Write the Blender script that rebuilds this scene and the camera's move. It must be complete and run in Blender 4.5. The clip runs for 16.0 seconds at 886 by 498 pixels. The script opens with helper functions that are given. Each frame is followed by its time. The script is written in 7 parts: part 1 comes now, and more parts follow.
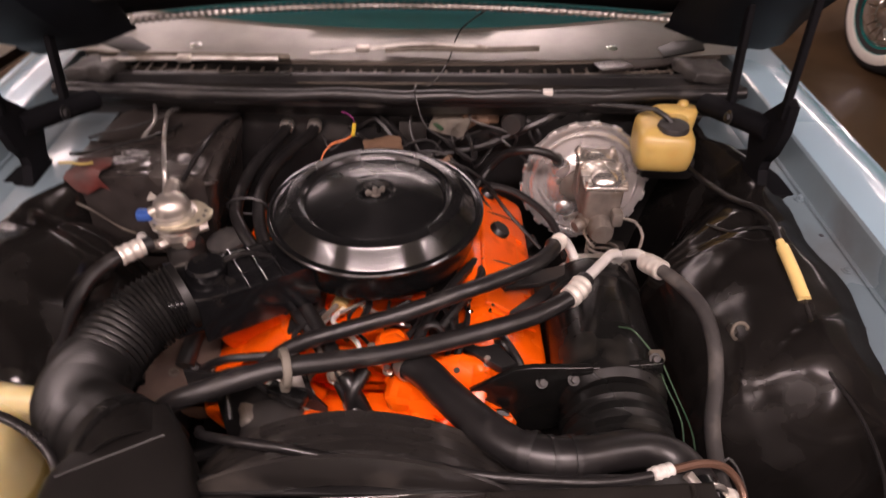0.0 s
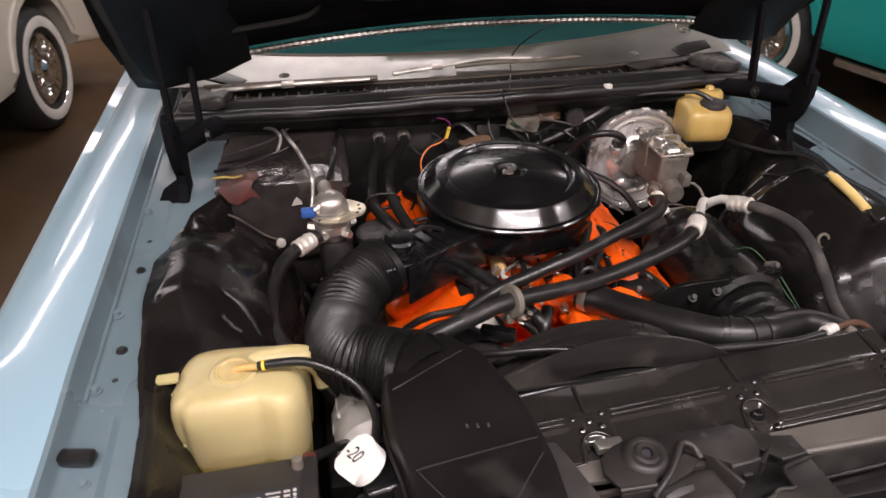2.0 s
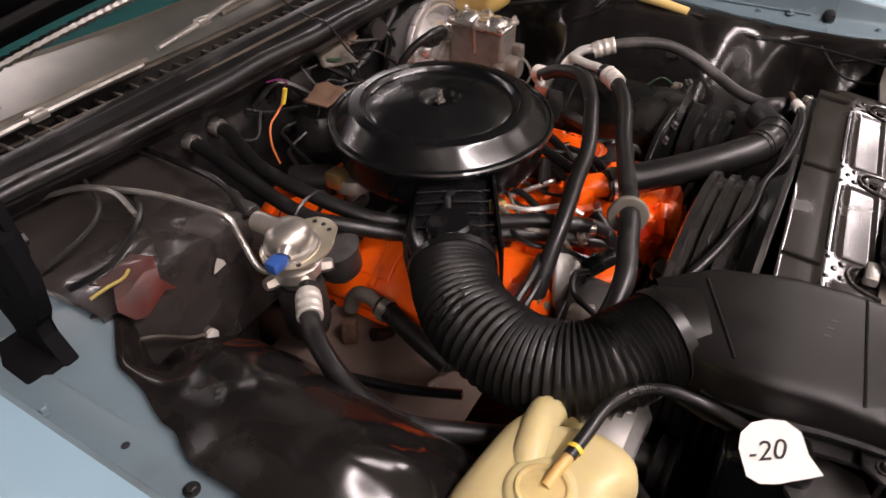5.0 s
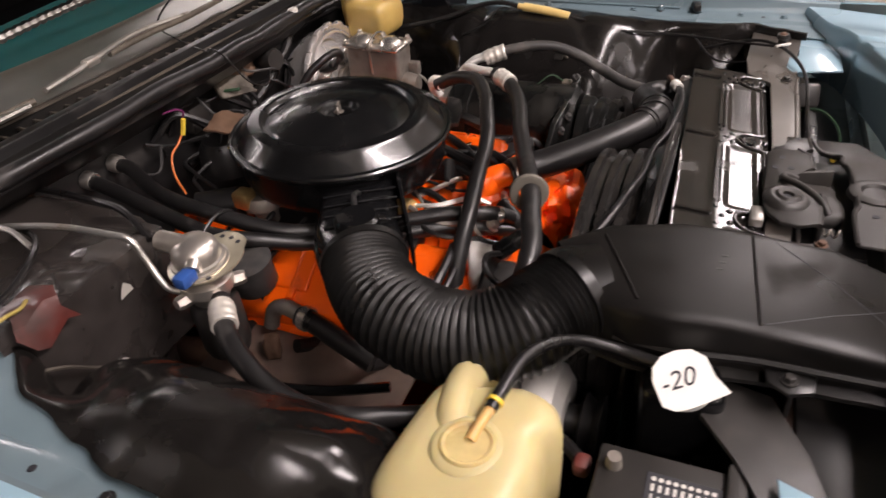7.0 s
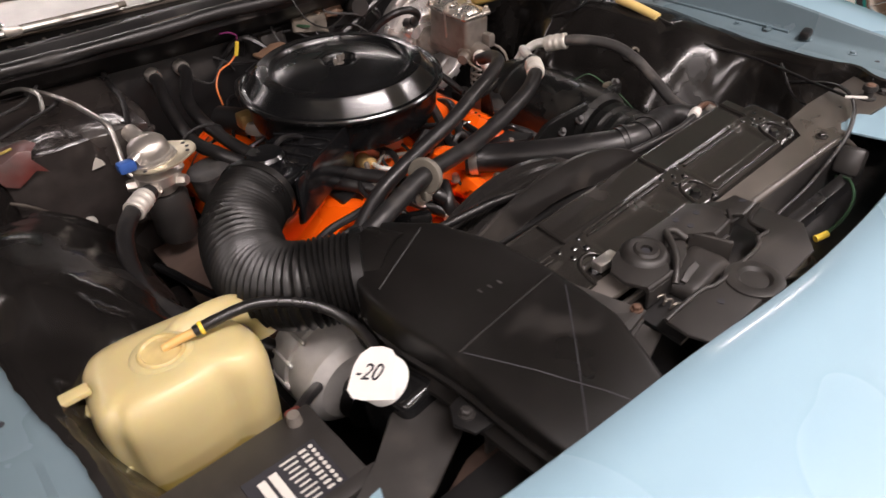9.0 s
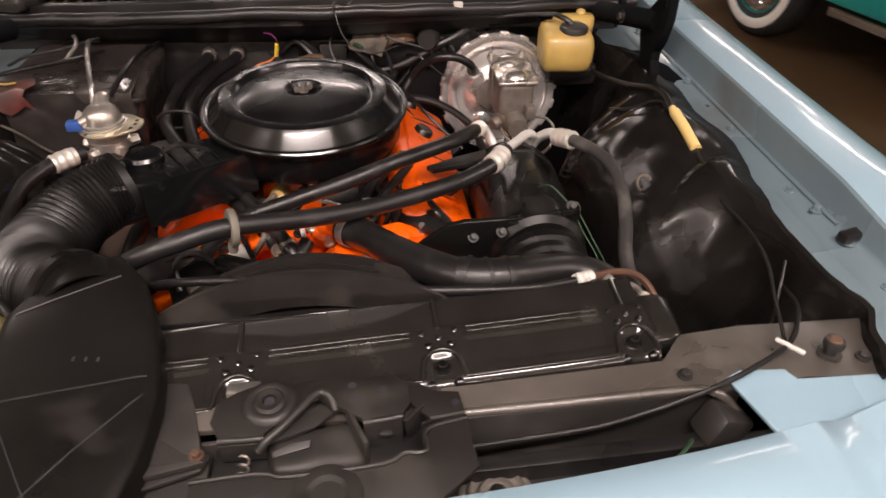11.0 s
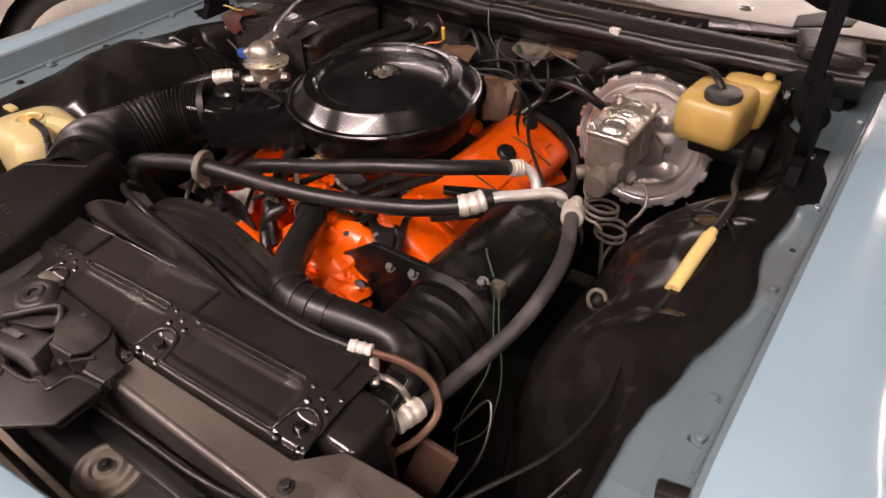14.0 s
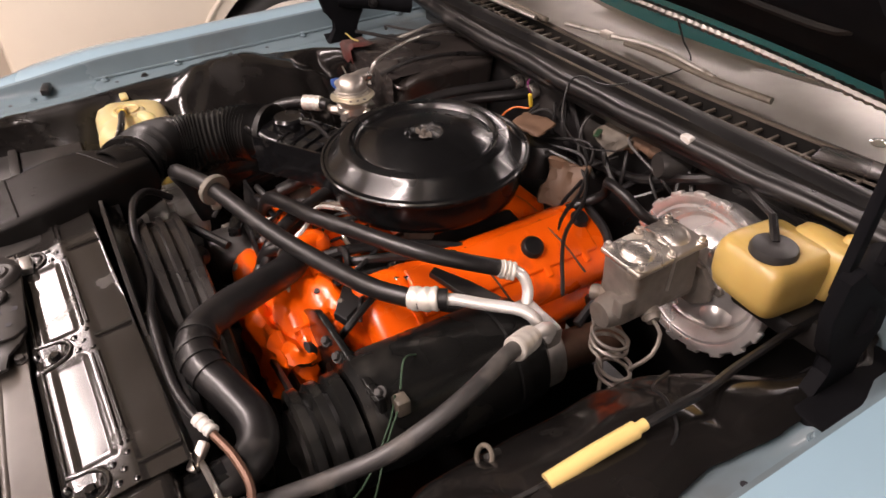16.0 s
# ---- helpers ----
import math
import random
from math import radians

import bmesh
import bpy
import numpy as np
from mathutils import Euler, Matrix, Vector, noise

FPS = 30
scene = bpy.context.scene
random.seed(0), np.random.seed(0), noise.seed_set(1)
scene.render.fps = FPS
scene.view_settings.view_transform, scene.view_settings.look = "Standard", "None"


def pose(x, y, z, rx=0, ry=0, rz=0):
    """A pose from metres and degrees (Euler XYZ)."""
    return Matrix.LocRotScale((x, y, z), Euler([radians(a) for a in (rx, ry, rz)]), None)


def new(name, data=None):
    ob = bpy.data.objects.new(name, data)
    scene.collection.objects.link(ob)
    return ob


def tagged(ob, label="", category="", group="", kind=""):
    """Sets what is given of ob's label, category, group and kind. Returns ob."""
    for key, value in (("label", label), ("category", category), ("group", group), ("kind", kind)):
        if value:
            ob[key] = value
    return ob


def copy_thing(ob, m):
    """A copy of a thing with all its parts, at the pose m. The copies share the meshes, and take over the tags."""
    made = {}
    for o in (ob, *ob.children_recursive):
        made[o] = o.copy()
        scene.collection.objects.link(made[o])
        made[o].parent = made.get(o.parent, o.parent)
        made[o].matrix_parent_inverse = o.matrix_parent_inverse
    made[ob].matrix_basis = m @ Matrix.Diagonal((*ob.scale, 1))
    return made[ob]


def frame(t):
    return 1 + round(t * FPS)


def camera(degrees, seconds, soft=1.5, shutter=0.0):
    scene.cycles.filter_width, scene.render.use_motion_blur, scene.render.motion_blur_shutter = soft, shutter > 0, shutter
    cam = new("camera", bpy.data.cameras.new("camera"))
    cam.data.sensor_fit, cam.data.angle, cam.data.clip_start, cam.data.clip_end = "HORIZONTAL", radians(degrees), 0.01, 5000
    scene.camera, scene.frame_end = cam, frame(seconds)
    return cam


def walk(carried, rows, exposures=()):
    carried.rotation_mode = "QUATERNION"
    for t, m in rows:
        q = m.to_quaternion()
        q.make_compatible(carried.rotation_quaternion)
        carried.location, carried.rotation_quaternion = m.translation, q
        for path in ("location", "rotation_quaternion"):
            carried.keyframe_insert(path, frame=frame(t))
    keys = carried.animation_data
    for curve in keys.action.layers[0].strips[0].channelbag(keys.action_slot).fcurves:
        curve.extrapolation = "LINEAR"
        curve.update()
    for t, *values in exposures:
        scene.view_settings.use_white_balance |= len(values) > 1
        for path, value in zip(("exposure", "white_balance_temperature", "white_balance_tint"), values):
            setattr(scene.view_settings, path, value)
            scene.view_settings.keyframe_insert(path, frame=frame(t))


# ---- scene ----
cam = camera(66.2, 16.0, 1.5, 0.4)
ROWS = [
    (0, 0.07, 0.0465, 1.6288, 52.156, -0.58, -0.348),
    (0.5, -0.017, -0.0956, 1.6568, 57.442, 1.888, -5.152),
    (1, -0.099, -0.2065, 1.6347, 57.236, -0.675, -2.088),
    (1.5, -0.274, -0.206, 1.6186, 56.416, 0.057, -5.686),
    (2, -0.408, -0.1565, 1.6049, 57.077, 0.023, -11.699),
    (2.5, -0.48, -0.0714, 1.5779, 57.354, 1.227, -16.84),
    (3, -0.579, 0.0536, 1.5465, 55.104, 2.943, -24.584),
    (3.5, -0.698, 0.1846, 1.5169, 53.641, 4.677, -38.631),
    (4, -0.785, 0.2948, 1.5181, 51.682, 3.825, -50.069),
    (4.2, -0.808, 0.3589, 1.5199, 50.325, 1.626, -52.542),
    (6.3, -0.918, 0.5153, 1.4443, 52.13, 4.627, -67.585),
    (6.5, -0.917, 0.5062, 1.4427, 52.641, 4.26, -67.963),
    (7, -0.911, 0.4252, 1.4435, 54.53, 4.576, -67.66),
    (7.5, -0.893, 0.2697, 1.4319, 56.188, 2.308, -59.88),
    (8, -0.858, 0.1586, 1.4298, 55.7, 1.457, -55.198),
    (8.2, -0.821, 0.1327, 1.4347, 54.679, 1.31, -52.639),
    (10.3, -0.213, -0.1736, 1.4874, 53.659, -0.177, -19.615),
    (10.5, -0.127, -0.1674, 1.4942, 53.597, -2.122, -16.111),
    (11, 0.046, -0.1491, 1.5016, 53.145, -0.856, -8.095),
    (11.5, 0.242, -0.2026, 1.5154, 53.184, -0.88, 3.021),
    (12, 0.375, -0.2272, 1.5273, 52.843, 1.493, 7.635),
    (12.5, 0.501, -0.1275, 1.5178, 52.755, 0.682, 15.039),
    (13, 0.608, -0.0142, 1.5259, 52.087, -0.299, 19.632),
    (13.5, 0.721, 0.0678, 1.524, 50.938, -0.081, 31.077),
    (14, 0.763, 0.1342, 1.5327, 51.062, 1.814, 36.048),
    (14.5, 0.756, 0.2512, 1.5316, 50.118, 0.669, 40.4),
    (15, 0.793, 0.3573, 1.5319, 50.201, 0.563, 48.677),
    (15.5, 0.878, 0.4784, 1.5337, 51.961, 0.067, 56.433),
    (16, 0.909, 0.5067, 1.5417, 53.452, 1.073, 59.546),
]
EXPOSURES = [(0.0, 0.27, 6850, 36), (0.5, 0.22, 6550, 33), (1.0, 0.26, 6250, 25), (2.0, 0.26, 6200, 22), (3.0, 0.24, 6200, 22), (4.0, 0.23, 6380, 25), (6.5, 0.31, 6380, 23), (8.0, 0.26, 6280, 21), (10.5, 0.26, 6600, 21), (11.0, 0.26, 6750, 24), (12.0, 0.37, 7000, 25), (13.0, 0.30, 6900, 27), (14.5, 0.27, 6980, 32), (15.5, 0.38, 6850, 30), (16.0, 0.52, 6700, 26)]
walk(cam, [(t, pose(x, y, z, rx, ry, rz)) for t, x, y, z, rx, ry, rz in ROWS], EXPOSURES)

# ---- world and lights ----
world = bpy.data.worlds.new("world")
scene.world = world
world.use_nodes = True
world.node_tree.nodes["Background"].inputs[0].default_value = (0.9, 0.85, 0.8, 1)
world.node_tree.nodes["Background"].inputs[1].default_value = 0.045
LAMP_POWER = 55.0
CEILING = 3.3
LAMPS = [(-3.3, -3.4), (0.0, -3.4), (3.1, -3.4), (-3.5, -1.0), (0.0, -0.85), (3.9, -0.6), (-3.3, 4.4), (0.0, 4.4), (4.95, 4.4), (-3.3, 6.3), (0.0, 6.3), (4.95, 6.3)]


# ---- helpers of this scene ----
def V(*a):
    return Vector(a)


def smooth_mesh(bm, angle):
    bmesh.ops.recalc_face_normals(bm, faces=bm.faces)
    for f in bm.faces:
        f.smooth = True
    for e in bm.edges:
        if len(e.link_faces) == 2 and e.calc_face_angle(0) > radians(angle):
            e.smooth = False


def part(name, bm, material, parent, label="", angle=38):
    """One mesh, built in world places, under a thing or a part."""
    smooth_mesh(bm, angle)
    me = bpy.data.meshes.new(name)
    bm.to_mesh(me)
    bm.free()
    me.materials.append(material)
    ob = new(name, me)
    if parent is not None:
        ob.parent = parent
        if parent.type == "EMPTY":
            ob.matrix_parent_inverse = Matrix.Translation(-parent.location)
    if label:
        tagged(ob, label)
    return ob


def thing(name, base, label, category, group="", kind=""):
    ob = new(name)
    ob.empty_display_size = 0.05
    ob.location = base
    return tagged(ob, label, category, group, kind)


def solo(name, bm, material, label, category, group="", kind="", angle=38):
    """A thing that is one mesh, with its origin at its base."""
    lo = [min(v.co[k] for v in bm.verts) for k in range(3)]
    hi = [max(v.co[k] for v in bm.verts) for k in range(3)]
    base = V((lo[0] + hi[0]) / 2, (lo[1] + hi[1]) / 2, lo[2])
    bmesh.ops.translate(bm, verts=bm.verts, vec=-base)
    ob = part(name, bm, material, None, "", angle)
    ob.location = base
    return tagged(ob, label, category, group, kind)


def spline(pts, sub):
    pts = [Vector(p) for p in pts]
    if len(pts) < 3 or sub < 2:
        return pts
    out = []
    ext = [pts[0] * 2 - pts[1]] + pts + [pts[-1] * 2 - pts[-2]]
    for i in range(1, len(ext) - 2):
        a, b, c, d = ext[i - 1:i + 3]
        for k in range(sub):
            t = k / sub
            out.append(0.5 * ((2 * b) + (c - a) * t + (2 * a - 5 * b + 4 * c - d) * t * t + (3 * b - a - 3 * c + d) * t ** 3))
    out.append(pts[-1])
    return out


def tube(bm, pts, r, n=10, sub=6, radius=None, caps=True):
    """A round tube along a smooth line; radius(i, s) may vary it."""
    line = spline(pts, sub)
    rings, up = [], None
    total = sum((b - a).length for a, b in zip(line[:-1], line[1:])) or 1
    gone = 0.0
    for i, p in enumerate(line):
        d = (line[min(i + 1, len(line) - 1)] - line[max(i - 1, 0)])
        if d.length < 1e-9:
            continue
        d.normalize()
        if up is None:
            up = d.orthogonal().normalized()
        up = (up - d * up.dot(d))
        up = up.normalized() if up.length > 1e-6 else d.orthogonal().normalized()
        side = d.cross(up)
        if i:
            gone += (p - line[i - 1]).length
        rr = radius(i, gone / total) if radius else r
        rings.append([bm.verts.new(p + (up * math.cos(a) + side * math.sin(a)) * rr) for a in (2 * math.pi * k / n for k in range(n))])
    for a, b in zip(rings[:-1], rings[1:]):
        for k in range(n):
            bm.faces.new((a[k], a[(k + 1) % n], b[(k + 1) % n], b[k]))
    if caps:
        bm.faces.new(rings[0][::-1])
        bm.faces.new(rings[-1])
    return bm


def new_tube(pts, r, n=10, sub=6, radius=None):
    return tube(bmesh.new(), pts, r, n, sub, radius)


def lathe(bm, profile, m=None, n=40):
    """Turns (radius, height) pairs round the z axis of the pose m."""
    m = m or Matrix()
    rings = []
    for r, z in profile:
        if r < 1e-6:
            rings.append([bm.verts.new(m @ V(0, 0, z))])
        else:
            rings.append([bm.verts.new(m @ V(r * math.cos(a), r * math.sin(a), z)) for a in (2 * math.pi * k / n for k in range(n))])
    for a, b in zip(rings[:-1], rings[1:]):
        for k in range(n):
            j = (k + 1) % n
            if len(a) == 1 and len(b) == 1:
                continue
            if len(a) == 1:
                bm.faces.new((a[0], b[j], b[k]))
            elif len(b) == 1:
                bm.faces.new((a[k], a[j], b[0]))
            else:
                bm.faces.new((a[k], a[j], b[j], b[k]))
    return bm


def new_lathe(profile, m=None, n=40):
    return lathe(bmesh.new(), profile, m, n)


def axis(p, d, roll=0):
    """A pose at p whose z axis runs along d."""
    return Matrix.Translation(p) @ Vector(d).to_track_quat("Z", "Y").to_matrix().to_4x4() @ pose(0, 0, 0, 0, 0, roll)


def box(bm, centre, size, bevel=0.003, m=None, seg=2):
    made = bmesh.ops.create_cube(bm, size=1.0)["verts"]
    bmesh.ops.scale(bm, vec=size, verts=made)
    if bevel > 0:
        edges = list({e for v in made for e in v.link_edges})
        got = bmesh.ops.bevel(bm, geom=edges, offset=bevel, segments=seg, profile=0.5, affect="EDGES")
        made = list({v for f in got["faces"] for v in f.verts} | {v for v in made if v.is_valid})
    bmesh.ops.transform(bm, matrix=Matrix.Translation(centre) @ (m or Matrix()), verts=made)
    return bm


def new_box(centre, size, bevel=0.003, m=None, seg=2):
    return box(bmesh.new(), centre, size, bevel, m, seg)


def prism(bm, outline, z0, z1, m=None, bevel=0.0, seg=2):
    """A flat outline of (x, y) raised from z0 to z1, in the pose m."""
    low = [bm.verts.new(V(x, y, z0)) for x, y in outline]
    high = [bm.verts.new(V(x, y, z1)) for x, y in outline]
    n = len(outline)
    faces = [bm.faces.new(low[::-1]), bm.faces.new(high)]
    for k in range(n):
        faces.append(bm.faces.new((low[k], low[(k + 1) % n], high[(k + 1) % n], high[k])))
    verts = low + high
    if bevel > 0:
        edges = list({e for f in faces[:2] for e in f.edges})
        got = bmesh.ops.bevel(bm, geom=edges, offset=bevel, segments=seg, profile=0.5, affect="EDGES")
        verts = list({v for f in got["faces"] for v in f.verts} | {v for v in verts if v.is_valid})
    if m is not None:
        bmesh.ops.transform(bm, matrix=m, verts=verts)
    return bm


def new_prism(outline, z0, z1, m=None, bevel=0.0):
    return prism(bmesh.new(), outline, z0, z1, m, bevel)


def loft(bm, rows, thick=0.0, closed=False):
    """A sheet through rows of points, with a thickness."""
    grid = [[bm.verts.new(p) for p in row] for row in rows]
    faces = []
    for a, b in zip(grid[:-1], grid[1:]):
        n = len(a)
        for k in range(n if closed else n - 1):
            faces.append(bm.faces.new((a[k], a[(k + 1) % n], b[(k + 1) % n], b[k])))
    if thick:
        bmesh.ops.recalc_face_normals(bm, faces=faces)
        bmesh.ops.solidify(bm, geom=faces, thickness=thick)
    return bm


def bolt(p, d=(0, 0, 1), r=0.007, h=0.006, washer=True):
    """A hexagon head on its washer."""
    bm = bmesh.new()
    m = axis(p, d)
    if washer:
        lathe(bm, [(0, 0), (r * 1.5, 0), (r * 1.5, h * 0.3), (0, h * 0.3)], m, 14)
    lathe(bm, [(0, h * 0.3), (r, h * 0.3), (r, h), (r * 0.8, h * 1.15), (0, h * 1.15)], m, 6)
    return bm


def step(a, b, x):
    t = max(0.0, min(1.0, (x - a) / (b - a)))
    return t * t * (3 - 2 * t)


def table(rows, x):
    """A smooth value between rows of (x, value)."""
    if x <= rows[0][0]:
        return rows[0][1]
    for (a, u), (b, v) in zip(rows[:-1], rows[1:]):
        if x <= b:
            return u + (v - u) * step(a, b, x)
    return rows[-1][1]


def casting(bm, amount=0.005, size=28.0, cuts=5):
    """Gives a plain block the uneven skin of a sand casting."""
    bmesh.ops.subdivide_edges(bm, edges=[e for e in bm.edges if e.calc_length() > 0.012], cuts=cuts, use_grid_fill=True)
    bm.normal_update()
    moves = [(v, v.normal * amount * (noise.noise(v.co * size) + 0.5 * noise.noise(v.co * size * 2.7))) for v in bm.verts]
    for v, d in moves:
        v.co += d
    return bm


# ---- materials ----
def mat(name, colour, rough=0.5, metal=0.0, coat=0.0, var=0.25, scale=40.0, bump=0.1, worn=None, wear=0.35, glow=0.0, soft=0.0, ior=1.5, clear=0.0):
    """A surface with grain at two scales, an uneven gloss and, where given, worn or dusty patches."""
    m = bpy.data.materials.new(name)
    m.use_nodes = True
    t = m.node_tree
    b = t.nodes["Principled BSDF"]
    place = t.nodes.new("ShaderNodeTexCoord")

    def noise_at(size, detail=4.0):
        n = t.nodes.new("ShaderNodeTexNoise")
        n.inputs["Scale"].default_value = size
        n.inputs["Detail"].default_value = detail
        t.links.new(place.outputs["Object"], n.inputs["Vector"])
        return n

    fine, coarse = noise_at(scale, 5), noise_at(scale / 7, 3)
    both = t.nodes.new("ShaderNodeMath")
    both.operation = "MULTIPLY_ADD"
    both.inputs[1].default_value = 0.4
    t.links.new(fine.outputs[0], both.inputs[0])
    half = t.nodes.new("ShaderNodeMath")
    half.operation = "MULTIPLY"
    half.inputs[1].default_value = 0.6
    t.links.new(coarse.outputs[0], half.inputs[0])
    t.links.new(half.outputs[0], both.inputs[2])
    ramp = t.nodes.new("ShaderNodeMapRange")
    ramp.inputs[1].default_value, ramp.inputs[2].default_value = 0.3, 0.7
    t.links.new(both.outputs[0], ramp.inputs[0])
    mix = t.nodes.new("ShaderNodeMix")
    mix.data_type = "RGBA"
    mix.inputs[6].default_value = (*[c * (1 - var) for c in colour], 1)
    mix.inputs[7].default_value = (*[min(1, c * (1 + var)) for c in colour], 1)
    t.links.new(ramp.outputs[0], mix.inputs[0])
    last = mix.outputs[2]
    gloss = t.nodes.new("ShaderNodeMapRange")
    gloss.inputs[1].default_value, gloss.inputs[2].default_value = 0.3, 0.7
    gloss.inputs[3].default_value, gloss.inputs[4].default_value = max(0.02, rough * 0.75), min(1, rough * 1.3)
    t.links.new(coarse.outputs[0], gloss.inputs[0])
    rough_out = gloss.outputs[0]
    if worn:
        spots = noise_at(scale / 4, 8)
        edge = t.nodes.new("ShaderNodeMapRange")
        edge.inputs[1].default_value, edge.inputs[2].default_value = 0.66 - wear * 0.4, 0.8 - wear * 0.4
        edge.inputs[4].default_value = 0.85
        t.links.new(spots.outputs[0], edge.inputs[0])
        over = t.nodes.new("ShaderNodeMix")
        over.data_type = "RGBA"
        over.inputs[7].default_value = (*worn, 1)
        t.links.new(edge.outputs[0], over.inputs[0])
        t.links.new(last, over.inputs[6])
        last = over.outputs[2]
        dull = t.nodes.new("ShaderNodeMix")
        dull.inputs[3].default_value = 0.75
        t.links.new(edge.outputs[0], dull.inputs[0])
        t.links.new(rough_out, dull.inputs[2])
        rough_out = dull.outputs[0]
    t.links.new(last, b.inputs["Base Color"])
    t.links.new(rough_out, b.inputs["Roughness"])
    b.inputs["Metallic"].default_value = metal
    b.inputs["Coat Weight"].default_value = coat
    b.inputs["Coat Roughness"].default_value = 0.06
    b.inputs["IOR"].default_value = ior
    b.inputs["Transmission Weight"].default_value = clear
    if soft:
        b.inputs["Subsurface Weight"].default_value = soft
        b.inputs["Subsurface Radius"].default_value = (0.03, 0.018, 0.006)
        b.inputs["Subsurface Scale"].default_value = 0.6
    if glow:
        b.inputs["Emission Color"].default_value = (1, 0.93, 0.84, 1)
        b.inputs["Emission Strength"].default_value = glow
    if bump:
        rise = t.nodes.new("ShaderNodeBump")
        rise.inputs["Strength"].default_value = bump
        rise.inputs["Distance"].default_value = 0.004
        t.links.new(both.outputs[0], rise.inputs["Height"])
        t.links.new(rise.outputs[0], b.inputs["Normal"])
    return m


BLUE = mat("blue_paint", (0.268, 0.41, 0.493), 0.3, 0.0, 0.8, 0.05, 9, 0.02)
BLUE.node_tree.nodes["Principled BSDF"].inputs["Coat Roughness"].default_value = 0.09
# Body blue made darker and greyer: dust, plus the channel's shade in the colour.
BLUE_DULL = mat("blue_paint_dusty_shaded", (0.140, 0.195, 0.222), 0.30, 0.0, 0.3, 0.10, 16, 0.05, (0.105, 0.122, 0.128), 0.26)
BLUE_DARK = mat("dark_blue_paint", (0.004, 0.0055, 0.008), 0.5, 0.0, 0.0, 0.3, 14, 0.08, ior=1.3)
BLACK_GLOSS = mat("black_gloss_paint", (0.007, 0.007, 0.0072), 0.16, 0.0, 0.0, 0.3, 22, 0.015, (0.02, 0.018, 0.016), 0.15, ior=1.42)
BLACK_LID = mat("black_lid_paint", (0.006, 0.006, 0.0065), 0.17, 0.0, 0.1, 0.2, 60, 0.02, (0.016, 0.014, 0.012), 0.12, ior=1.45)
SPUN_LID = mat("spun_black_lid", (0.006, 0.006, 0.0062), 0.24, 0.0, 0.35, 0.15, 60, 0.008, ior=1.6)
spin = SPUN_LID.node_tree.nodes.new("ShaderNodeTangent")
spin.direction_type, spin.axis = "RADIAL", "Z"
SPUN_LID.node_tree.links.new(spin.outputs[0], SPUN_LID.node_tree.nodes["Principled BSDF"].inputs["Tangent"])
SPUN_LID.node_tree.nodes["Principled BSDF"].inputs["Anisotropic"].default_value = 0.75
SPUN_LID.node_tree.nodes["Principled BSDF"].inputs["Anisotropic Rotation"].default_value = 0.25
BLACK_APRON = mat("black_apron_paint", (0.0092, 0.0082, 0.0076), 0.16, 0.0, 0.0, 0.45, 22, 0.03, (0.0145, 0.013, 0.0118), 0.2, ior=1.40)
BLACK_SATIN = mat("black_satin_paint", (0.011, 0.0105, 0.0105), 0.36, 0.0, 0.0, 0.35, 40, 0.1, (0.04, 0.034, 0.03), 0.2)
BLACK_DUSTY = mat("dusty_black_steel", (0.027, 0.0248, 0.0232), 0.40, 0.0, 0.0, 0.35, 30, 0.10, (0.06, 0.052, 0.045), 0.3)
PLASTIC = mat("black_plastic", (0.0078, 0.0071, 0.0066), 0.33, 0.0, 0.0, 0.2, 60, 0.03, (0.014, 0.012, 0.0105), 0.2, ior=1.30)
GROMMET = mat("pale_aged_rubber", (0.15, 0.135, 0.11), 0.6, 0.0, 0.0, 0.2, 60, 0.1)
CORRUGATED = mat("black_corrugated_plastic", (0.008, 0.0076, 0.0073), 0.34, 0.0, 0.0, 0.2, 120, 0.05, ior=1.4)
RUBBER = mat("black_rubber", (0.011, 0.0102, 0.0102), 0.36, 0.0, 0.0, 0.3, 70, 0.08, (0.035, 0.031, 0.028), 0.16)
RUBBER_GREY = mat("aged_rubber", (0.034, 0.032, 0.031), 0.46, 0.0, 0.0, 0.3, 60, 0.12, (0.10, 0.09, 0.08), 0.3)
ORANGE = mat("orange_engine_paint", (1.0, 0.118, 0.001), 0.30, 0.0, 0.12, 0.08, 50, 0.16, (0.45, 0.045, 0.003), 0.06)
ALUMINIUM = mat("cast_aluminium", (0.52, 0.50, 0.47), 0.38, 0.9, 0.0, 0.2, 70, 0.15, (0.2, 0.17, 0.13), 0.25)
BRIGHT_CASTING = mat("pale_cast_aluminium", (0.66, 0.64, 0.61), 0.48, 0.55, 0.0, 0.2, 50, 0.12, (0.34, 0.30, 0.26), 0.2)
SILVER = mat("silver_tube", (0.88, 0.86, 0.82), 0.38, 0.5, 0.0, 0.1, 60, 0.05)
ZINC = mat("zinc_plated_steel", (0.62, 0.58, 0.53), 0.3, 0.85, 0.0, 0.18, 30, 0.06, (0.33, 0.27, 0.2), 0.25)
CAST_IRON = mat("bare_cast_iron", (0.23, 0.205, 0.18), 0.5, 0.55, 0.0, 0.3, 60, 0.25, (0.13, 0.10, 0.075), 0.35)
CRIMP = mat("pale_aluminium_sleeve", (0.74, 0.70, 0.63), 0.40, 0.5, 0.0, 0.1, 50, 0.05, (0.40, 0.35, 0.29), 0.2)
FLANGE = mat("yellow_zinc_plate", (0.62, 0.56, 0.42), 0.36, 0.75, 0.0, 0.2, 40, 0.05, (0.36, 0.30, 0.20), 0.25)
PAN = mat("black_pan_paint", (0.005, 0.005, 0.0052), 0.25, 0.0, 0.0, 0.2, 40, 0.02, ior=1.25)
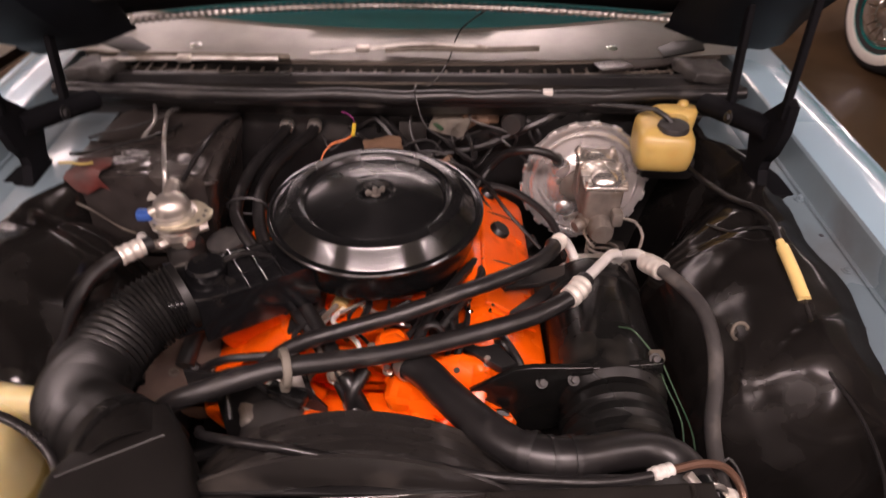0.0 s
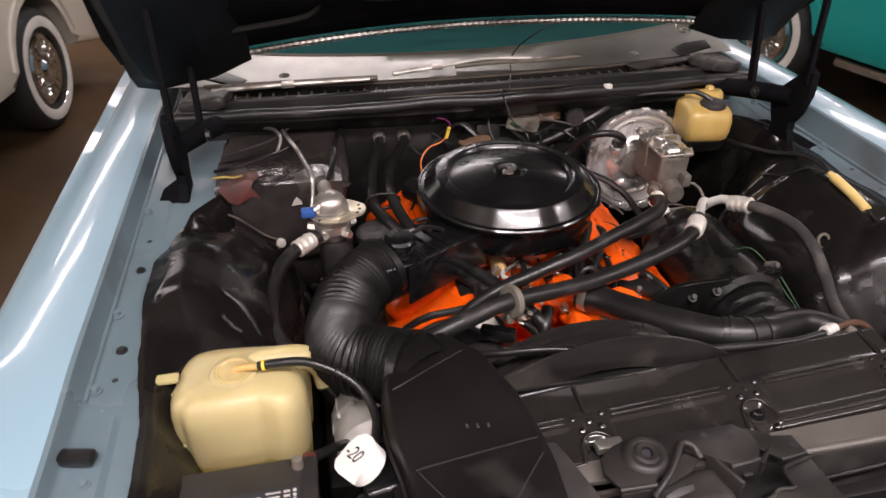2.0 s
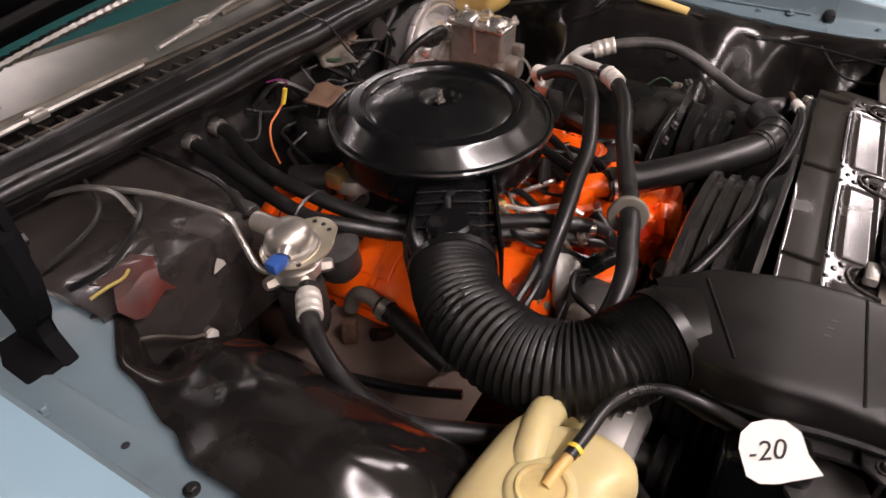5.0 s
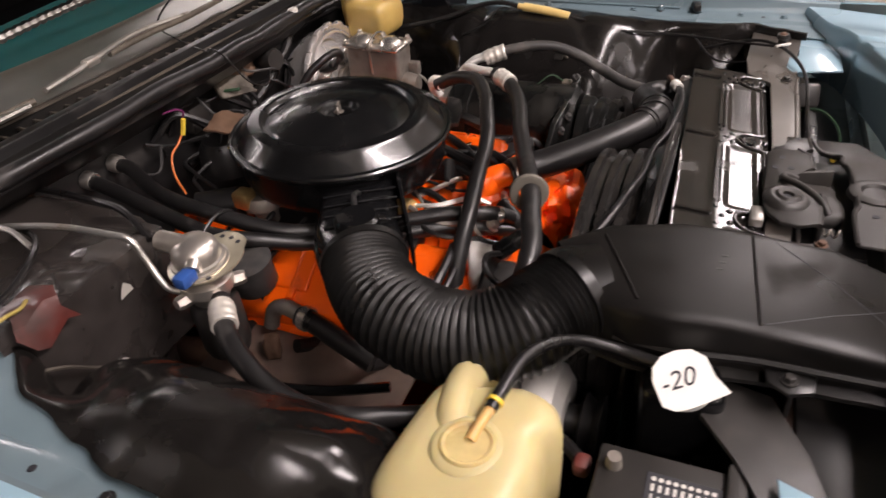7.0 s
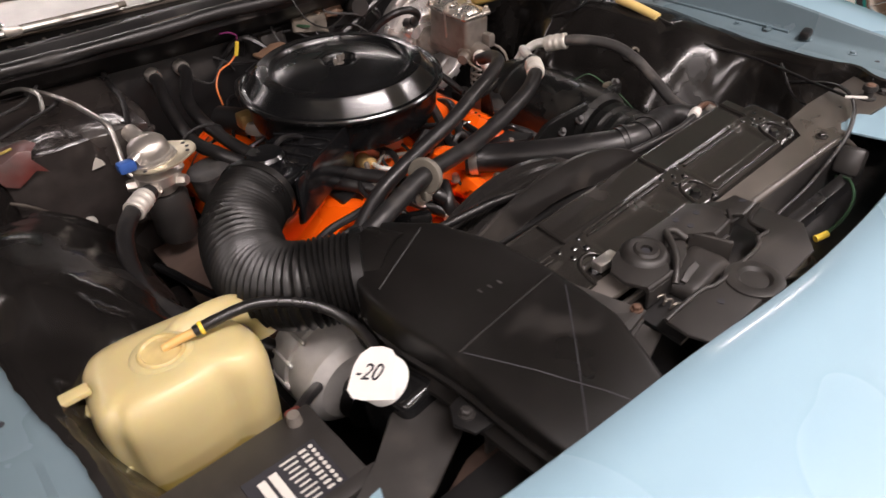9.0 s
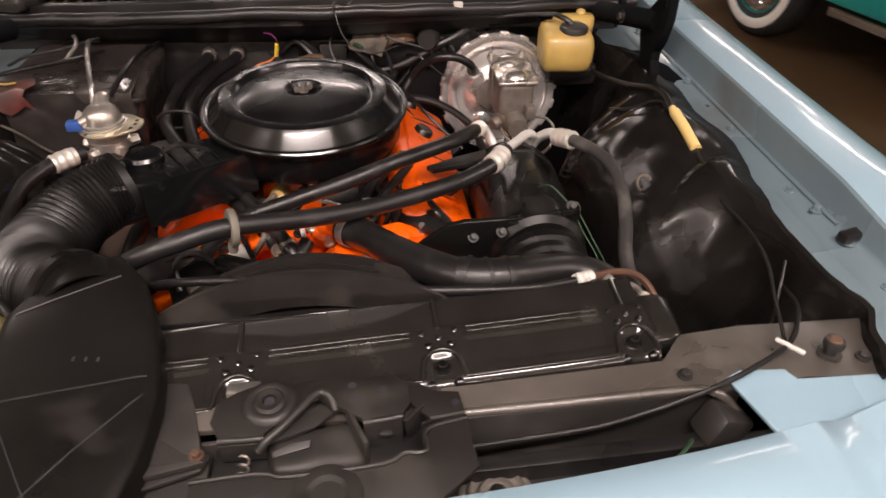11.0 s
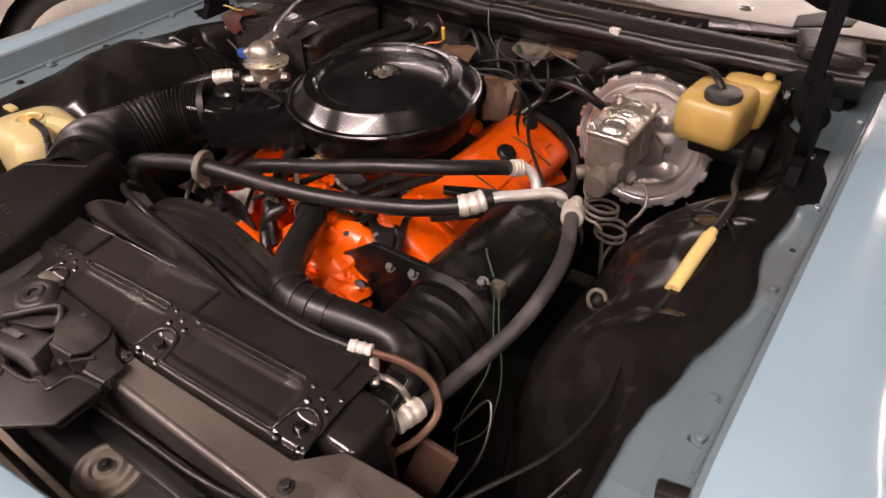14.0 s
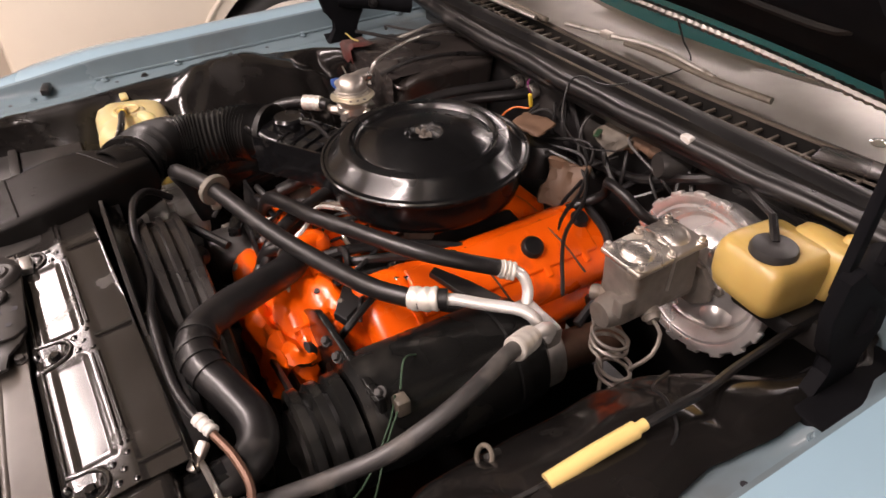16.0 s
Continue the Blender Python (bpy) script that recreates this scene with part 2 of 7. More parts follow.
CLEAR_CAP = mat("cloudy_amber_plastic", (0.56, 0.44, 0.20), 0.22, 0.0, 0.4, 0.25, 70, 0.05, (0.42, 0.29, 0.10), 0.3, soft=0.2)
LUG = mat("crinkled_gloss_black", (0.007, 0.007, 0.0075), 0.08, 0.0, 0.6, 0.3, 160, 0.25, ior=1.7)
PLATE = mat("glossy_pressed_black", (0.0155, 0.014, 0.0126), 0.14, 0.0, 0.1, 0.35, 30, 0.012, (0.03, 0.0255, 0.022), 0.14, ior=1.55)
COMPRESSOR_PAINT = mat("black_compressor_paint", (0.0065, 0.0065, 0.0062), 0.26, 0.0, 0.0, 0.35, 30, 0.08, (0.03, 0.027, 0.022), 0.22, ior=1.42)
WRAP_CLEAR = mat("grey_plastic_sheet", (0.034, 0.029, 0.027), 0.22, 0.0, 0.3, 0.4, 30, 0.35, (0.07, 0.06, 0.053), 0.25)
SPLASH = mat("brown_dusty_undercoat", (0.16, 0.112, 0.09), 0.55, 0.0, 0.0, 0.4, 30, 0.2, (0.09, 0.06, 0.048), 0.35)
DARK_RUST = mat("dark_rusty_steel", (0.045, 0.027, 0.02), 0.6, 0.2, 0.0, 0.4, 60, 0.2)
SUPPORT = mat("satin_black_support", (0.070, 0.061, 0.052), 0.32, 0.0, 0.0, 0.35, 30, 0.05, (0.105, 0.09, 0.076), 0.3, ior=1.95)
LATCH = mat("worn_latch_steel", (0.017, 0.0152, 0.0138), 0.40, 0.0, 0.0, 0.35, 40, 0.08, (0.036, 0.031, 0.0262), 0.3, ior=1.5)
CHROME = mat("chrome", (0.8, 0.8, 0.8), 0.08, 1.0, 0.0, 0.04, 20, 0.0)
BRUSHED = mat("bright_trim_metal", (0.36, 0.35, 0.33), 0.36, 0.95, 0.0, 0.25, 14, 0.12, (0.20, 0.18, 0.16), 0.2)
BRASS = mat("brass", (0.55, 0.38, 0.16), 0.38, 0.85, 0.0, 0.2, 60, 0.05)
RUST = mat("rusty_steel", (0.11, 0.06, 0.038), 0.65, 0.2, 0.0, 0.4, 60, 0.25)
COPPER_LINE = mat("brown_steel_line", (0.14, 0.075, 0.05), 0.45, 0.5, 0.0, 0.25, 60, 0.05)
JAR = mat("yellowed_plastic", (0.52, 0.435, 0.215), 0.42, 0.0, 0.1, 0.15, 14, 0.08, (0.42, 0.31, 0.12), 0.27, soft=0.3)
JAR_FILLED = mat("yellowed_plastic_with_fluid", (0.52, 0.435, 0.215), 0.42, 0.0, 0.1, 0.15, 14, 0.08, (0.42, 0.31, 0.12), 0.27, soft=0.3)
nodes, links = JAR_FILLED.node_tree.nodes, JAR_FILLED.node_tree.links
shell = nodes["Principled BSDF"].inputs["Base Color"].links[0].from_socket
place, split, level, fluid = nodes.new("ShaderNodeTexCoord"), nodes.new("ShaderNodeSeparateXYZ"), nodes.new("ShaderNodeMapRange"), nodes.new("ShaderNodeMix")
fluid.data_type = "RGBA"
fluid.inputs[7].default_value = (0.31, 0.22, 0.035, 1)
level.inputs[1].default_value, level.inputs[2].default_value, level.inputs[3].default_value, level.inputs[4].default_value = 0.825, 0.829, 0.8, 0.0
links.new(place.outputs["Object"], split.inputs[0])
links.new(split.outputs[2], level.inputs[0])
links.new(level.outputs[0], fluid.inputs[0])
links.new(shell, fluid.inputs[6])
links.new(fluid.outputs[2], nodes["Principled BSDF"].inputs["Base Color"])
JAR_DEEP = mat("amber_plastic", (0.58, 0.40, 0.125), 0.38, 0.0, 0.05, 0.25, 22, 0.10, (0.40, 0.25, 0.06), 0.30, soft=0.2)
CAP_TAN = mat("amber_cap_plastic", (0.62, 0.38, 0.13), 0.35, 0.0, 0.2, 0.15, 40, 0.04, soft=0.2)
WHITE_LABEL = mat("white_paper", (0.85, 0.83, 0.79), 0.7, 0.0, 0.0, 0.05, 40, 0.03)
INK = mat("black_ink", (0.02, 0.02, 0.025), 0.6, 0.0, 0.0, 0.1, 40, 0.0)
WHITE_PRINT = mat("white_print", (0.58, 0.56, 0.52), 0.55, 0.0, 0.0, 0.08, 40, 0.0)
YELLOW = mat("yellow_plastic", (0.85, 0.60, 0.06), 0.4, 0.0, 0.0, 0.1, 40, 0.02)
YELLOW_DUSTY = mat("dusty_yellow_wire", (0.36, 0.27, 0.06), 0.6, 0.0, 0.0, 0.2, 40, 0.02)
FUSE = mat("ivory_yellow_plastic", (0.80, 0.58, 0.22), 0.35, 0.0, 0.1, 0.08, 40, 0.02)
BLUE_PLASTIC = mat("blue_plastic", (0.03, 0.09, 0.32), 0.4, 0.0, 0.0, 0.1, 40, 0.02)
RED_RAG = mat("red_plastic_sheet", (0.11, 0.022, 0.017), 0.5, 0.0, 0.1, 0.5, 60, 0.5, (0.05, 0.03, 0.026), 0.45)
PURPLE = mat("purple_wire", (0.16, 0.02, 0.10), 0.45, 0.0, 0.0, 0.1, 40, 0.0)
ORANGE_WIRE = mat("orange_wire", (0.65, 0.17, 0.04), 0.45, 0.0, 0.0, 0.1, 40, 0.0)
GREEN_WIRE = mat("green_wire", (0.025, 0.06, 0.03), 0.5, 0.0, 0.0, 0.2, 40, 0.0)
WRAP = mat("faded_wrapping", (0.12, 0.102, 0.08), 0.55, 0.2, 0.0, 0.5, 60, 0.3, (0.035, 0.028, 0.022), 0.35)
TAN_SHIELD = mat("brown_heat_shield", (0.17, 0.10, 0.062), 0.65, 0.0, 0.0, 0.35, 30, 0.2, (0.06, 0.04, 0.028), 0.35)
HOUSING = mat("dusty_housing", (0.032, 0.027, 0.0245), 0.27, 0.0, 0.2, 0.4, 16, 0.45, (0.06, 0.052, 0.047), 0.3)
FELT = mat("dark_liner", (0.004, 0.004, 0.005), 0.8, 0.0, 0.0, 0.4, 30, 0.3, ior=1.2)
TEAL = mat("teal_paint", (0.0, 0.30, 0.27), 0.3, 0.0, 0.7, 0.05, 6, 0.01)
WHITE_PAINT = mat("cream_white_paint", (0.72, 0.66, 0.56), 0.3, 0.0, 0.6, 0.05, 6, 0.01)
TYRE = mat("tyre_rubber", (0.018, 0.018, 0.018), 0.7, 0.0, 0.0, 0.2, 50, 0.15)
WHITEWALL = mat("whitewall_rubber", (0.72, 0.68, 0.62), 0.6, 0.0, 0.0, 0.1, 30, 0.05)
FLOOR = mat("brown_concrete", (0.085, 0.050, 0.025), 0.45, 0.0, 0.0, 0.35, 3, 0.06, (0.055, 0.036, 0.021), 0.3, ior=1.35)
AISLE = mat("pale_concrete", (0.40, 0.345, 0.275), 0.5, 0.0, 0.0, 0.15, 3, 0.05, (0.30, 0.25, 0.20), 0.3)
WALL = mat("beige_wall_paint", (0.55, 0.48, 0.39), 0.7, 0.0, 0.0, 0.06, 4, 0.05)
CEIL = mat("pale_ceiling_paint", (0.6, 0.57, 0.52), 0.8, 0.0, 0.0, 0.06, 4, 0.05)
DIFFUSER = mat("lit_diffuser", (0.9, 0.9, 0.88), 0.5, 0.0, 0.0, 0.02, 4, 0.0, glow=6.0)
FIXTURE = mat("white_enamel", (0.8, 0.79, 0.76), 0.4, 0.0, 0.0, 0.03, 10, 0.0)
GLASS = mat("tinted_windscreen", (0.02, 0.15, 0.16), 0.06, 0.0, 0.5, 0.05, 6, 0.0)

# ---- room ----
def room():
    f = bmesh.new()
    nx, ny = 14, 16
    loft(f, [[V(-9 + 20 * i / nx, -7 + 19 * j / ny, 0) for i in range(nx + 1)] for j in range(ny + 1)])
    bmesh.ops.recalc_face_normals(f, faces=f.faces)
    tagged(part("floor", f, FLOOR, None), "brown sealed concrete floor with fine stains", "floor", kind="structure")
    aisle = bmesh.new()
    loft(aisle, [[V(-9 + 20 * i / nx, -7 + 7.35 * j / 6, 0.004) for i in range(nx + 1)] for j in range(7)])
    tagged(part("floor_aisle", aisle, AISLE, None), "pale concrete driving aisle before the parked cars", "floor", kind="structure")
    for name, c, s in (("wall_west", (-9.1, 2.5, CEILING / 2), (0.2, 19.4, CEILING)), ("wall_east", (11.1, 2.5, CEILING / 2), (0.2, 19.4, CEILING)),
                       ("wall_north", (1, 12.1, CEILING / 2), (20, 0.2, CEILING)), ("wall_south", (1, -7.1, CEILING / 2), (20, 0.2, CEILING))):
        tagged(part(name, new_box(c, s, 0), WALL, None), "plain beige painted wall of the garage", "wall", kind="structure")
    tagged(part("ceiling", new_box((1, 2.5, CEILING + 0.1), (20.4, 19.4, 0.2), 0), CEIL, None), "plain pale painted ceiling", "ceiling", kind="structure")
    first = None
    for x, y in LAMPS:
        if first is None:
            first = thing("ceiling_light", (x, y, CEILING), "white fluorescent ceiling light with a lit diffuser", "ceiling light", "garage ceiling lights")
            part("housing", new_box((x, y, CEILING - 0.03), (2.45, 0.32, 0.06), 0.01), FIXTURE, first)
            part("diffuser", new_box((x, y, CEILING - 0.07), (2.4, 0.21, 0.02), 0.006), DIFFUSER, first)
        else:
            copy_thing(first, pose(x, y, CEILING))
        d = bpy.data.lights.new("tube_light", "AREA")
        d.shape, d.size, d.size_y, d.energy, d.color = "RECTANGLE", 2.4, 0.2, LAMP_POWER * (0.8 if y < -2 else 1.75 if abs(x) < 1 and y < 3 else 0.95 if y < 3 else 0.5), (1.0, 0.93, 0.84)
        o = new("tube_light", d)
        o.matrix_world = pose(x, y, CEILING - 0.085)


room()


SHROUD = mat("worn_shroud_plastic", (0.019, 0.0172, 0.016), 0.30, 0.0, 0.0, 0.35, 30, 0.06, (0.055, 0.047, 0.04), 0.28)
COWL_BAR = mat("dusty_cowl_bars", (0.085, 0.070, 0.056), 0.45, 0.0, 0.0, 0.4, 30, 0.15, (0.02, 0.017, 0.014), 0.3)
COWL = mat("dusty_cowl_paint", (0.0075, 0.0068, 0.006), 0.6, 0.0, 0.0, 0.4, 18, 0.15, (0.024, 0.02, 0.016), 0.3, ior=1.3)


# ---- the blue car's body ----
def rise(y):
    return 0.022 * (y - 0.7)


EDGE = [(0.26, 0.625), (0.30, 0.630), (0.35, 0.648), (0.405, 0.674), (0.418, 0.674), (0.44, 0.664), (0.47, 0.658), (0.55, 0.655), (0.61, 0.661), (0.66, 0.669), (0.83, 0.697), (0.93, 0.682), (1.03, 0.690), (1.12, 0.690), (1.19, 0.684), (1.235, 0.665), (1.28, 0.62), (2.0, 0.60)]
EDGE_LEFT = [(0.26, 0.655), (0.41, 0.662), (0.5, 0.665), (0.66, 0.686), (0.78, 0.697), (0.88, 0.694), (0.93, 0.676), (1.03, 0.650), (1.12, 0.60), (1.3, 0.60), (2.0, 0.60)]


def apron_edge(side, y):
    return table(EDGE if side > 0 else EDGE_LEFT, y) + 0.003 * noise.noise(V(y * 25, side * 4, 0)) + 0.0015 * noise.noise(V(y * 90, side * 4, 3))


def fender_profile(side, y):
    """Ledge beside the inner fender, inner wall, crown and flank, from the bay outwards."""
    x0 = apron_edge(side, y) - 0.007
    drop = -0.9 * max(0.0, 0.08 - y) ** 2
    lx, lz = (0.730, 1.012 + 0.03 * (y - 0.7)) if side > 0 else (0.742, 1.004 + 0.028 * (y - 0.7))
    lz = 0.968 + (lz - 0.968) * step(0.26, 0.62, y)
    lx = 0.750 + (lx - 0.750) * step(0.26, 0.55, y)
    up = rise(y)
    xm = min(max(x0 + 0.012, 0.690), lx - 0.024)
    inner = [(x0, 0.9445 + up), (x0 + 0.005, 0.9455 + up), (xm, 0.9465 + up), (xm + 0.007, 0.9525 + up), (lx - 0.012, 0.9540 + up), (lx - 0.005, 0.957 + up), (lx - 0.0015, 0.963 + up)]
    top = [(lx, lz - 0.008), (lx + 0.002, lz - 0.002), (lx + 0.008, lz)]
    crown = [(0.785, lz + 0.004), (0.815, lz + 0.002), (0.845, lz - 0.007), (0.872, min(0.990, lz - 0.012)), (0.893, min(0.976, lz - 0.016) + up), (0.906, 0.958 + up), (0.913, 0.940 + up), (0.918, 0.91), (0.932, 0.80), (0.940, 0.70), (0.945, 0.62), (0.945, 0.5), (0.925, 0.30)]
    nose = table([(0.05, -0.15), (0.20, -0.10), (0.29, -0.052), (0.38, -0.008), (0.45, 0.0)], y)
    return [V(side * x, y, z + drop + nose * step(0.765, 0.885, x)) for x, z in inner + top + crown]


def apron_rows(side):
    # (distance inward from the edge, height) down the pressing
    dome = [(0.0, 0.952), (0.012, 0.9545), (0.035, 0.962), (0.07, 0.962), (0.105, 0.950), (0.14, 0.926), (0.17, 0.898), (0.195, 0.868), (0.215, 0.835), (0.232, 0.77), (0.245, 0.60), (0.25, 0.40)]
    front = [(0.0, 0.952), (0.009, 0.9515), (0.014, 0.942), (0.018, 0.905), (0.024, 0.86), (0.04, 0.80), (0.065, 0.75), (0.095, 0.71), (0.125, 0.67), (0.16, 0.60), (0.17, 0.50), (0.175, 0.40)]
    back = [(0.0, 0.952), (0.010, 0.9525), (0.018, 0.950), (0.035, 0.930), (0.055, 0.90), (0.075, 0.86), (0.095, 0.80), (0.11, 0.74), (0.13, 0.66), (0.14, 0.58), (0.15, 0.50), (0.16, 0.40)]
    rows = []
    n = 110
    for j in range(n + 1):
        y = 0.30 + 1.07 * j / n
        a, b = step(0.54, 0.72, y), step(1.0, 1.2, y)
        row = []
        x0 = apron_edge(side, y)
        xf = 0.66 * (1 - a) + 0.69 * a * (1 - b) + 0.68 * a * b
        for i in range(0, 34):
            u = i / 3
            k, f = min(int(u), 10), u - min(int(u), 10)
            pick = lambda prof: V(prof[k][0] + (prof[k + 1][0] - prof[k][0]) * f, 0, prof[k][1] + (prof[k + 1][1] - prof[k][1]) * f)
            p = pick(front) * (1 - a) + pick(dome) * a * (1 - b) + pick(back) * b * a
            if side < 0:
                hump = table([(0.60, -0.02), (0.68, -0.02), (0.78, 0.020), (0.87, 0.021), (0.97, -0.012), (1.06, -0.066), (1.12, -0.084), (1.3, -0.084)], y)
                p.z += hump * a * (math.exp(-((p.x - 0.065) / 0.05) ** 2) if hump > 0 or p.x > 0.065 else step(0.0, 0.05, p.x))
            x = x0 + (xf - x0) * step(4, 16, i) - p.x
            bulge = 0.035 * math.exp(-((y - 0.47) / 0.07) ** 2 - ((p.z - 0.80) / 0.09) ** 2) + (0.025 if side > 0 else 0.0) * math.exp(-((y - 0.60) / 0.035) ** 2 - ((p.z - 0.82) / 0.10) ** 2)
            groove = 0.008 * math.exp(-((y - 0.70 - (p.z - 0.9)) / 0.012) ** 2) + 0.010 * math.exp(-((y - 0.99) / 0.015) ** 2)
            w = noise.noise(V(x * 7 + side * 5, y * 7, p.z * 7)) * 0.006 + noise.noise(V(x * 17, y * 17 + side * 3, p.z * 17)) * 0.0028
            edge = step(2, 9, i)
            row.append(V(side * (x - bulge - w * edge), y, p.z + rise(y) - (groove - w) * edge))
        rows.append(row)
    return rows


def make_car():
    car = thing("car", (0, 1.6, 0), "light blue seventies saloon car with its bonnet propped open", "car")
    for side in (-1, 1):
        ys = [-0.32 + 0.02 * k for k in range(111)]
        f = part("fender", loft(bmesh.new(), [fender_profile(side, y)[9:] for y in ys], 0.0025), BLUE, car, "light blue painted front fender")
        part("fender_gutter", loft(bmesh.new(), [fender_profile(side, y)[:10] for y in ys if y > 0.225], 0.0025), BLUE_DULL, f, "dusty blue drip channel of the fender, its shade put into the colour")
        part("inner_fender", loft(bmesh.new(), apron_rows(side), 0.003), BLACK_APRON, car, "glossy black pressed steel inner fender")
        for y in (0.52 if side > 0 else 0.74, 1.05, 1.32, 0.60 if side > 0 else 0.58):
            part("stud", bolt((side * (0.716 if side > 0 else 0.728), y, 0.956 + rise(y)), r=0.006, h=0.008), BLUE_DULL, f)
        yb = 0.525 if side > 0 else 0.46
        part("rubber_stop", new_box((side * 0.722, yb, 0.962), (0.042, 0.018, 0.016), 0.004, pose(0, 0, 0, 0, 0, side * 12)), RUBBER, f, "small black rubber bonnet stop")
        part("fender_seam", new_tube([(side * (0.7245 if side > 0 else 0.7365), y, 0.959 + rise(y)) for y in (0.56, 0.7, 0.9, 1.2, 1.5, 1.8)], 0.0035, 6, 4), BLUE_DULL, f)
        for y, x in ((0.345, 0.715), (0.43, 0.712), (0.66, 0.709), (0.86, 0.713)):
            part("bolt", bolt((side * x, y, 0.9535 + rise(y)), r=0.0055, h=0.005), BLUE_DULL if side > 0 or y < 0.6 else BLACK_SATIN, f)
        for y, x in ((0.385, 0.708), (0.60, 0.708), (0.95, 0.712)):
            part("hole", new_lathe([(0, 0.0008), (0.0035, 0.0008), (0.0045, 0)], pose(side * x, y, 0.9536 + rise(y)), 12), INK, f)
        part("door_side", loft(bmesh.new(), [[V(side * x, y, z) for x, z in ((0.70, 1.0), (0.83, 1.02), (0.88, 1.0), (0.91, 0.90), (0.95, 0.62), (0.92, 0.30), (0.80, 0.25))] for y in (1.89, 2.4, 3.2, 4.2)], 0.004), BLUE, car)
    # header panel above the grille, with a corner piece on either side
    def header_row(x):
        q = min(1.0, abs(x) / 0.48)
        yb = 0.168 + (0.055 if x > 0 else 0.034) * q * q + 0.012 * step(0.0, 0.25, -x) + 0.33 * max(0.0, abs(x) - 0.50)
        zt = 1.010 - 0.026 * q * q - 0.020 * step(0.50, 0.66, abs(x))
        return [V(x, yb + 0.004, zt - 0.11), V(x, yb + 0.003, zt - 0.05), V(x, yb, zt - 0.006), V(x, yb - 0.004, zt), V(x, yb - 0.05, zt - 0.002), V(x, yb - 0.12, zt - 0.010), V(x, -0.05, zt - 0.03), V(x, -0.22, zt - 0.06), V(x, -0.34, zt - 0.12), V(x, -0.37, zt - 0.20), V(x, -0.36, zt - 0.42)]
    part("header_panel", loft(bmesh.new(), [[p + V(0, 0, -0.0045 * step(0.470, 0.486, abs(p.x)) * (1 - 0.6 * step(0.50, 0.58, abs(p.x)))) for p in header_row(-0.743 + 1.486 * k / 120)] for k in range(121)], 0.003), BLUE, car, "light blue painted panel above the grille", 60)
    part("header_extension", new_prism([(-0.520, 0.250), (-0.507, 0.325), (-0.463, 0.330), (-0.475, 0.300), (-0.450, 0.22)], 0.894, 0.898, None, 0.001), BLUE, car)
    for side in (1,):
        part("header_extension", new_prism([(side * x, y) for x, y in ((0.464, 0.240), (0.445, 0.326), (0.466, 0.335), (0.518, 0.330), (0.524, 0.313), (0.632, 0.307), (0.655, 0.345), (0.735, 0.36), (0.742, 0.27), (0.6, 0.240))][::side], 0.9265, 0.9305, None, 0.001), BLUE, car)
    # firewall and cowl
    part("firewall", new_box((0, 1.385, 0.72), (1.36, 0.02, 0.66), 0.004), BLACK_SATIN, car, "black painted steel firewall")
    lip = [V(x, 1.285 + 0.05 * (x / 0.7) ** 2, 1.046 - 0.012 * (x / 0.7) ** 2) for x in [-0.70 + 0.05 * k for k in range(29)]]
    part("cowl_seal", tube(bmesh.new(), [p + V(0, 0.004 * noise.noise(p * 9), 0.004 * noise.noise(p * 12)) for p in lip], 0.013, 12, 3, lambda i, q: 0.013 + 0.003 * noise.noise(V(i * 0.21, 0, 0))), RUBBER, car, "black rubber cowl seal")
    part("cowl_front", loft(bmesh.new(), [[V(p.x, p.y + 0.085, 0.96), V(p.x, p.y + 0.03, 0.995), V(p.x, p.y + 0.004, 1.02), V(p.x, p.y + 0.003, 1.038), V(p.x, p.y + 0.02, 1.042), V(p.x, p.y + 0.035, 1.041)] for p in lip], 0.002), BLACK_SATIN, car)
    grille = part("cowl_grille", loft(bmesh.new(), [[V(p.x, p.y + 0.033, 1.040), V(p.x, p.y + 0.045, 1.033), V(p.x, p.y + 0.070, 1.030), V(p.x, p.y + 0.092, 1.033), V(p.x, p.y + 0.096, 1.012), V(p.x, p.y + 0.155, 1.016), V(p.x, p.y + 0.158, 1.044), V(p.x, p.y + 0.19, 1.050)] for p in lip], 0.002), COWL, car, "dusty black slotted cowl panel")
    jitter = random.Random(8)
    for k in range(43):
        x = -0.64 + 1.28 * k / 42 + jitter.uniform(-0.002, 0.002)
        y = 1.285 + 0.05 * (x / 0.7) ** 2
        part("slat", new_box((x, y + 0.126, 1.0325), (0.0062, 0.060, 0.005), 0.0012, pose(0, 0, 0, jitter.uniform(-1, 1), 0, jitter.uniform(-2, 2)), 1), COWL_BAR, grille)
    for dy, z, wide in ((0.090, 1.034, 0.010), (0.128, 1.034, 0.004), (0.162, 1.047, 0.014)):
        part("slat_bar", loft(bmesh.new(), [[V(p.x, p.y + dy - wide / 2, z - 0.003), V(p.x, p.y + dy - wide / 2, z), V(p.x, p.y + dy, z + 0.0015), V(p.x, p.y + dy + wide / 2, z), V(p.x, p.y + dy + wide / 2, z - 0.003)] for p in lip], 0.001), COWL_BAR, grille)

    def base(x):
        return V(x, 1.555 + 0.165 * (x / 0.69) ** 2, 1.073 - 0.006 * (x / 0.69) ** 2)
    xs = [-0.74 + 0.04 * k for k in range(38)]
    trim = part("windscreen_trim", loft(bmesh.new(), [[V(x, 1.475 + 0.05 * (x / 0.7) ** 2 - 0.03, 1.050), V(x, 1.475 + 0.05 * (x / 0.7) ** 2, 1.057), V(x, (1.475 + 0.05 * (x / 0.7) ** 2) * 0.5 + base(x).y * 0.5, 1.067), base(x), base(x) + V(0, 0.006, 0.006)] for x in xs], 0.002), BRUSHED, car, "bright metal panel below the windscreen")
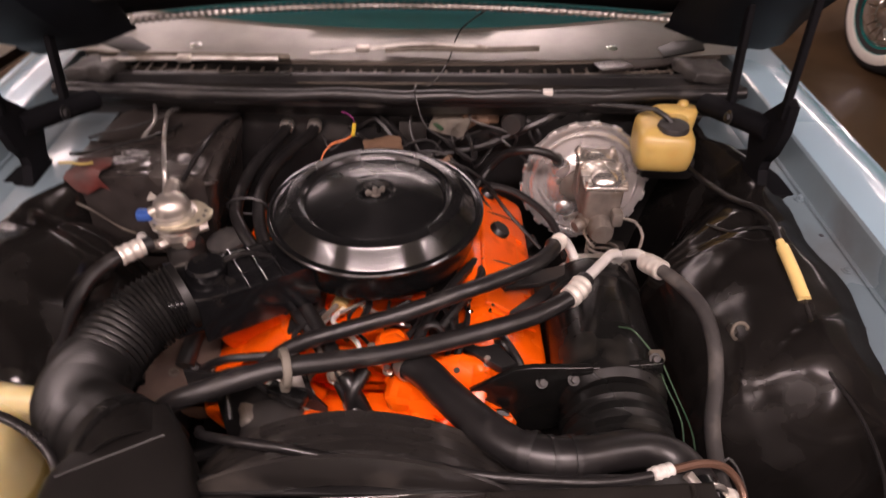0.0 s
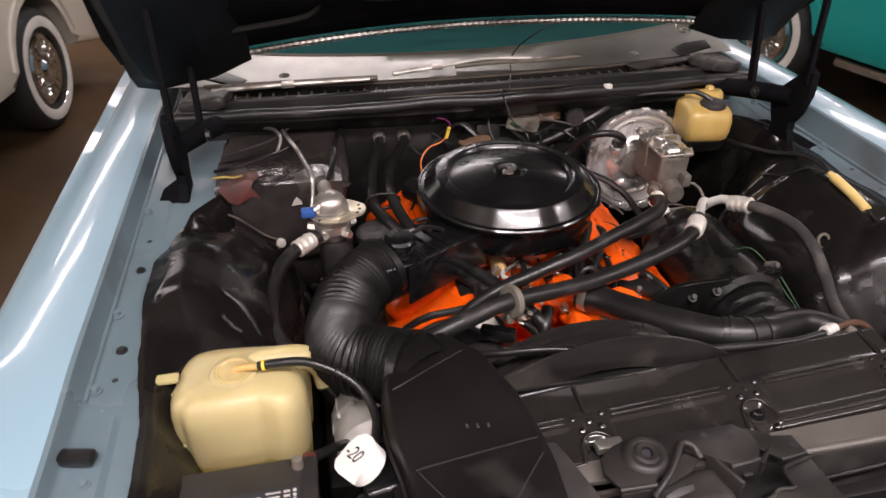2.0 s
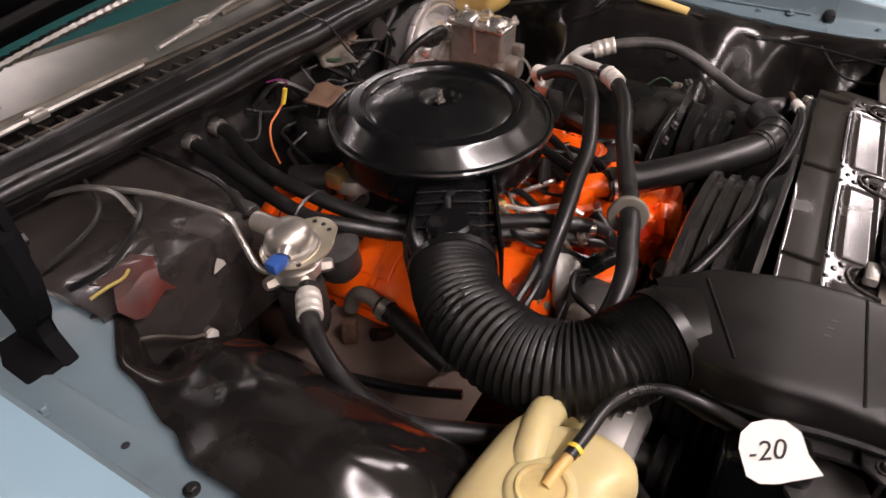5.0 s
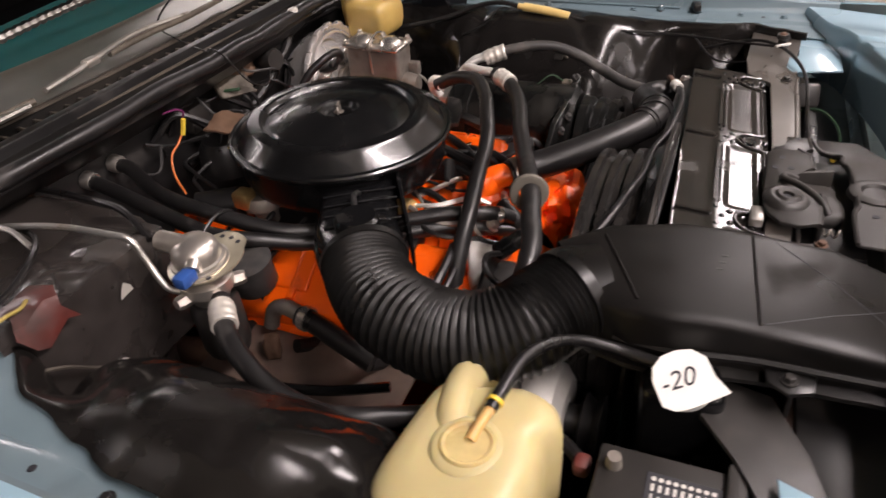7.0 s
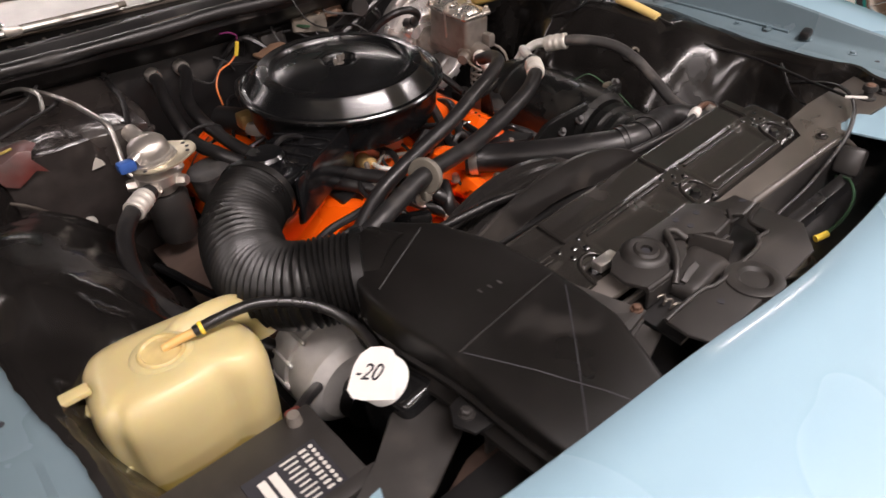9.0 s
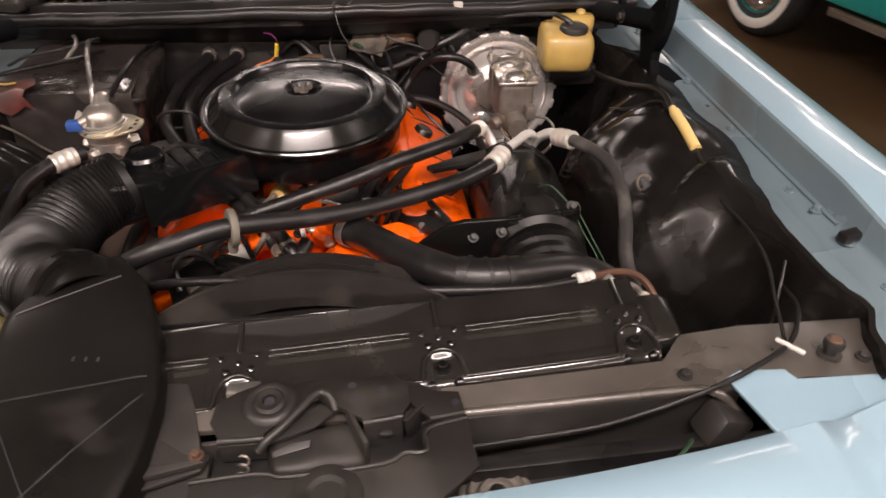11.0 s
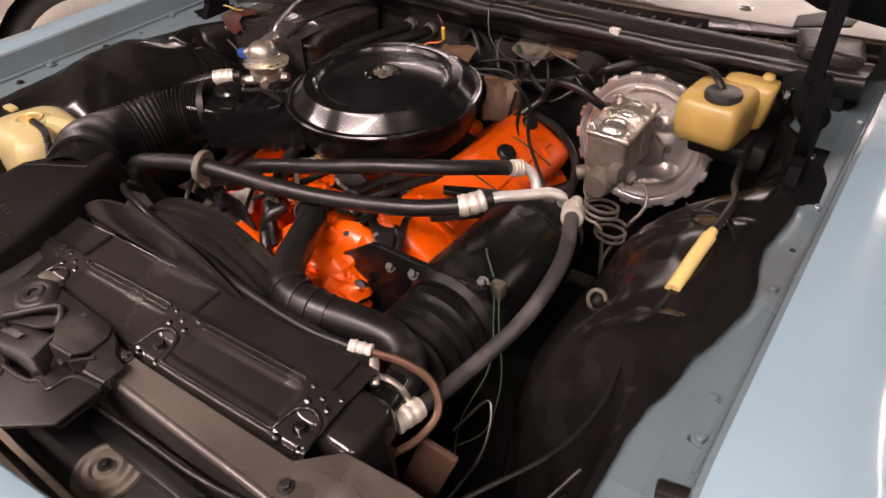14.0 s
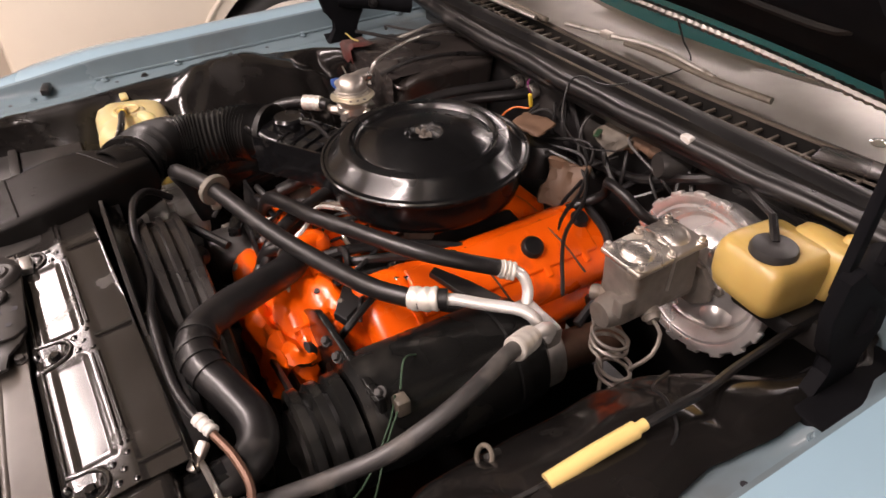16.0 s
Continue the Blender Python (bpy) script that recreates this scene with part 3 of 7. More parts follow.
    for x in (0.458, -0.458):
        part("screw", new_lathe([(0, 0.006), (0.005, 0.005), (0.008, 0.002), (0.013, 0.001), (0.013, -0.004)], axis((x, 1.484 + 0.05 * (x / 0.7) ** 2, 1.060), (0, -0.15, 1)), 14), CHROME, trim)
    part("windscreen", loft(bmesh.new(), [[base(x) + V(0, 0.003, 0.001), base(x) + V(0, 0.16, 0.10), base(x) + V(0, 0.40, 0.245), base(x) + V(-x * 0.15, 0.72 - 0.08 * (x / 0.7) ** 2, 0.40)] for x in xs], 0.005), GLASS, car, "blue-green tinted curved windscreen")
    part("roof", loft(bmesh.new(), [[V(x * 0.82, 2.30 + 0.05 * (x / 0.7) ** 2, 1.47 - 0.05 * (x / 0.7) ** 2), V(x * 0.82, 2.8, 1.52 - 0.06 * (x / 0.7) ** 2), V(x * 0.82, 3.6, 1.48 - 0.06 * (x / 0.7) ** 2), V(x * 0.9, 4.2, 1.05)] for x in xs], 0.005), BLUE, car)
    for pts, blade in (([(-0.20, 1.450, 1.066), (-0.088, 1.462, 1.072), (0.039, 1.475, 1.080), (0.18, 1.466, 1.074)], [(-0.04, 1.468, 1.068), (0.05, 1.469, 1.071), (0.18, 1.464, 1.071), (0.292, 1.474, 1.071)]),
                       ([(-0.62, 1.40, 1.070), (-0.45, 1.40, 1.074), (-0.26, 1.415, 1.068)], [(-0.64, 1.44, 1.066), (-0.45, 1.43, 1.068), (-0.24, 1.43, 1.066)])):
        w = part("wiper", new_tube(pts, 0.0055, 8, 6), ALUMINIUM, car, "bright metal windscreen wiper")
        part("blade", new_tube(blade, 0.0062, 8, 6), WRAP, w)
        part("wiper_joint", new_box(Vector(pts[1]), (0.03, 0.018, 0.014), 0.004), ZINC, w)
    for side in (-1, 1):
        end = part("cowl_end", casting(new_box((side * 0.63, 1.40, 1.052), (0.10, 0.09, 0.03), 0.010, pose(0, 0, 0, 0, side * 8, side * 14), 3), 0.010, 30), BLACK_DUSTY, car, "dusty steel cowl end bracket")
        part("fold", new_prism([(-0.05, -0.02), (0.04, -0.03), (0.055, 0.01), (0.0, 0.03), (-0.045, 0.02)], 0, 0.005, pose(side * 0.60, 1.475, 1.072, 6, side * -10, side * 12), 0.002), BLACK_SATIN, end)
        # Chrome cap added on each side to give the trim corner its highlight.
        part("trim_highlight", new_lathe([(0, 0.012), (0.014, 0.010), (0.022, 0.003), (0.024, -0.006)], axis((side * 0.645, 1.60, 1.092), (side * 0.3, -0.5, 0.8)), 20), CHROME, end, "bright cap added as a highlight at the end of the trim")
    part("cowl_cover", new_box((0.52, 1.46, 1.047), (0.22, 0.05, 0.006), 0.002, pose(0, 0, 0, 0, 0, 16)), HOUSING, car)
    # bonnet
    d, up = V(0, -0.64, 0.768), V(0, 0.768, 0.64)

    def hood_at(x, s, lift):
        q = x / 0.76
        return V(x, 1.345 + 0.02 * q * q, 1.213 - (0.055 if x > 0 else 0.078) * q * q) + d * s + up * lift
    hx = [-0.78 + 0.04 * k for k in range(40)]
    hood = part("hood", loft(bmesh.new(), [[hood_at(x, s, 0.02 + 0.02 * (1 - (x / 0.78) ** 2)) for s in (-0.03, 0.0, 0.2, 0.5, 0.9, 1.25, 1.38)] for x in hx], 0.004), BLUE, car, "light blue bonnet raised on its hinges")
    part("hood_liner", loft(bmesh.new(), [[hood_at(x, s, (0.0 if 0.03 < s < 1.3 else 0.02) - (0.022 if s in (0.16, 0.6) else 0.0)) for s in (-0.02, 0.01, 0.04, 0.16, 0.3, 0.45, 0.6, 0.75, 1.0, 1.25, 1.36)] for x in hx], 0.003), FELT, hood, "black underside of the bonnet")
    for a, b, s0 in ((-0.60, -0.36, 0.10), (-0.30, -0.06, 0.13), (-0.02, 0.17, 0.11), (0.22, 0.52, 0.14)):
        part("liner_rib", new_tube([hood_at(a, s0 + 0.03, -0.010), hood_at(a + 0.03, s0, -0.020), hood_at((a + b) / 2, s0 - 0.008, -0.020), hood_at(b - 0.03, s0, -0.020), hood_at(b, s0 + 0.03, -0.010)], 0.007, 8, 4), COWL, hood)
    for side in (-1, 1):
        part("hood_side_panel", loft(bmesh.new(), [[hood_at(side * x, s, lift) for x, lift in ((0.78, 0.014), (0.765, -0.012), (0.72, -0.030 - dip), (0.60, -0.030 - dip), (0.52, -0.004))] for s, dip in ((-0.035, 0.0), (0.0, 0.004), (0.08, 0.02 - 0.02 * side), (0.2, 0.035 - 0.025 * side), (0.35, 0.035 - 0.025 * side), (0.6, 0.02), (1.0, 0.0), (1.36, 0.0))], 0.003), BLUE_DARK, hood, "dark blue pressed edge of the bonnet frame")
    part("hood_seal", new_tube([hood_at(-0.52 + 1.04 * k / 300, -0.012, -0.004) for k in range(301)], 0.010, 8, 1, lambda i, s: 0.0058 + 0.0018 * (i % 4 in (0, 1))), BRUSHED, hood, "bright ribbed strip along the bonnet's rear edge")
    # bonnet hinges
    for side in (-1, 1):
        x = side * 0.668

        def flat(off):
            return Matrix(((0, 0, 1, x + side * off), (1, 0, 0, 0), (0, 1, 0, 0), (0, 0, 0, 1)))
        h = part("hood_hinge", new_prism([(1.078, 1.128), (1.10, 1.135), (1.15, 1.08), (1.185, 1.055), (1.19, 1.02), (1.165, 0.985), (1.165, 0.962), (1.18, 0.945), (1.10, 0.943), (1.09, 0.957), (1.115, 0.985), (1.115, 1.005), (1.09, 1.03), (1.075, 1.08)], -0.009, 0.009, flat(0), 0.004), FELT, car, "black steel bonnet hinge bracket")
        part("foot", new_box((x + side * 0.022, 1.14 if side < 0 else 1.150, 0.957), (0.055, 0.09 if side < 0 else 0.17, 0.012), 0.005), FELT, h)
        part("link", new_tube([(x, 1.13, 1.058), (x - side * 0.03, 1.21, 1.046), (x - side * 0.06, 1.295, 1.030)], 0.021, 14, 4), FELT, h)
        part("arm", new_prism([(1.086, 1.10), (1.101, 1.10), (1.116, 1.37), (1.101, 1.37)], -0.006, 0.006, flat(-0.008), 0.003), FELT, h)
        part("arm", new_prism([(1.225, 1.04), (1.247, 1.04), (1.285, 1.26), (1.263, 1.26)], -0.006, 0.006, flat(-0.036), 0.003), FELT, h)
        part("pivot", bolt((x - side * 0.048, 1.20, 1.048), (-side, 0, 0), 0.009, 0.008), BLACK_SATIN, h)
    # radiator support
    sup = part("radiator_support", new_prism([(-0.325, 0.333), (0.12, 0.318), (0.40, 0.318), (0.47, 0.315), (0.54, 0.318), (0.662, 0.30), (0.662, 0.40), (0.50, 0.405), (0.42, 0.40), (0.385, 0.358), (0.14, 0.352), (-0.325, 0.361)], 0.922, 0.930, None, 0.002), SUPPORT, car, "dusty black radiator support panel")
    part("support_wing", new_prism([(-0.335, 0.41), (-0.350, 0.335), (-0.42, 0.300), (-0.474, 0.282), (-0.51, 0.330), (-0.444, 0.362), (-0.40, 0.40)], 0.880, 0.886, None, 0.002), BLACK_DUSTY, sup)
    part("support_well", new_prism([(-0.25, 0.335), (-0.272, 0.262), (-0.40, 0.240), (-0.47, 0.255), (-0.435, 0.295), (-0.36, 0.325)], 0.842, 0.848, None, 0.002), DARK_RUST, sup, "brown dusty recess beside the radiator")
    part("support_front", new_box((0.06, 0.316, 0.86), (0.80, 0.006, 0.125), 0.002), BLACK_DUSTY, sup)
    part("support_crest", new_tube([(0.145, 0.318, 0.926), (0.26, 0.3175, 0.926), (0.39, 0.3175, 0.926), (0.43, 0.312, 0.922), (0.455, 0.30, 0.90)], 0.0055, 10, 4), SUPPORT, sup)
    part("grille_core", new_box((0.28, 0.285, 0.845), (0.34, 0.02, 0.07), 0.003), BLACK_SATIN, sup)
    part("side_bracket", new_box((0.435, 0.295, 0.89), (0.05, 0.04, 0.045), 0.008, pose(0, 0, 0, 0, 25, 10)), BLACK_DUSTY, sup)
    part("lower_tie", new_box((0.0, 0.262, 0.845), (1.24, 0.09, 0.02), 0.004), BLACK_SATIN, sup, "dark tie bar")
    part("baffle", new_box((0.0, 0.20, 0.70), (1.3, 0.01, 0.34), 0.002), BLACK_SATIN, sup)
    for x, y in ((0.583, 0.345),):
        part("adjuster", new_lathe([(0, 0.022), (0.004, 0.022), (0.005, 0.020), (0.011, 0.020), (0.012, 0.016), (0.012, 0.012), (0.008, 0.010), (0.008, 0.0), (0.014, -0.001), (0.014, -0.006)], pose(x, y, 0.934), 16), BLACK_DUSTY, sup)
        part("adjuster_tip", new_lathe([(0, 0.0025), (0.006, 0.0022), (0.008, 0.0)], pose(x, y, 0.954), 12), RUST, sup)
    part("bolt", bolt((0.115, 0.345, 0.931), r=0.006), BLACK_DUSTY, sup)
    for x in (0.40, 0.62, -0.2):
        part("bolt", bolt((x, 0.335, 0.931), r=0.006), BLACK_DUSTY, sup)
    part("closing_panel", new_box((0.0, 0.30, 0.45), (1.3, 0.02, 0.5), 0.004), BLACK_SATIN, car)
    part("undertray", new_box((0.0, 0.85, 0.36), (1.0, 1.1, 0.02), 0.004), BLACK_SATIN, car, "dark crossmember and undertray")
    for y in (0.62, 3.55):
        for side in (-1, 1):
            w = part("wheel", new_lathe([(0, -0.1), (0.31, -0.1), (0.345, -0.07), (0.345, 0.07), (0.31, 0.1), (0.2, 0.09), (0, 0.08)], axis((side * 0.80, y, 0.345), (side, 0, 0)), 40), TYRE, car)
    return car


car = make_car()


# ---- latch, radiator and shroud ----
def knobbly(bm, amount=0.008, size=40.0):
    """Pulls a plain block about, as bent and worn steel."""
    bmesh.ops.subdivide_edges(bm, edges=[e for e in bm.edges if e.calc_length() > 0.010], cuts=4, use_grid_fill=True)
    for v in bm.verts:
        v.co += noise.noise_vector(v.co * size) * amount
    return bm


def make_latch():
    t = thing("hood_latch", (0.01, 0.29, 0.93), "dusty grey pressed steel bonnet latch on the radiator support", "latch")
    up = part("upper_plate", new_prism([(-0.105, 0.297), (-0.116, 0.320), (-0.112, 0.343), (-0.094, 0.356), (-0.075, 0.363), (0.073, 0.361), (0.087, 0.346), (0.088, 0.321), (0.077, 0.306), (0.037, 0.302), (0.020, 0.320), (0.010, 0.322), (-0.008, 0.343), (-0.035, 0.325), (-0.061, 0.296)], 0.944, 0.950, None, 0.002), LATCH, t)
    for pts in ([(-0.106, 0.2975, 0.946), (-0.085, 0.2965, 0.946), (-0.061, 0.296, 0.946)], [(0.037, 0.3025, 0.946), (0.056, 0.3035, 0.946), (0.077, 0.306, 0.946)]):
        part("bend", new_tube(pts, 0.0042, 10, 3), LATCH, up)
    part("front_wall", new_box((-0.083, 0.2945, 0.931), (0.045, 0.005, 0.026), 0.002, pose(0, 0, 0, 0, 0, -2)), LATCH, up)
    low = part("lower_plate", new_prism([(-0.13, 0.228), (-0.128, 0.256), (-0.075, 0.257), (-0.054, 0.255), (-0.034, 0.250), (0.053, 0.253), (0.075, 0.263), (0.096, 0.263), (0.101, 0.289), (0.143, 0.300), (0.146, 0.24), (0.10, 0.205), (-0.12, 0.20)], 0.936, 0.942, None, 0.003), LATCH, t)
    part("floor_plate", new_prism([(-0.118, 0.238), (-0.115, 0.325), (0.088, 0.328), (0.125, 0.322), (0.125, 0.246)], 0.908, 0.914, None, 0.002), BLACK_SATIN, t)
    part("latch_body", knobbly(new_box((-0.012, 0.290, 0.921), (0.098, 0.050, 0.024), 0.011, pose(0, 0, 0, 10, 4, 6), 3), 0.005, 30), LATCH, t, "rounded worn latch body")
    part("catch", new_tube([(-0.067, 0.285, 0.940), (-0.058, 0.291, 0.948), (-0.042, 0.303, 0.953), (-0.024, 0.322, 0.956), (-0.008, 0.340, 0.955), (0.004, 0.336, 0.953), (0.010, 0.322, 0.945)], 0.0044, 12, 4), LATCH, t, "curved hook of the latch")
    part("catch_web", new_prism([(-0.060, 0.290), (-0.026, 0.322), (-0.006, 0.336), (0.008, 0.322), (-0.012, 0.306), (-0.035, 0.298)], 0.939, 0.944, None, 0.002), LATCH, t)
    part("lever", new_prism([(-0.02, -0.003), (0.016, -0.005), (0.02, 0.003), (0.0, 0.005), (-0.02, 0.004)], 0, 0.003, pose(-0.034, 0.287, 0.936, 18, -6, 12), 0.001), LATCH, t)
    part("side_post", new_box((0.030, 0.300, 0.931), (0.006, 0.052, 0.036), 0.002, pose(0, 0, 0, 0, 0, 20)), LATCH, t)
    part("pad", new_lathe([(0, 0.004), (0.006, 0.004), (0.007, 0.009), (0.013, 0.010), (0.016, 0.007), (0.020, 0.0085), (0.025, 0.007), (0.028, 0.003), (0.030, 0)], pose(-0.057, 0.335, 0.9495, 6, 0, 0), 32), LATCH, t, "round ringed bolt pad")
    part("pad_hole", new_lathe([(0, 0.0005), (0.0055, 0.0005), (0.0055, 0)], pose(-0.057, 0.335, 0.9545, 6, 0, 0), 14), INK, t)
    face = part("bracket_face", new_box((0.057, 0.3005, 0.929), (0.040, 0.005, 0.036), 0.002, pose(0, 0, 0, -6, 0, 5)), LATCH, t)
    part("bracket_hole", new_lathe([(0, 0.0006), (0.0075, 0.0006), (0.0075, 0)], axis((0.060, 0.2975, 0.930), (-0.08, -1, -0.1)), 14), INK, face)
    part("face_tab", new_box((0.059, 0.2955, 0.934), (0.014, 0.006, 0.006), 0.002), LATCH, face)
    part("side_wall", new_prism([(0, 0.016), (0.030, 0.018), (0.026, -0.026), (0.006, -0.026)], -0.0025, 0.0025, pose(0.078, 0.300, 0.930, 90, 0, 40), 0.001), LATCH, t)
    flag = part("flag", new_prism([(0.074, 0.360), (0.089, 0.320), (0.105, 0.302), (0.142, 0.306), (0.140, 0.334), (0.114, 0.334), (0.10, 0.349)], 0.940, 0.945, None, 0.002), LATCH, t)
    part("bend", new_tube([(0.105, 0.302, 0.942), (0.124, 0.3035, 0.942), (0.142, 0.306, 0.942)], 0.0036, 8, 2), LATCH, flag)
    for x, y, z in ((0.028, 0.350, 0.950), (0.030, 0.330, 0.950), (0.060, 0.341, 0.950), (0.134, 0.318, 0.945), (-0.06, 0.232, 0.942)):
        part("hole", new_lathe([(0, 0.0005), (0.0045, 0.0005), (0.0045, 0)], pose(x, y, z), 12), INK, t)
    part("lip", new_tube([(-0.128, 0.256, 0.9415), (-0.075, 0.257, 0.943), (-0.054, 0.255, 0.943), (-0.034, 0.250, 0.943), (0.053, 0.253, 0.943), (0.075, 0.263, 0.943), (0.096, 0.263, 0.943), (0.101, 0.289, 0.943), (0.143, 0.300, 0.942)], 0.0030, 8, 4), LATCH, low)
    part("spring", new_tube([(-0.083 + 0.005 * math.cos(a), 0.268 + 0.0016 * a, 0.924 + 0.005 * math.sin(a)) for a in [k * 0.8 for k in range(20)]], 0.0015, 5, 1), CAST_IRON, t)
    part("horn_ring", new_lathe([(0.016, 0.0), (0.020, 0.004), (0.027, 0.0045), (0.033, 0.002), (0.035, -0.004)], pose(0.0, 0.226, 0.942), 32), LATCH, t)
    part("primer_tab", new_box((-0.088, 0.368, 0.938), (0.035, 0.016, 0.012), 0.002), ALUMINIUM, t)
    part("side_flange", new_prism([(-0.20, 0.345), (-0.128, 0.287), (-0.205, 0.287)], 0.930, 0.934, None, 0.001), BLACK_DUSTY, t)
    part("side_tab", new_prism([(-0.20, 0.262), (-0.125, 0.283), (-0.118, 0.298), (-0.19, 0.292)], 0.918, 0.923, None, 0.001), BLACK_DUSTY, t)
    part("bolt", bolt((-0.128, 0.291, 0.923), r=0.0045, h=0.006), RUST, t)


make_latch()


def make_radiator():
    t = thing("radiator", (0.04, 0.42, 0.40), "black radiator with a glossy black pressed top plate", "radiator")
    part("core", new_box((0.04, 0.42, 0.67), (0.72, 0.05, 0.46), 0.006), BLACK_SATIN, t)

    def top(x, y, lift=0.0):
        return V(x, y, 0.930 + 0.17 * (y - 0.358) + lift)
    LUGS = (-0.330, -0.098, 0.130, 0.362)

    def skew(x):
        return 0.045 * (x - 0.14)
    rows = []
    for i in range(150):
        x = -0.335 + 0.723 * i / 149
        near = min(abs(x - c) for c in LUGS)
        row = []
        for j in range(46):
            u = 0.356 + 0.126 * (j / 45) ** 1.4
            roll = 0.014 * (1 - math.sqrt(max(0.0, 1 - (max(0.0, 0.370 - u) / 0.0145) ** 2)))
            cup = (1 - step(0.012, 0.019, near)) * (1 - step(0.392, 0.404, u))
            pan = step(0.025, 0.032, near) * step(0.376, 0.381, u) * (1 - step(0.414, 0.419, u))
            back = step(0.432, 0.440, u)
            row.append(top(x, u + skew(x), -roll - 0.006 * cup - 0.0022 * pan - 0.003 * back - 0.07 * max(0.0, u - 0.437) - 0.0012 * math.sin((x + 0.33) * 13.6) ** 2))
        y0, y1 = 0.355 + skew(x), 0.4835 + skew(x)
        rows.append([V(x, y0, 0.898), V(x, y0, 0.911)] + row + [V(x, y1, 0.944), V(x, y1, 0.90)])
    plate = part("top_plate", loft(bmesh.new(), rows, 0.002), PLATE, t, "glossy black pressed top plate", 75)

    def on_plate(x, u, lift=0.0):
        return top(x, u + skew(x), lift)
    for a, b in zip(LUGS[:-1], LUGS[1:]):
        # twin rear bead, and the front bead that curls round the bolt cups
        for u in (0.4245, 0.4315):
            part("bead", new_tube([on_plate(a + 0.034 + (b - a - 0.068) * k / 8, u, 0.0002) for k in range(9)], 0.0021, 10, 2), PLATE, plate)
        part("bead", new_tube([on_plate(a + 0.026, 0.366, -0.0010)] + [on_plate(a + 0.034 + (b - a - 0.068) * k / 8, 0.3655, -0.0010) for k in range(9)] + [on_plate(b - 0.026, 0.366, -0.0010)], 0.0026, 10, 2), PLATE, plate)
    for c in LUGS[1:]:
        loop = [(-0.026, 0.365), (-0.0235, 0.374), (-0.0215, 0.386), (-0.0165, 0.397), (-0.006, 0.4035), (0.006, 0.4035), (0.0165, 0.397), (0.0215, 0.386), (0.0235, 0.374), (0.026, 0.365)]
        part("bead", new_tube([on_plate(c + dx, u, 0.0) for dx, u in loop], 0.0030, 10, 4), PLATE, plate, "curled bead round a bolt cup")
        part("bolt", bolt(on_plate(c, 0.384, -0.007), r=0.0065, h=0.007), LUG, plate)
        for dx, u, r in ((-0.013, 0.410, 0.006), (0.014, 0.411, 0.006), (-0.020, 0.4275, 0.0045), (0.020, 0.4285, 0.0045), (0.0, 0.420, 0.005), (-0.016, 0.362, 0.0065), (0.017, 0.362, 0.0065)):
            part("pressed_lump", new_lathe([(0, r * 0.5), (r * 0.35, r * 0.45), (r * 0.7, r * 0.25), (r, -0.003)], Matrix.Translation(on_plate(c + dx, u, 0.0 if u > 0.37 else -0.004)) @ pose(0, 0, 0, 9, 0, 0), 14), LUG, plate)
        part("cross_rib", new_tube([on_plate(c, 0.434, -0.001), on_plate(c, 0.455, -0.003), on_plate(c, 0.480, -0.004)], 0.0030, 8, 2), PLATE, plate)
    part("end_tank", new_box((0.401, 0.436, 0.905), (0.062, 0.082, 0.062), 0.016, pose(0, 0, 0, 8, 0, 0), 4), PLATE, t, "rounded glossy black end tank")
    part("side_tank", new_lathe([(0, 0.0), (0.035, 0.0), (0.04, 0.01), (0.04, 0.45), (0.03, 0.47), (0, 0.47)], pose(0.405, 0.43, 0.43), 24), BLACK_GLOSS, t)
    part("hose_neck", new_tube([(0.395, 0.44, 0.895), (0.395, 0.48, 0.897), (0.39, 0.52, 0.897)], 0.024, 16, 4), BLACK_GLOSS, t)
    part("rear_ledge", new_box((0.02, 0.50, 0.93), (0.70, 0.03, 0.006), 0.002, pose(0, 0, 0, -8, 0, 0)), BLACK_SATIN, t)
    # tank fittings
    part("hose_clamp", new_tube([(0.39 + 0.0285 * math.cos(a), 0.502 + 0.004 * math.cos(a), 0.897 + 0.0285 * math.sin(a)) for a in [k * math.pi / 8 for k in range(17)]], 0.004, 6, 2), ZINC, t, "bright steel hose clamp")
    part("clamp_screw", new_box((0.375, 0.50, 0.928), (0.034, 0.012, 0.012), 0.003, pose(0, 0, 0, 0, 25, -50)), ZINC, t)
    return t


make_radiator()


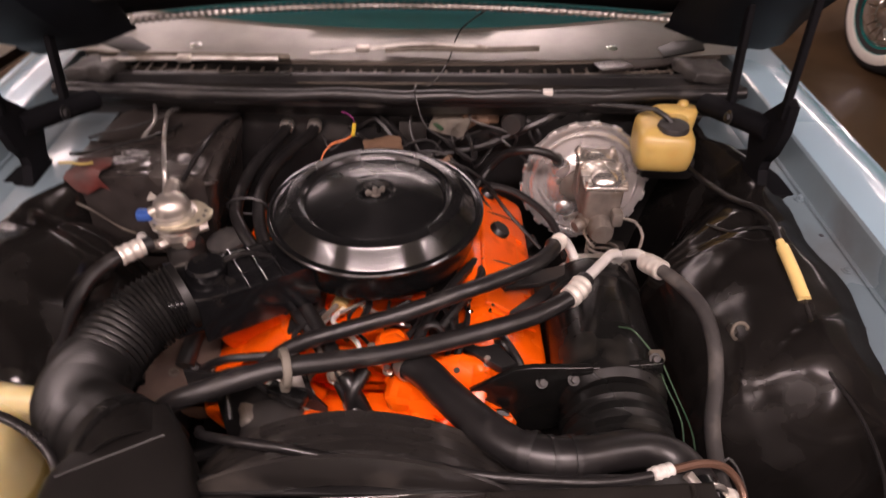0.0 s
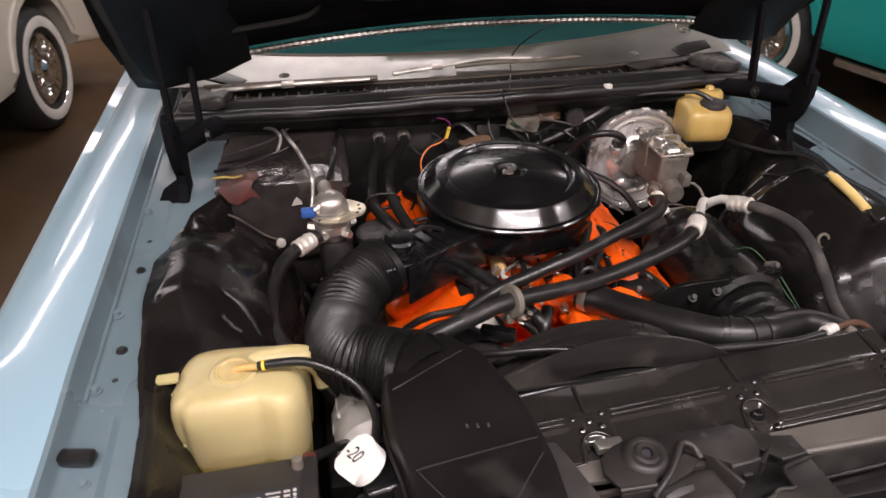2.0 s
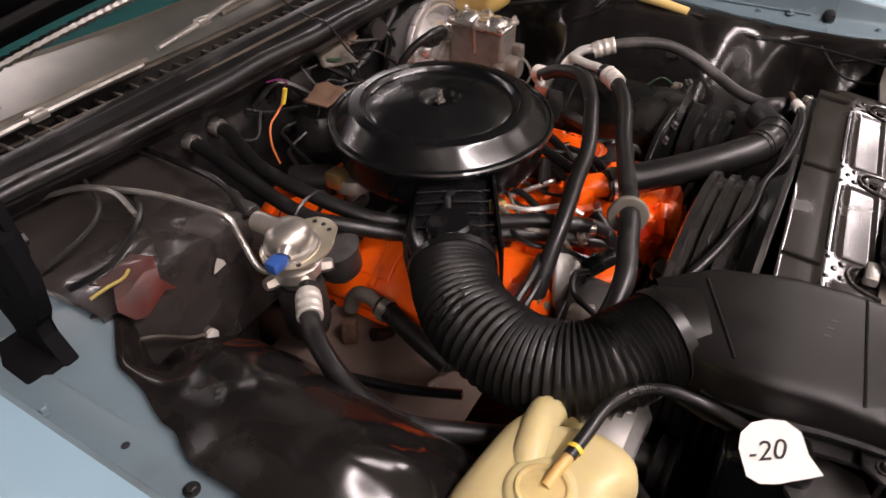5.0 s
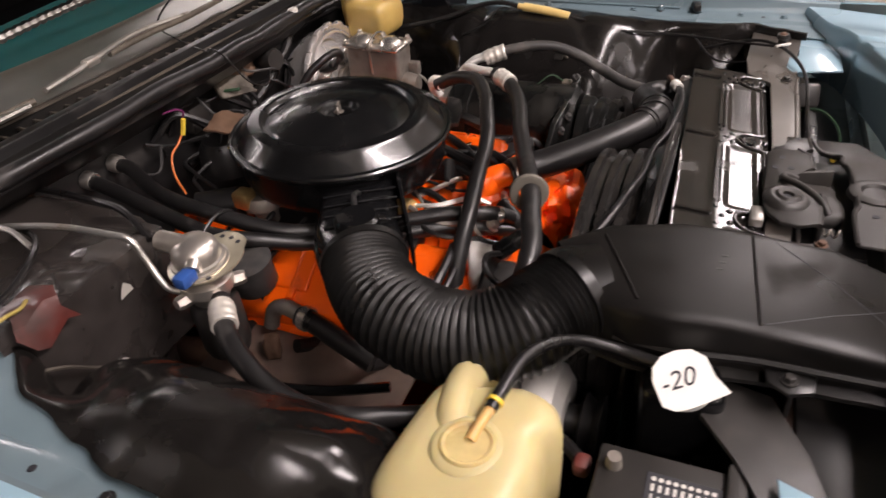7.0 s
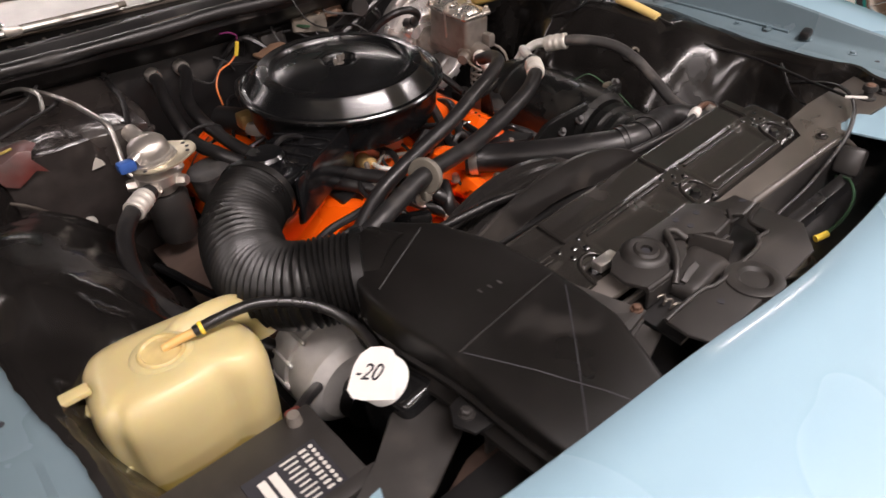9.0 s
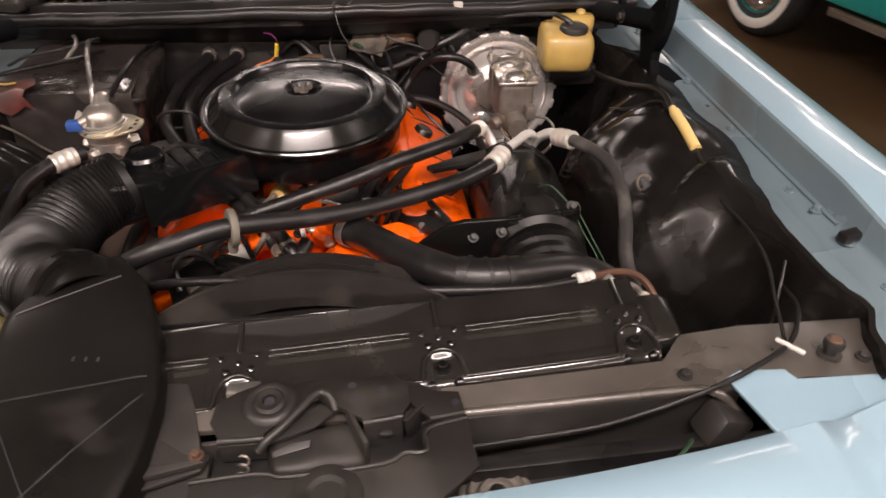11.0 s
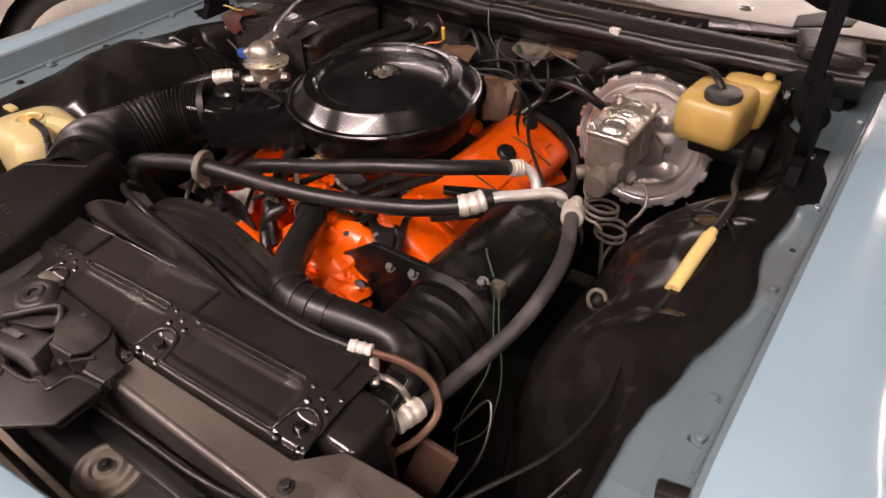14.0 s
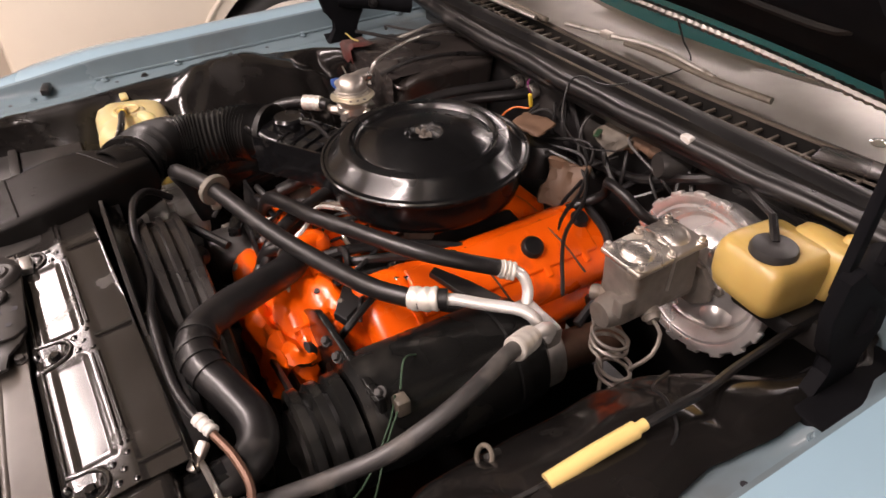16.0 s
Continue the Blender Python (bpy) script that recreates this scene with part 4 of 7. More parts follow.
def make_shroud():
    m = Matrix.Translation((-0.03, 0.0, 0.70)) @ pose(0, 0, 0, -90, 0, 0)
    t = thing("fan_shroud", (-0.03, 0.55, 0.45), "black moulded fan shroud behind the radiator", "fan shroud")
    part("ring", new_lathe([(0.278, 0.49), (0.266, 0.502), (0.262, 0.512), (0.254, 0.514), (0.251, 0.526), (0.256, 0.530), (0.256, 0.540), (0.246, 0.543), (0.245, 0.554), (0.251, 0.557), (0.251, 0.566), (0.241, 0.569), (0.242, 0.580), (0.25, 0.583), (0.25, 0.592), (0.238, 0.596), (0.234, 0.56), (0.25, 0.50)], m, 72), SHROUD, t)
    part("face", new_lathe([(0.245, 0.497), (0.30, 0.493), (0.30, 0.488), (0.245, 0.490)], m, 72), SHROUD, t)
    fan = thing("engine_fan", (-0.03, 0.56, 0.55), "dark steel bladed engine fan inside the shroud", "fan")
    part("hub", new_lathe([(0, 0.53), (0.05, 0.53), (0.06, 0.55), (0.06, 0.60), (0.03, 0.61), (0.03, 0.66), (0, 0.66)], m, 28), BLACK_SATIN, fan)
    for k in range(6):
        a = k * math.pi / 3 + 0.3
        part("blade", loft(bmesh.new(), [[m @ V(r * math.cos(a + w), r * math.sin(a + w), 0.555 + 0.03 * w / 0.25) for w in (-0.25, -0.1, 0.1, 0.25)] for r in (0.05, 0.12, 0.18, 0.225)], 0.003), BLACK_SATIN, fan)


make_shroud()


from mathutils.bvhtree import BVHTree


# ---- engine ----
EX = -0.03   # the engine's middle line


def make_engine():
    e = thing("engine", (EX, 0.98, 0.38), "orange painted V8 engine with dirty cast heads", "engine")
    part("block", new_box((EX, 1.0, 0.58), (0.30, 0.52, 0.34), 0.02), ORANGE, e)
    for side in (-1, 1):
        tilt = pose(0, 0, 0, 0, side * 32, 0)
        c = V(EX + side * 0.175, 1.0, 0.765)
        part("cylinder_head", casting(new_box(c + V(0, 0, -0.006), (0.20, 0.50, 0.10), 0.02, tilt, 3), 0.005, 24, 3), ORANGE, e)
        size = 0.475 if side > 0 else 0.385
        cc = V(EX + side * 0.208, 1.015, 0.822) if side > 0 else V(EX - 0.205, 1.062, 0.806)
        cover = part("valve_cover", new_box(cc, (0.15, size, 0.075), 0.028, tilt, 4), ORANGE, e, "orange pressed steel valve cover")
        part("cover_flange", new_box(cc + V(-side * 0.020, 0, -0.033), (0.172, size + 0.015, 0.006), 0.002, tilt), ORANGE, cover)
        part("gasket", new_box(cc + V(-side * 0.022, 0, -0.038), (0.168, size + 0.011, 0.005), 0.001, tilt), INK, cover)
        part("cover_top", new_box(cc + tilt @ V(-0.012 * side, 0.02, 0.036), (0.085, size - 0.135, 0.012), 0.005, tilt, 3), ORANGE, cover)
        for dy in (-0.02, 0.13):
            part("seam", new_tube([cc + tilt @ V(w, dy + 0.02 * math.sin(w * 40), hh) for w, hh in ((-0.055, 0.0385), (0.0, 0.043), (0.06, 0.0375))], 0.0016, 6, 3), INK, cover)
        for dy in (-0.16, -0.08, 0.08, 0.16):
            part("rib", new_box(cc + V(side * 0.0205, dy, 0.0335), (0.09, 0.012, 0.006), 0.002, tilt), ORANGE, cover)
        for dy in (0.045 - size / 2, 0.0, size / 2 - 0.03):
            for w in (-0.078, 0.078):
                p = cc + tilt @ V(w, dy, -0.030)
                part("bolt", bolt(p, (side * 0.5, 0, 0.85), 0.006, 0.008), ZINC, cover)
        if side > 0:
            n = tilt @ V(0, 0, 1)
            p = cc + tilt @ V(-0.012, 0.072, 0.042)
            part("oil_cap", new_lathe([(0, 0.011), (0.016, 0.011), (0.019, 0.008), (0.020, 0.0), (0.022, -0.002)], axis(p, n), 24), RUBBER, cover, "round black rubber filler plug")
            part("valve_grommet", new_lathe([(0, 0.010), (0.012, 0.010), (0.016, 0.004), (0.018, -0.002)], axis(cc + tilt @ V(-0.03, 0.185, 0.041), n), 18), RUBBER, cover)
        else:
            for k in range(2):
                part("plug_lead", new_tube([cc + tilt @ V(-0.05, -0.02 + 0.05 * k, 0.044), cc + tilt @ V(0.02, -0.03 + 0.05 * k, 0.047), cc + tilt @ V(0.09, -0.05 + 0.06 * k, 0.03)], 0.0045, 6), RUBBER, cover)
        part("exhaust_manifold", new_tube([(EX + side * 0.30, 0.80, 0.70), (EX + side * 0.315, 0.92, 0.705), (EX + side * 0.315, 1.08, 0.70), (EX + side * 0.30, 1.22, 0.66)], 0.035, 12, 5), RUST, e, "rusty brown exhaust manifold")
        for y in (0.82, 0.94, 1.06, 1.18):
            part("spark_plug", new_tube([(EX + side * 0.245, y, 0.73), (EX + side * 0.285, y, 0.755), (EX + side * 0.31, y + 0.01, 0.77)], 0.011, 8, 3), RUBBER, e)
    # intake manifold and its runners
    im = part("intake_manifold", new_box((EX, 1.0, 0.80), (0.17, 0.46, 0.07), 0.02, None, 3), ORANGE, e, "orange cast intake manifold")
    for side in (-1, 1):
        for y, a in ((0.84, 14), (0.95, -10), (1.06, 10), (1.17, -14)):
            part("runner", new_tube([(EX + side * 0.02, y + side * a * 0.001, 0.825), (EX + side * 0.07, y, 0.822), (EX + side * 0.125, y - a * 0.0012, 0.795)], 0.026, 12, 4), ORANGE, im)
    part("front_crossover", casting(new_box((EX, 0.785, 0.825), (0.21, 0.055, 0.05), 0.018, None, 3)), ORANGE, im)
    neck = part("thermostat_housing", new_lathe([(0.034, 0), (0.034, 0.012), (0.027, 0.02), (0.026, 0.04), (0.018, 0.05), (0, 0.05)], pose(EX + 0.035, 0.775, 0.845), 24), ORANGE, e, "orange thermostat housing")
    part("outlet", new_tube([(EX + 0.035, 0.775, 0.878), (EX + 0.045, 0.755, 0.885), (EX + 0.06, 0.735, 0.885)], 0.020, 14, 4), ORANGE, neck)
    for dx in (-0.032, 0.032):
        part("bolt", bolt((EX + 0.035 + dx, 0.78, 0.858), r=0.008, h=0.012), ZINC, neck)
    part("carburettor", new_box((EX, 1.0, 0.865), (0.13, 0.16, 0.07), 0.015), ALUMINIUM, e, "dull cast carburettor")
    part("choke_pot", new_lathe([(0, 0.03), (0.022, 0.03), (0.028, 0.02), (0.028, 0)], axis((EX + 0.07, 0.95, 0.87), (1, -0.2, 0.1)), 20), WRAP, e)
    part("float_fitting", new_lathe([(0, 0.035), (0.014, 0.035), (0.016, 0.03), (0.016, 0)], axis((EX - 0.05, 0.90, 0.86), (-0.2, -1, 0.2)), 12), BRASS, e)
    for pts, m in (([(EX - 0.05, 0.865, 0.868), (EX - 0.06, 0.82, 0.882), (EX - 0.02, 0.78, 0.878), (EX - 0.01, 0.75, 0.865)], SILVER),
                   ([(EX + 0.07, 0.93, 0.868), (EX + 0.11, 0.86, 0.885), (EX + 0.13, 0.80, 0.87), (EX + 0.10, 0.75, 0.84)], RUBBER),
                   ([(EX - 0.08, 0.86, 0.87), (EX - 0.12, 0.80, 0.87), (EX - 0.10, 0.745, 0.86), (EX - 0.08, 0.70, 0.84)], RUBBER),
                   ([(EX - 0.02, 0.875, 0.865), (EX + 0.03, 0.83, 0.875), (EX + 0.06, 0.83, 0.862)], ZINC)):
        part("fuel_line", new_tube(pts, 0.0042, 7), m, e)
    # front of the engine
    part("timing_cover", new_prism([(-0.10, 0.60), (-0.12, 0.70), (-0.09, 0.79), (0.0, 0.815), (0.10, 0.80), (0.14, 0.70), (0.11, 0.58), (0.0, 0.52)], -0.74, -0.69, Matrix(((1, 0, 0, EX), (0, 0, -1, 0), (0, 1, 0, 0), (0, 0, 0, 1))), 0.01), ORANGE, e)
    wp = part("water_pump", new_lathe([(0, 0.05), (0.045, 0.05), (0.06, 0.035), (0.075, 0.02), (0.08, 0)], axis((EX + 0.03, 0.70, 0.74), (0, -1, 0)), 28), ORANGE, e, "orange cast water pump")
    part("pump_leg", casting(new_tube([(EX + 0.05, 0.68, 0.765), (EX + 0.11, 0.672, 0.79), (EX + 0.155, 0.69, 0.80), (EX + 0.17, 0.73, 0.80)], 0.034, 14, 5), 0.010, 50, 2), ORANGE, wp)
    part("pump_leg", new_tube([(EX + 0.01, 0.68, 0.765), (EX - 0.06, 0.68, 0.785), (EX - 0.11, 0.70, 0.79), (EX - 0.13, 0.74, 0.79)], 0.032, 14, 5), ORANGE, wp)
    part("pump_front", casting(new_box((0.105, 0.662, 0.785), (0.15, 0.062, 0.095), 0.014, pose(0, 0, 0, -8, 6, 8), 3), 0.022, 30, 6), ORANGE, wp)
    part("pump_neck", casting(new_box((0.080, 0.725, 0.835), (0.15, 0.10, 0.045), 0.014, pose(0, 0, 0, 14, 4, -6), 3), 0.018, 34, 6), ORANGE, wp)
    part("pump_boss", casting(new_box((EX + 0.13, 0.69, 0.765), (0.075, 0.06, 0.07), 0.010, pose(0, 0, 0, 12, 0, 20), 2), 0.012, 46), ORANGE, wp)
    part("head_boss", casting(new_box((EX + 0.20, 0.765, 0.80), (0.10, 0.07, 0.07), 0.016, pose(0, 0, 0, 0, 25, 12), 3), 0.012, 44), ORANGE, e)
    part("head_boss", casting(new_box((EX + 0.10, 0.735, 0.825), (0.09, 0.08, 0.04), 0.016, pose(0, 0, 0, 20, 10, 0), 3), 0.014, 44), ORANGE, e)
    part("head_boss", casting(new_box((EX - 0.18, 0.765, 0.79), (0.09, 0.07, 0.07), 0.016, pose(0, 0, 0, 0, -25, -12), 3), 0.012, 44), ORANGE, e)
    for p in ((EX + 0.115, 0.665, 0.815), (EX + 0.165, 0.67, 0.80), (EX - 0.07, 0.665, 0.80), (EX + 0.09, 0.70, 0.848), (EX - 0.05, 0.735, 0.852)):
        part("bolt", bolt(p, (0, -0.6, 0.6), 0.008, 0.010), ZINC, e)
    part("drive_pulley", new_lathe([(0, 0.0), (0.06, 0.0), (0.085, 0.005), (0.07, 0.015), (0.085, 0.025), (0.085, 0.03), (0, 0.03)], axis((EX, 0.66, 0.70), (0, -1, 0)), 32), BLACK_SATIN, e)
    part("drive_belt", new_tube([(0.27, 0.635, 0.84), (0.15, 0.64, 0.80), (EX + 0.07, 0.64, 0.76), (EX + 0.05, 0.64, 0.65), (0.15, 0.64, 0.66), (0.30, 0.635, 0.74)], 0.006, 6, 5), RUBBER, e)
    part("lifting_loop", new_tube([(0.065 + 0.017 * math.cos(a), 0.80 + 0.004 * math.sin(a), 0.872 + 0.020 * math.sin(a)) for a in [k * math.pi / 8 for k in range(17)]], 0.006, 8, 1), BLACK_SATIN, e)
    part("strap", new_prism([(0.083, 0.822), (0.124, 0.842), (0.160, 0.800), (0.196, 0.748), (0.170, 0.738), (0.118, 0.775)], 0.852, 0.868, None, 0.004), BLACK_SATIN, e)
    part("bracket_bar", new_prism([(0.176, 0.908), (0.186, 0.893), (0.245, 0.908), (0.316, 0.938), (0.308, 0.962), (0.235, 0.935)], 0.880, 0.890, None, 0.002), BLACK_SATIN, e)
    part("dark_hose", new_tube([(0.035, 0.760, 0.872), (0.060, 0.83, 0.882), (0.105, 0.915, 0.884), (0.14, 0.98, 0.875)], 0.009, 9), RUBBER, e)
    part("linkage_rod", new_tube([(0.075, 0.81, 0.872), (0.11, 0.86, 0.884), (0.145, 0.92, 0.886), (0.15, 0.97, 0.872)], 0.008, 9), BLACK_SATIN, e)
    part("chrome_ring", new_tube([(0.142 + 0.022 * math.cos(a), 0.862 + 0.018 * math.sin(a), 0.876) for a in [k * math.pi / 8 for k in range(17)]], 0.004, 7, 1), CHROME, e)
    part("rear_arm", new_prism([(0.0, -0.012), (0.15, -0.010), (0.16, 0.008), (0.0, 0.014)], -0.006, 0.006, pose(0.20, 0.835, 0.878, 0, 8, 52), 0.002), BLACK_SATIN, e)
    # Black boxes added to stand for the shade between manifold and valve covers.
    part("valley_gap_shade", new_box((0.085, 0.98, 0.842), (0.05, 0.30, 0.03), 0.008, pose(0, 0, 0, 0, 12, 0)), BLACK_SATIN, e)
    part("valley_gap_shade", new_box((-0.145, 0.98, 0.838), (0.05, 0.30, 0.03), 0.008, pose(0, 0, 0, 0, -12, 0)), BLACK_SATIN, e)
    rnd = random.Random(11)
    for k in range(4):
        x, y = -0.13 + 0.045 * k, 0.70 + rnd.uniform(0, 0.05)
        pts = [(x, y, 0.83 + rnd.uniform(-0.01, 0.02)), (x + rnd.uniform(-0.02, 0.03), y + 0.04, 0.862 + rnd.uniform(-0.01, 0.012)), (x + rnd.uniform(-0.03, 0.05), y + 0.09, 0.868 + rnd.uniform(-0.01, 0.01)), (x * 0.6 + rnd.uniform(-0.02, 0.02), y + 0.15, 0.872)]
        part("small_hose", new_tube(pts, rnd.choice((0.0028, 0.0035, 0.005)), 7), rnd.choice((RUBBER, RUBBER, BLACK_SATIN, CAST_IRON)), e)
    for k in range(6):
        part("stud_bolt", bolt((-0.10 + 0.05 * k, 0.762 + rnd.uniform(-0.02, 0.03), 0.852 + rnd.uniform(-0.004, 0.006)), (rnd.uniform(-0.2, 0.2), -0.3, 1), 0.006, 0.012), rnd.choice((ZINC, BLACK_SATIN, CAST_IRON)), e)
    part("choke_bracket", new_prism([(-0.03, 0), (0.03, 0), (0.034, 0.03), (0.01, 0.045), (-0.03, 0.03)], -0.003, 0.003, pose(0.02, 0.835, 0.858, 70, 0, 12), 0.001), BLACK_SATIN, e)
    part("dipstick", new_tube([(0.155, 0.80, 0.86), (0.175, 0.78, 0.875), (0.19, 0.77, 0.85)], 0.004, 7), BLACK_SATIN, e)
    for pts in ([(0.10, 0.76, 0.86), (0.115, 0.80, 0.872), (0.13, 0.88, 0.872)], [(0.02, 0.79, 0.868), (0.05, 0.84, 0.872), (0.06, 0.90, 0.868)], [(-0.07, 0.80, 0.862), (-0.04, 0.86, 0.872), (-0.045, 0.92, 0.87)], [(0.165, 0.83, 0.872), (0.175, 0.80, 0.872), (0.20, 0.75, 0.86), (0.20, 0.72, 0.83)]):
        part("hose_stub", new_tube(pts, 0.006, 8), RUBBER, e)
    part("pump_cap", new_lathe([(0, 0.03), (0.016, 0.03), (0.020, 0.024), (0.020, 0.016), (0.014, 0.012), (0.014, 0)], axis((0.165, 0.695, 0.79), (0.1, -0.5, 0.85)), 20), BLACK_SATIN, e)
    part("belt_guard", new_tube([(0.10, 0.655, 0.775), (0.20, 0.655, 0.79), (0.30, 0.65, 0.80)], 0.006, 8), BLACK_SATIN, e)
    for pts, r in (([(-0.30, 0.775, 0.815), (-0.272, 0.762, 0.848), (-0.240, 0.756, 0.866), (-0.205, 0.758, 0.868), (-0.165, 0.765, 0.866)], 0.0065), ([(-0.285, 0.765, 0.80), (-0.255, 0.752, 0.838), (-0.222, 0.748, 0.852), (-0.185, 0.752, 0.852), (-0.15, 0.76, 0.846)], 0.005),
                   ([(-0.265, 0.80, 0.868), (-0.245, 0.83, 0.876), (-0.205, 0.85, 0.884), (-0.165, 0.84, 0.882)], 0.004)):
        part("vacuum_hose", new_tube(pts, r, 8), RUBBER, e)
    part("front_bracket", new_prism([(-0.065, -0.035), (0.05, -0.04), (0.062, 0.002), (0.015, 0.016), (-0.03, 0.018), (-0.07, 0.03)], -0.003, 0.003, pose(-0.24, 0.752, 0.822, 80, 0, 8), 0.001), BLACK_SATIN, e, "satin black steel bracket")
    part("front_stud", bolt((-0.215, 0.742, 0.820), (0, -1, 0.2), 0.008, 0.012), CAST_IRON, e)
    part("bypass_hose", new_tube([(EX - 0.005, 0.735, 0.865), (EX - 0.02, 0.705, 0.85), (EX - 0.02, 0.69, 0.81)], 0.012, 10, 4), RUBBER, e)
    part("timing_cover", casting(new_box((-0.160, 0.718, 0.828), (0.090, 0.055, 0.014), 0.005, pose(0, 0, 0, 22, -24, 25), 3), 0.003, 40), BRIGHT_CASTING, e, "pale bare aluminium casting")
    # rear of the engine
    part("distributor_cap", new_lathe([(0, 0.06), (0.04, 0.06), (0.05, 0.045), (0.055, 0)], pose(EX, 1.27, 0.86), 20), BLACK_SATIN, e)
    part("heat_shield", casting(new_box((0.085, 1.235, 0.885), (0.075, 0.010, 0.085), 0.004, pose(0, 0, 0, -30, 12, 48)), 0.014, 34), TAN_SHIELD, e, "brown fibre heat shield")
    part("bracket_plate", casting(new_box((-0.036, 1.250, 0.954), (0.075, 0.05, 0.006), 0.002, pose(0, 0, 0, 10, 0, 10)), 0.006, 40), TAN_SHIELD, e)
    part("coil", new_lathe([(0, 0.09), (0.012, 0.09), (0.014, 0.075), (0.026, 0.07), (0.028, 0), (0, 0)], axis((EX - 0.17, 1.20, 0.88), (0.5, -1, 0.1)), 20), BLACK_SATIN, e)
    part("vacuum_switch", new_box((EX - 0.155, 1.115, 0.905), (0.03, 0.03, 0.03), 0.006), BRASS, e)
    part("egr_valve", new_lathe([(0, 0.02), (0.03, 0.02), (0.036, 0.012), (0.036, 0), (0.02, -0.01), (0.02, -0.05)], pose(EX - 0.13, 1.10, 0.885), 24), CAST_IRON, e)
    for k, (x, y) in enumerate(((0.13, 1.27), (0.16, 1.24), (0.19, 1.22), (-0.10, 1.26), (-0.14, 1.22))):
        part("plug_lead", new_tube([(EX + 0.02 * (k - 2), 1.25, 0.915), (EX + x * 0.6, y + 0.05, 0.93 - 0.01 * k), (EX + x, y, 0.90), (EX + x * 1.25, y - 0.08, 0.875), (EX + x * 1.6, y - 0.13, 0.82)], 0.0036, 6), RUBBER, e)
    part("plug_lead", new_tube([(0.16, 1.23, 0.88), (0.235, 1.21, 0.87), (0.30, 1.16, 0.84), (0.325, 1.08, 0.80)], 0.008, 8), RUBBER, e)
    return e


make_engine()

AC = V(-0.032, 1.011, 0.0)


def make_air_cleaner():
    t = thing("air_cleaner", (AC.x, AC.y, 0.885), "glossy black round air cleaner with a snorkel", "air cleaner")
    lean = Matrix.Translation((AC.x, AC.y, 0.95)) @ pose(0, 0, 0, 1.5, 0, 0)
    lid = part("lid", new_lathe([(0, 0.040), (0.016, 0.040), (0.022, 0.0405), (0.027, 0.044), (0.031, 0.0525), (0.034, 0.0545), (0.038, 0.0545), (0.08, 0.0490), (0.112, 0.0440), (0.116, 0.0415), (0.120, 0.0412), (0.123, 0.0440), (0.1255, 0.0490), (0.129, 0.0510), (0.141, 0.0505),
                                 (0.1465, 0.0490), (0.1495, 0.0462), (0.1505, 0.0450), (0.1690, 0.0245), (0.1705, 0.0232), (0.1735, 0.0225), (0.1765, 0.0222), (0.1785, 0.0250), (0.1815, 0.0250), (0.1838, 0.0225), (0.1838, 0.0185), (0.181, 0.0160), (0.17, 0.0155), (0, 0.019)], lean, 128), SPUN_LID, t, "glossy black ribbed air cleaner lid", 24)
    part("wing_nut", prism(new_lathe([(0, 0.012), (0.004, 0.012), (0.005, 0.0), (0.009, -0.001)], lean @ pose(0, 0, 0.048), 12), [(-0.016, -0.002), (-0.018, 0.006), (-0.013, 0.010), (-0.005, 0.003), (0.005, 0.003), (0.013, 0.010), (0.018, 0.006), (0.016, -0.002)], -0.0015, 0.0015, lean @ pose(0, 0, 0.050, 90, 0, 25), 0.0005), CAST_IRON, lid, "small wing nut")
    part("base_pan", new_lathe([(0.179, 0.0155), (0.178, 0.010), (0.172, 0.006), (0.170, -0.030), (0.166, -0.042), (0.158, -0.048), (0.10, -0.052), (0.07, -0.085), (0, -0.085)], lean, 96), PAN, t, "black air cleaner base pan")
    # snorkel towards the front corner
    a = V(AC.x - 0.115, AC.y - 0.09, 0.918)
    b = V(-0.262, 0.862, 0.922)
    c = V(-0.335, 0.806, 0.926)
    d1, rows = (c - a).normalized(), []
    side = V(-d1.y, d1.x, 0)
    for p, w, h in ((a, 0.055, 0.030), (a.lerp(b, 0.5), 0.056, 0.030), (b, 0.057, 0.031), (b.lerp(c, 0.4), 0.056, 0.033), (b.lerp(c, 0.62), 0.052, 0.038), (c, 0.045, 0.040)):
        rows.append([p + side * w * math.copysign(abs(math.cos(q)) ** 0.35, math.cos(q)) + V(0, 0, h * math.copysign(abs(math.sin(q)) ** 0.35, math.sin(q))) for q in [k * math.pi / 16 for k in range(32)]])
    sn = part("snorkel", loft(bmesh.new(), rows, 0.0, True), BLACK_LID, t, "black sheet steel snorkel")
    part("vacuum_motor", new_lathe([(0, 0.030), (0.026, 0.029), (0.030, 0.024), (0.030, 0.012), (0.027, 0.010), (0.027, 0.0)], pose(-0.279, 0.848, 0.948), 28), BLACK_LID, sn, "round black vacuum motor")
    for k in range(4):
        p = a.lerp(c, 0.22 + 0.13 * k) + V(0, 0, 0.031)
        part("crimp", new_tube([p - side * 0.052, p + V(0, 0, 0.0012), p + side * 0.052], 0.0020, 6, 2), LUG, sn)
    part("side_flange", new_prism([(0.0, -0.034), (0.185, -0.034), (0.185, 0.040), (0.0, 0.040)], -0.0025, 0.0025, Matrix(((d1.x, 0, side.x, a.x + side.x * 0.059), (d1.y, 0, side.y, a.y + side.y * 0.059), (0, 1, 0, a.z), (0, 0, 0, 1))), 0.001), BLACK_LID, sn)
    part("seam", new_tube([a - side * 0.054 + V(0, 0, 0.004), b - side * 0.056 + V(0, 0, 0.004), c - side * 0.052 + V(0, 0, 0.002)], 0.006, 8, 3), LUG, sn)
    for k in range(7):
        p = a.lerp(c, 0.12 + 0.13 * k) - side * 0.0545 + V(0, 0, 0.004)
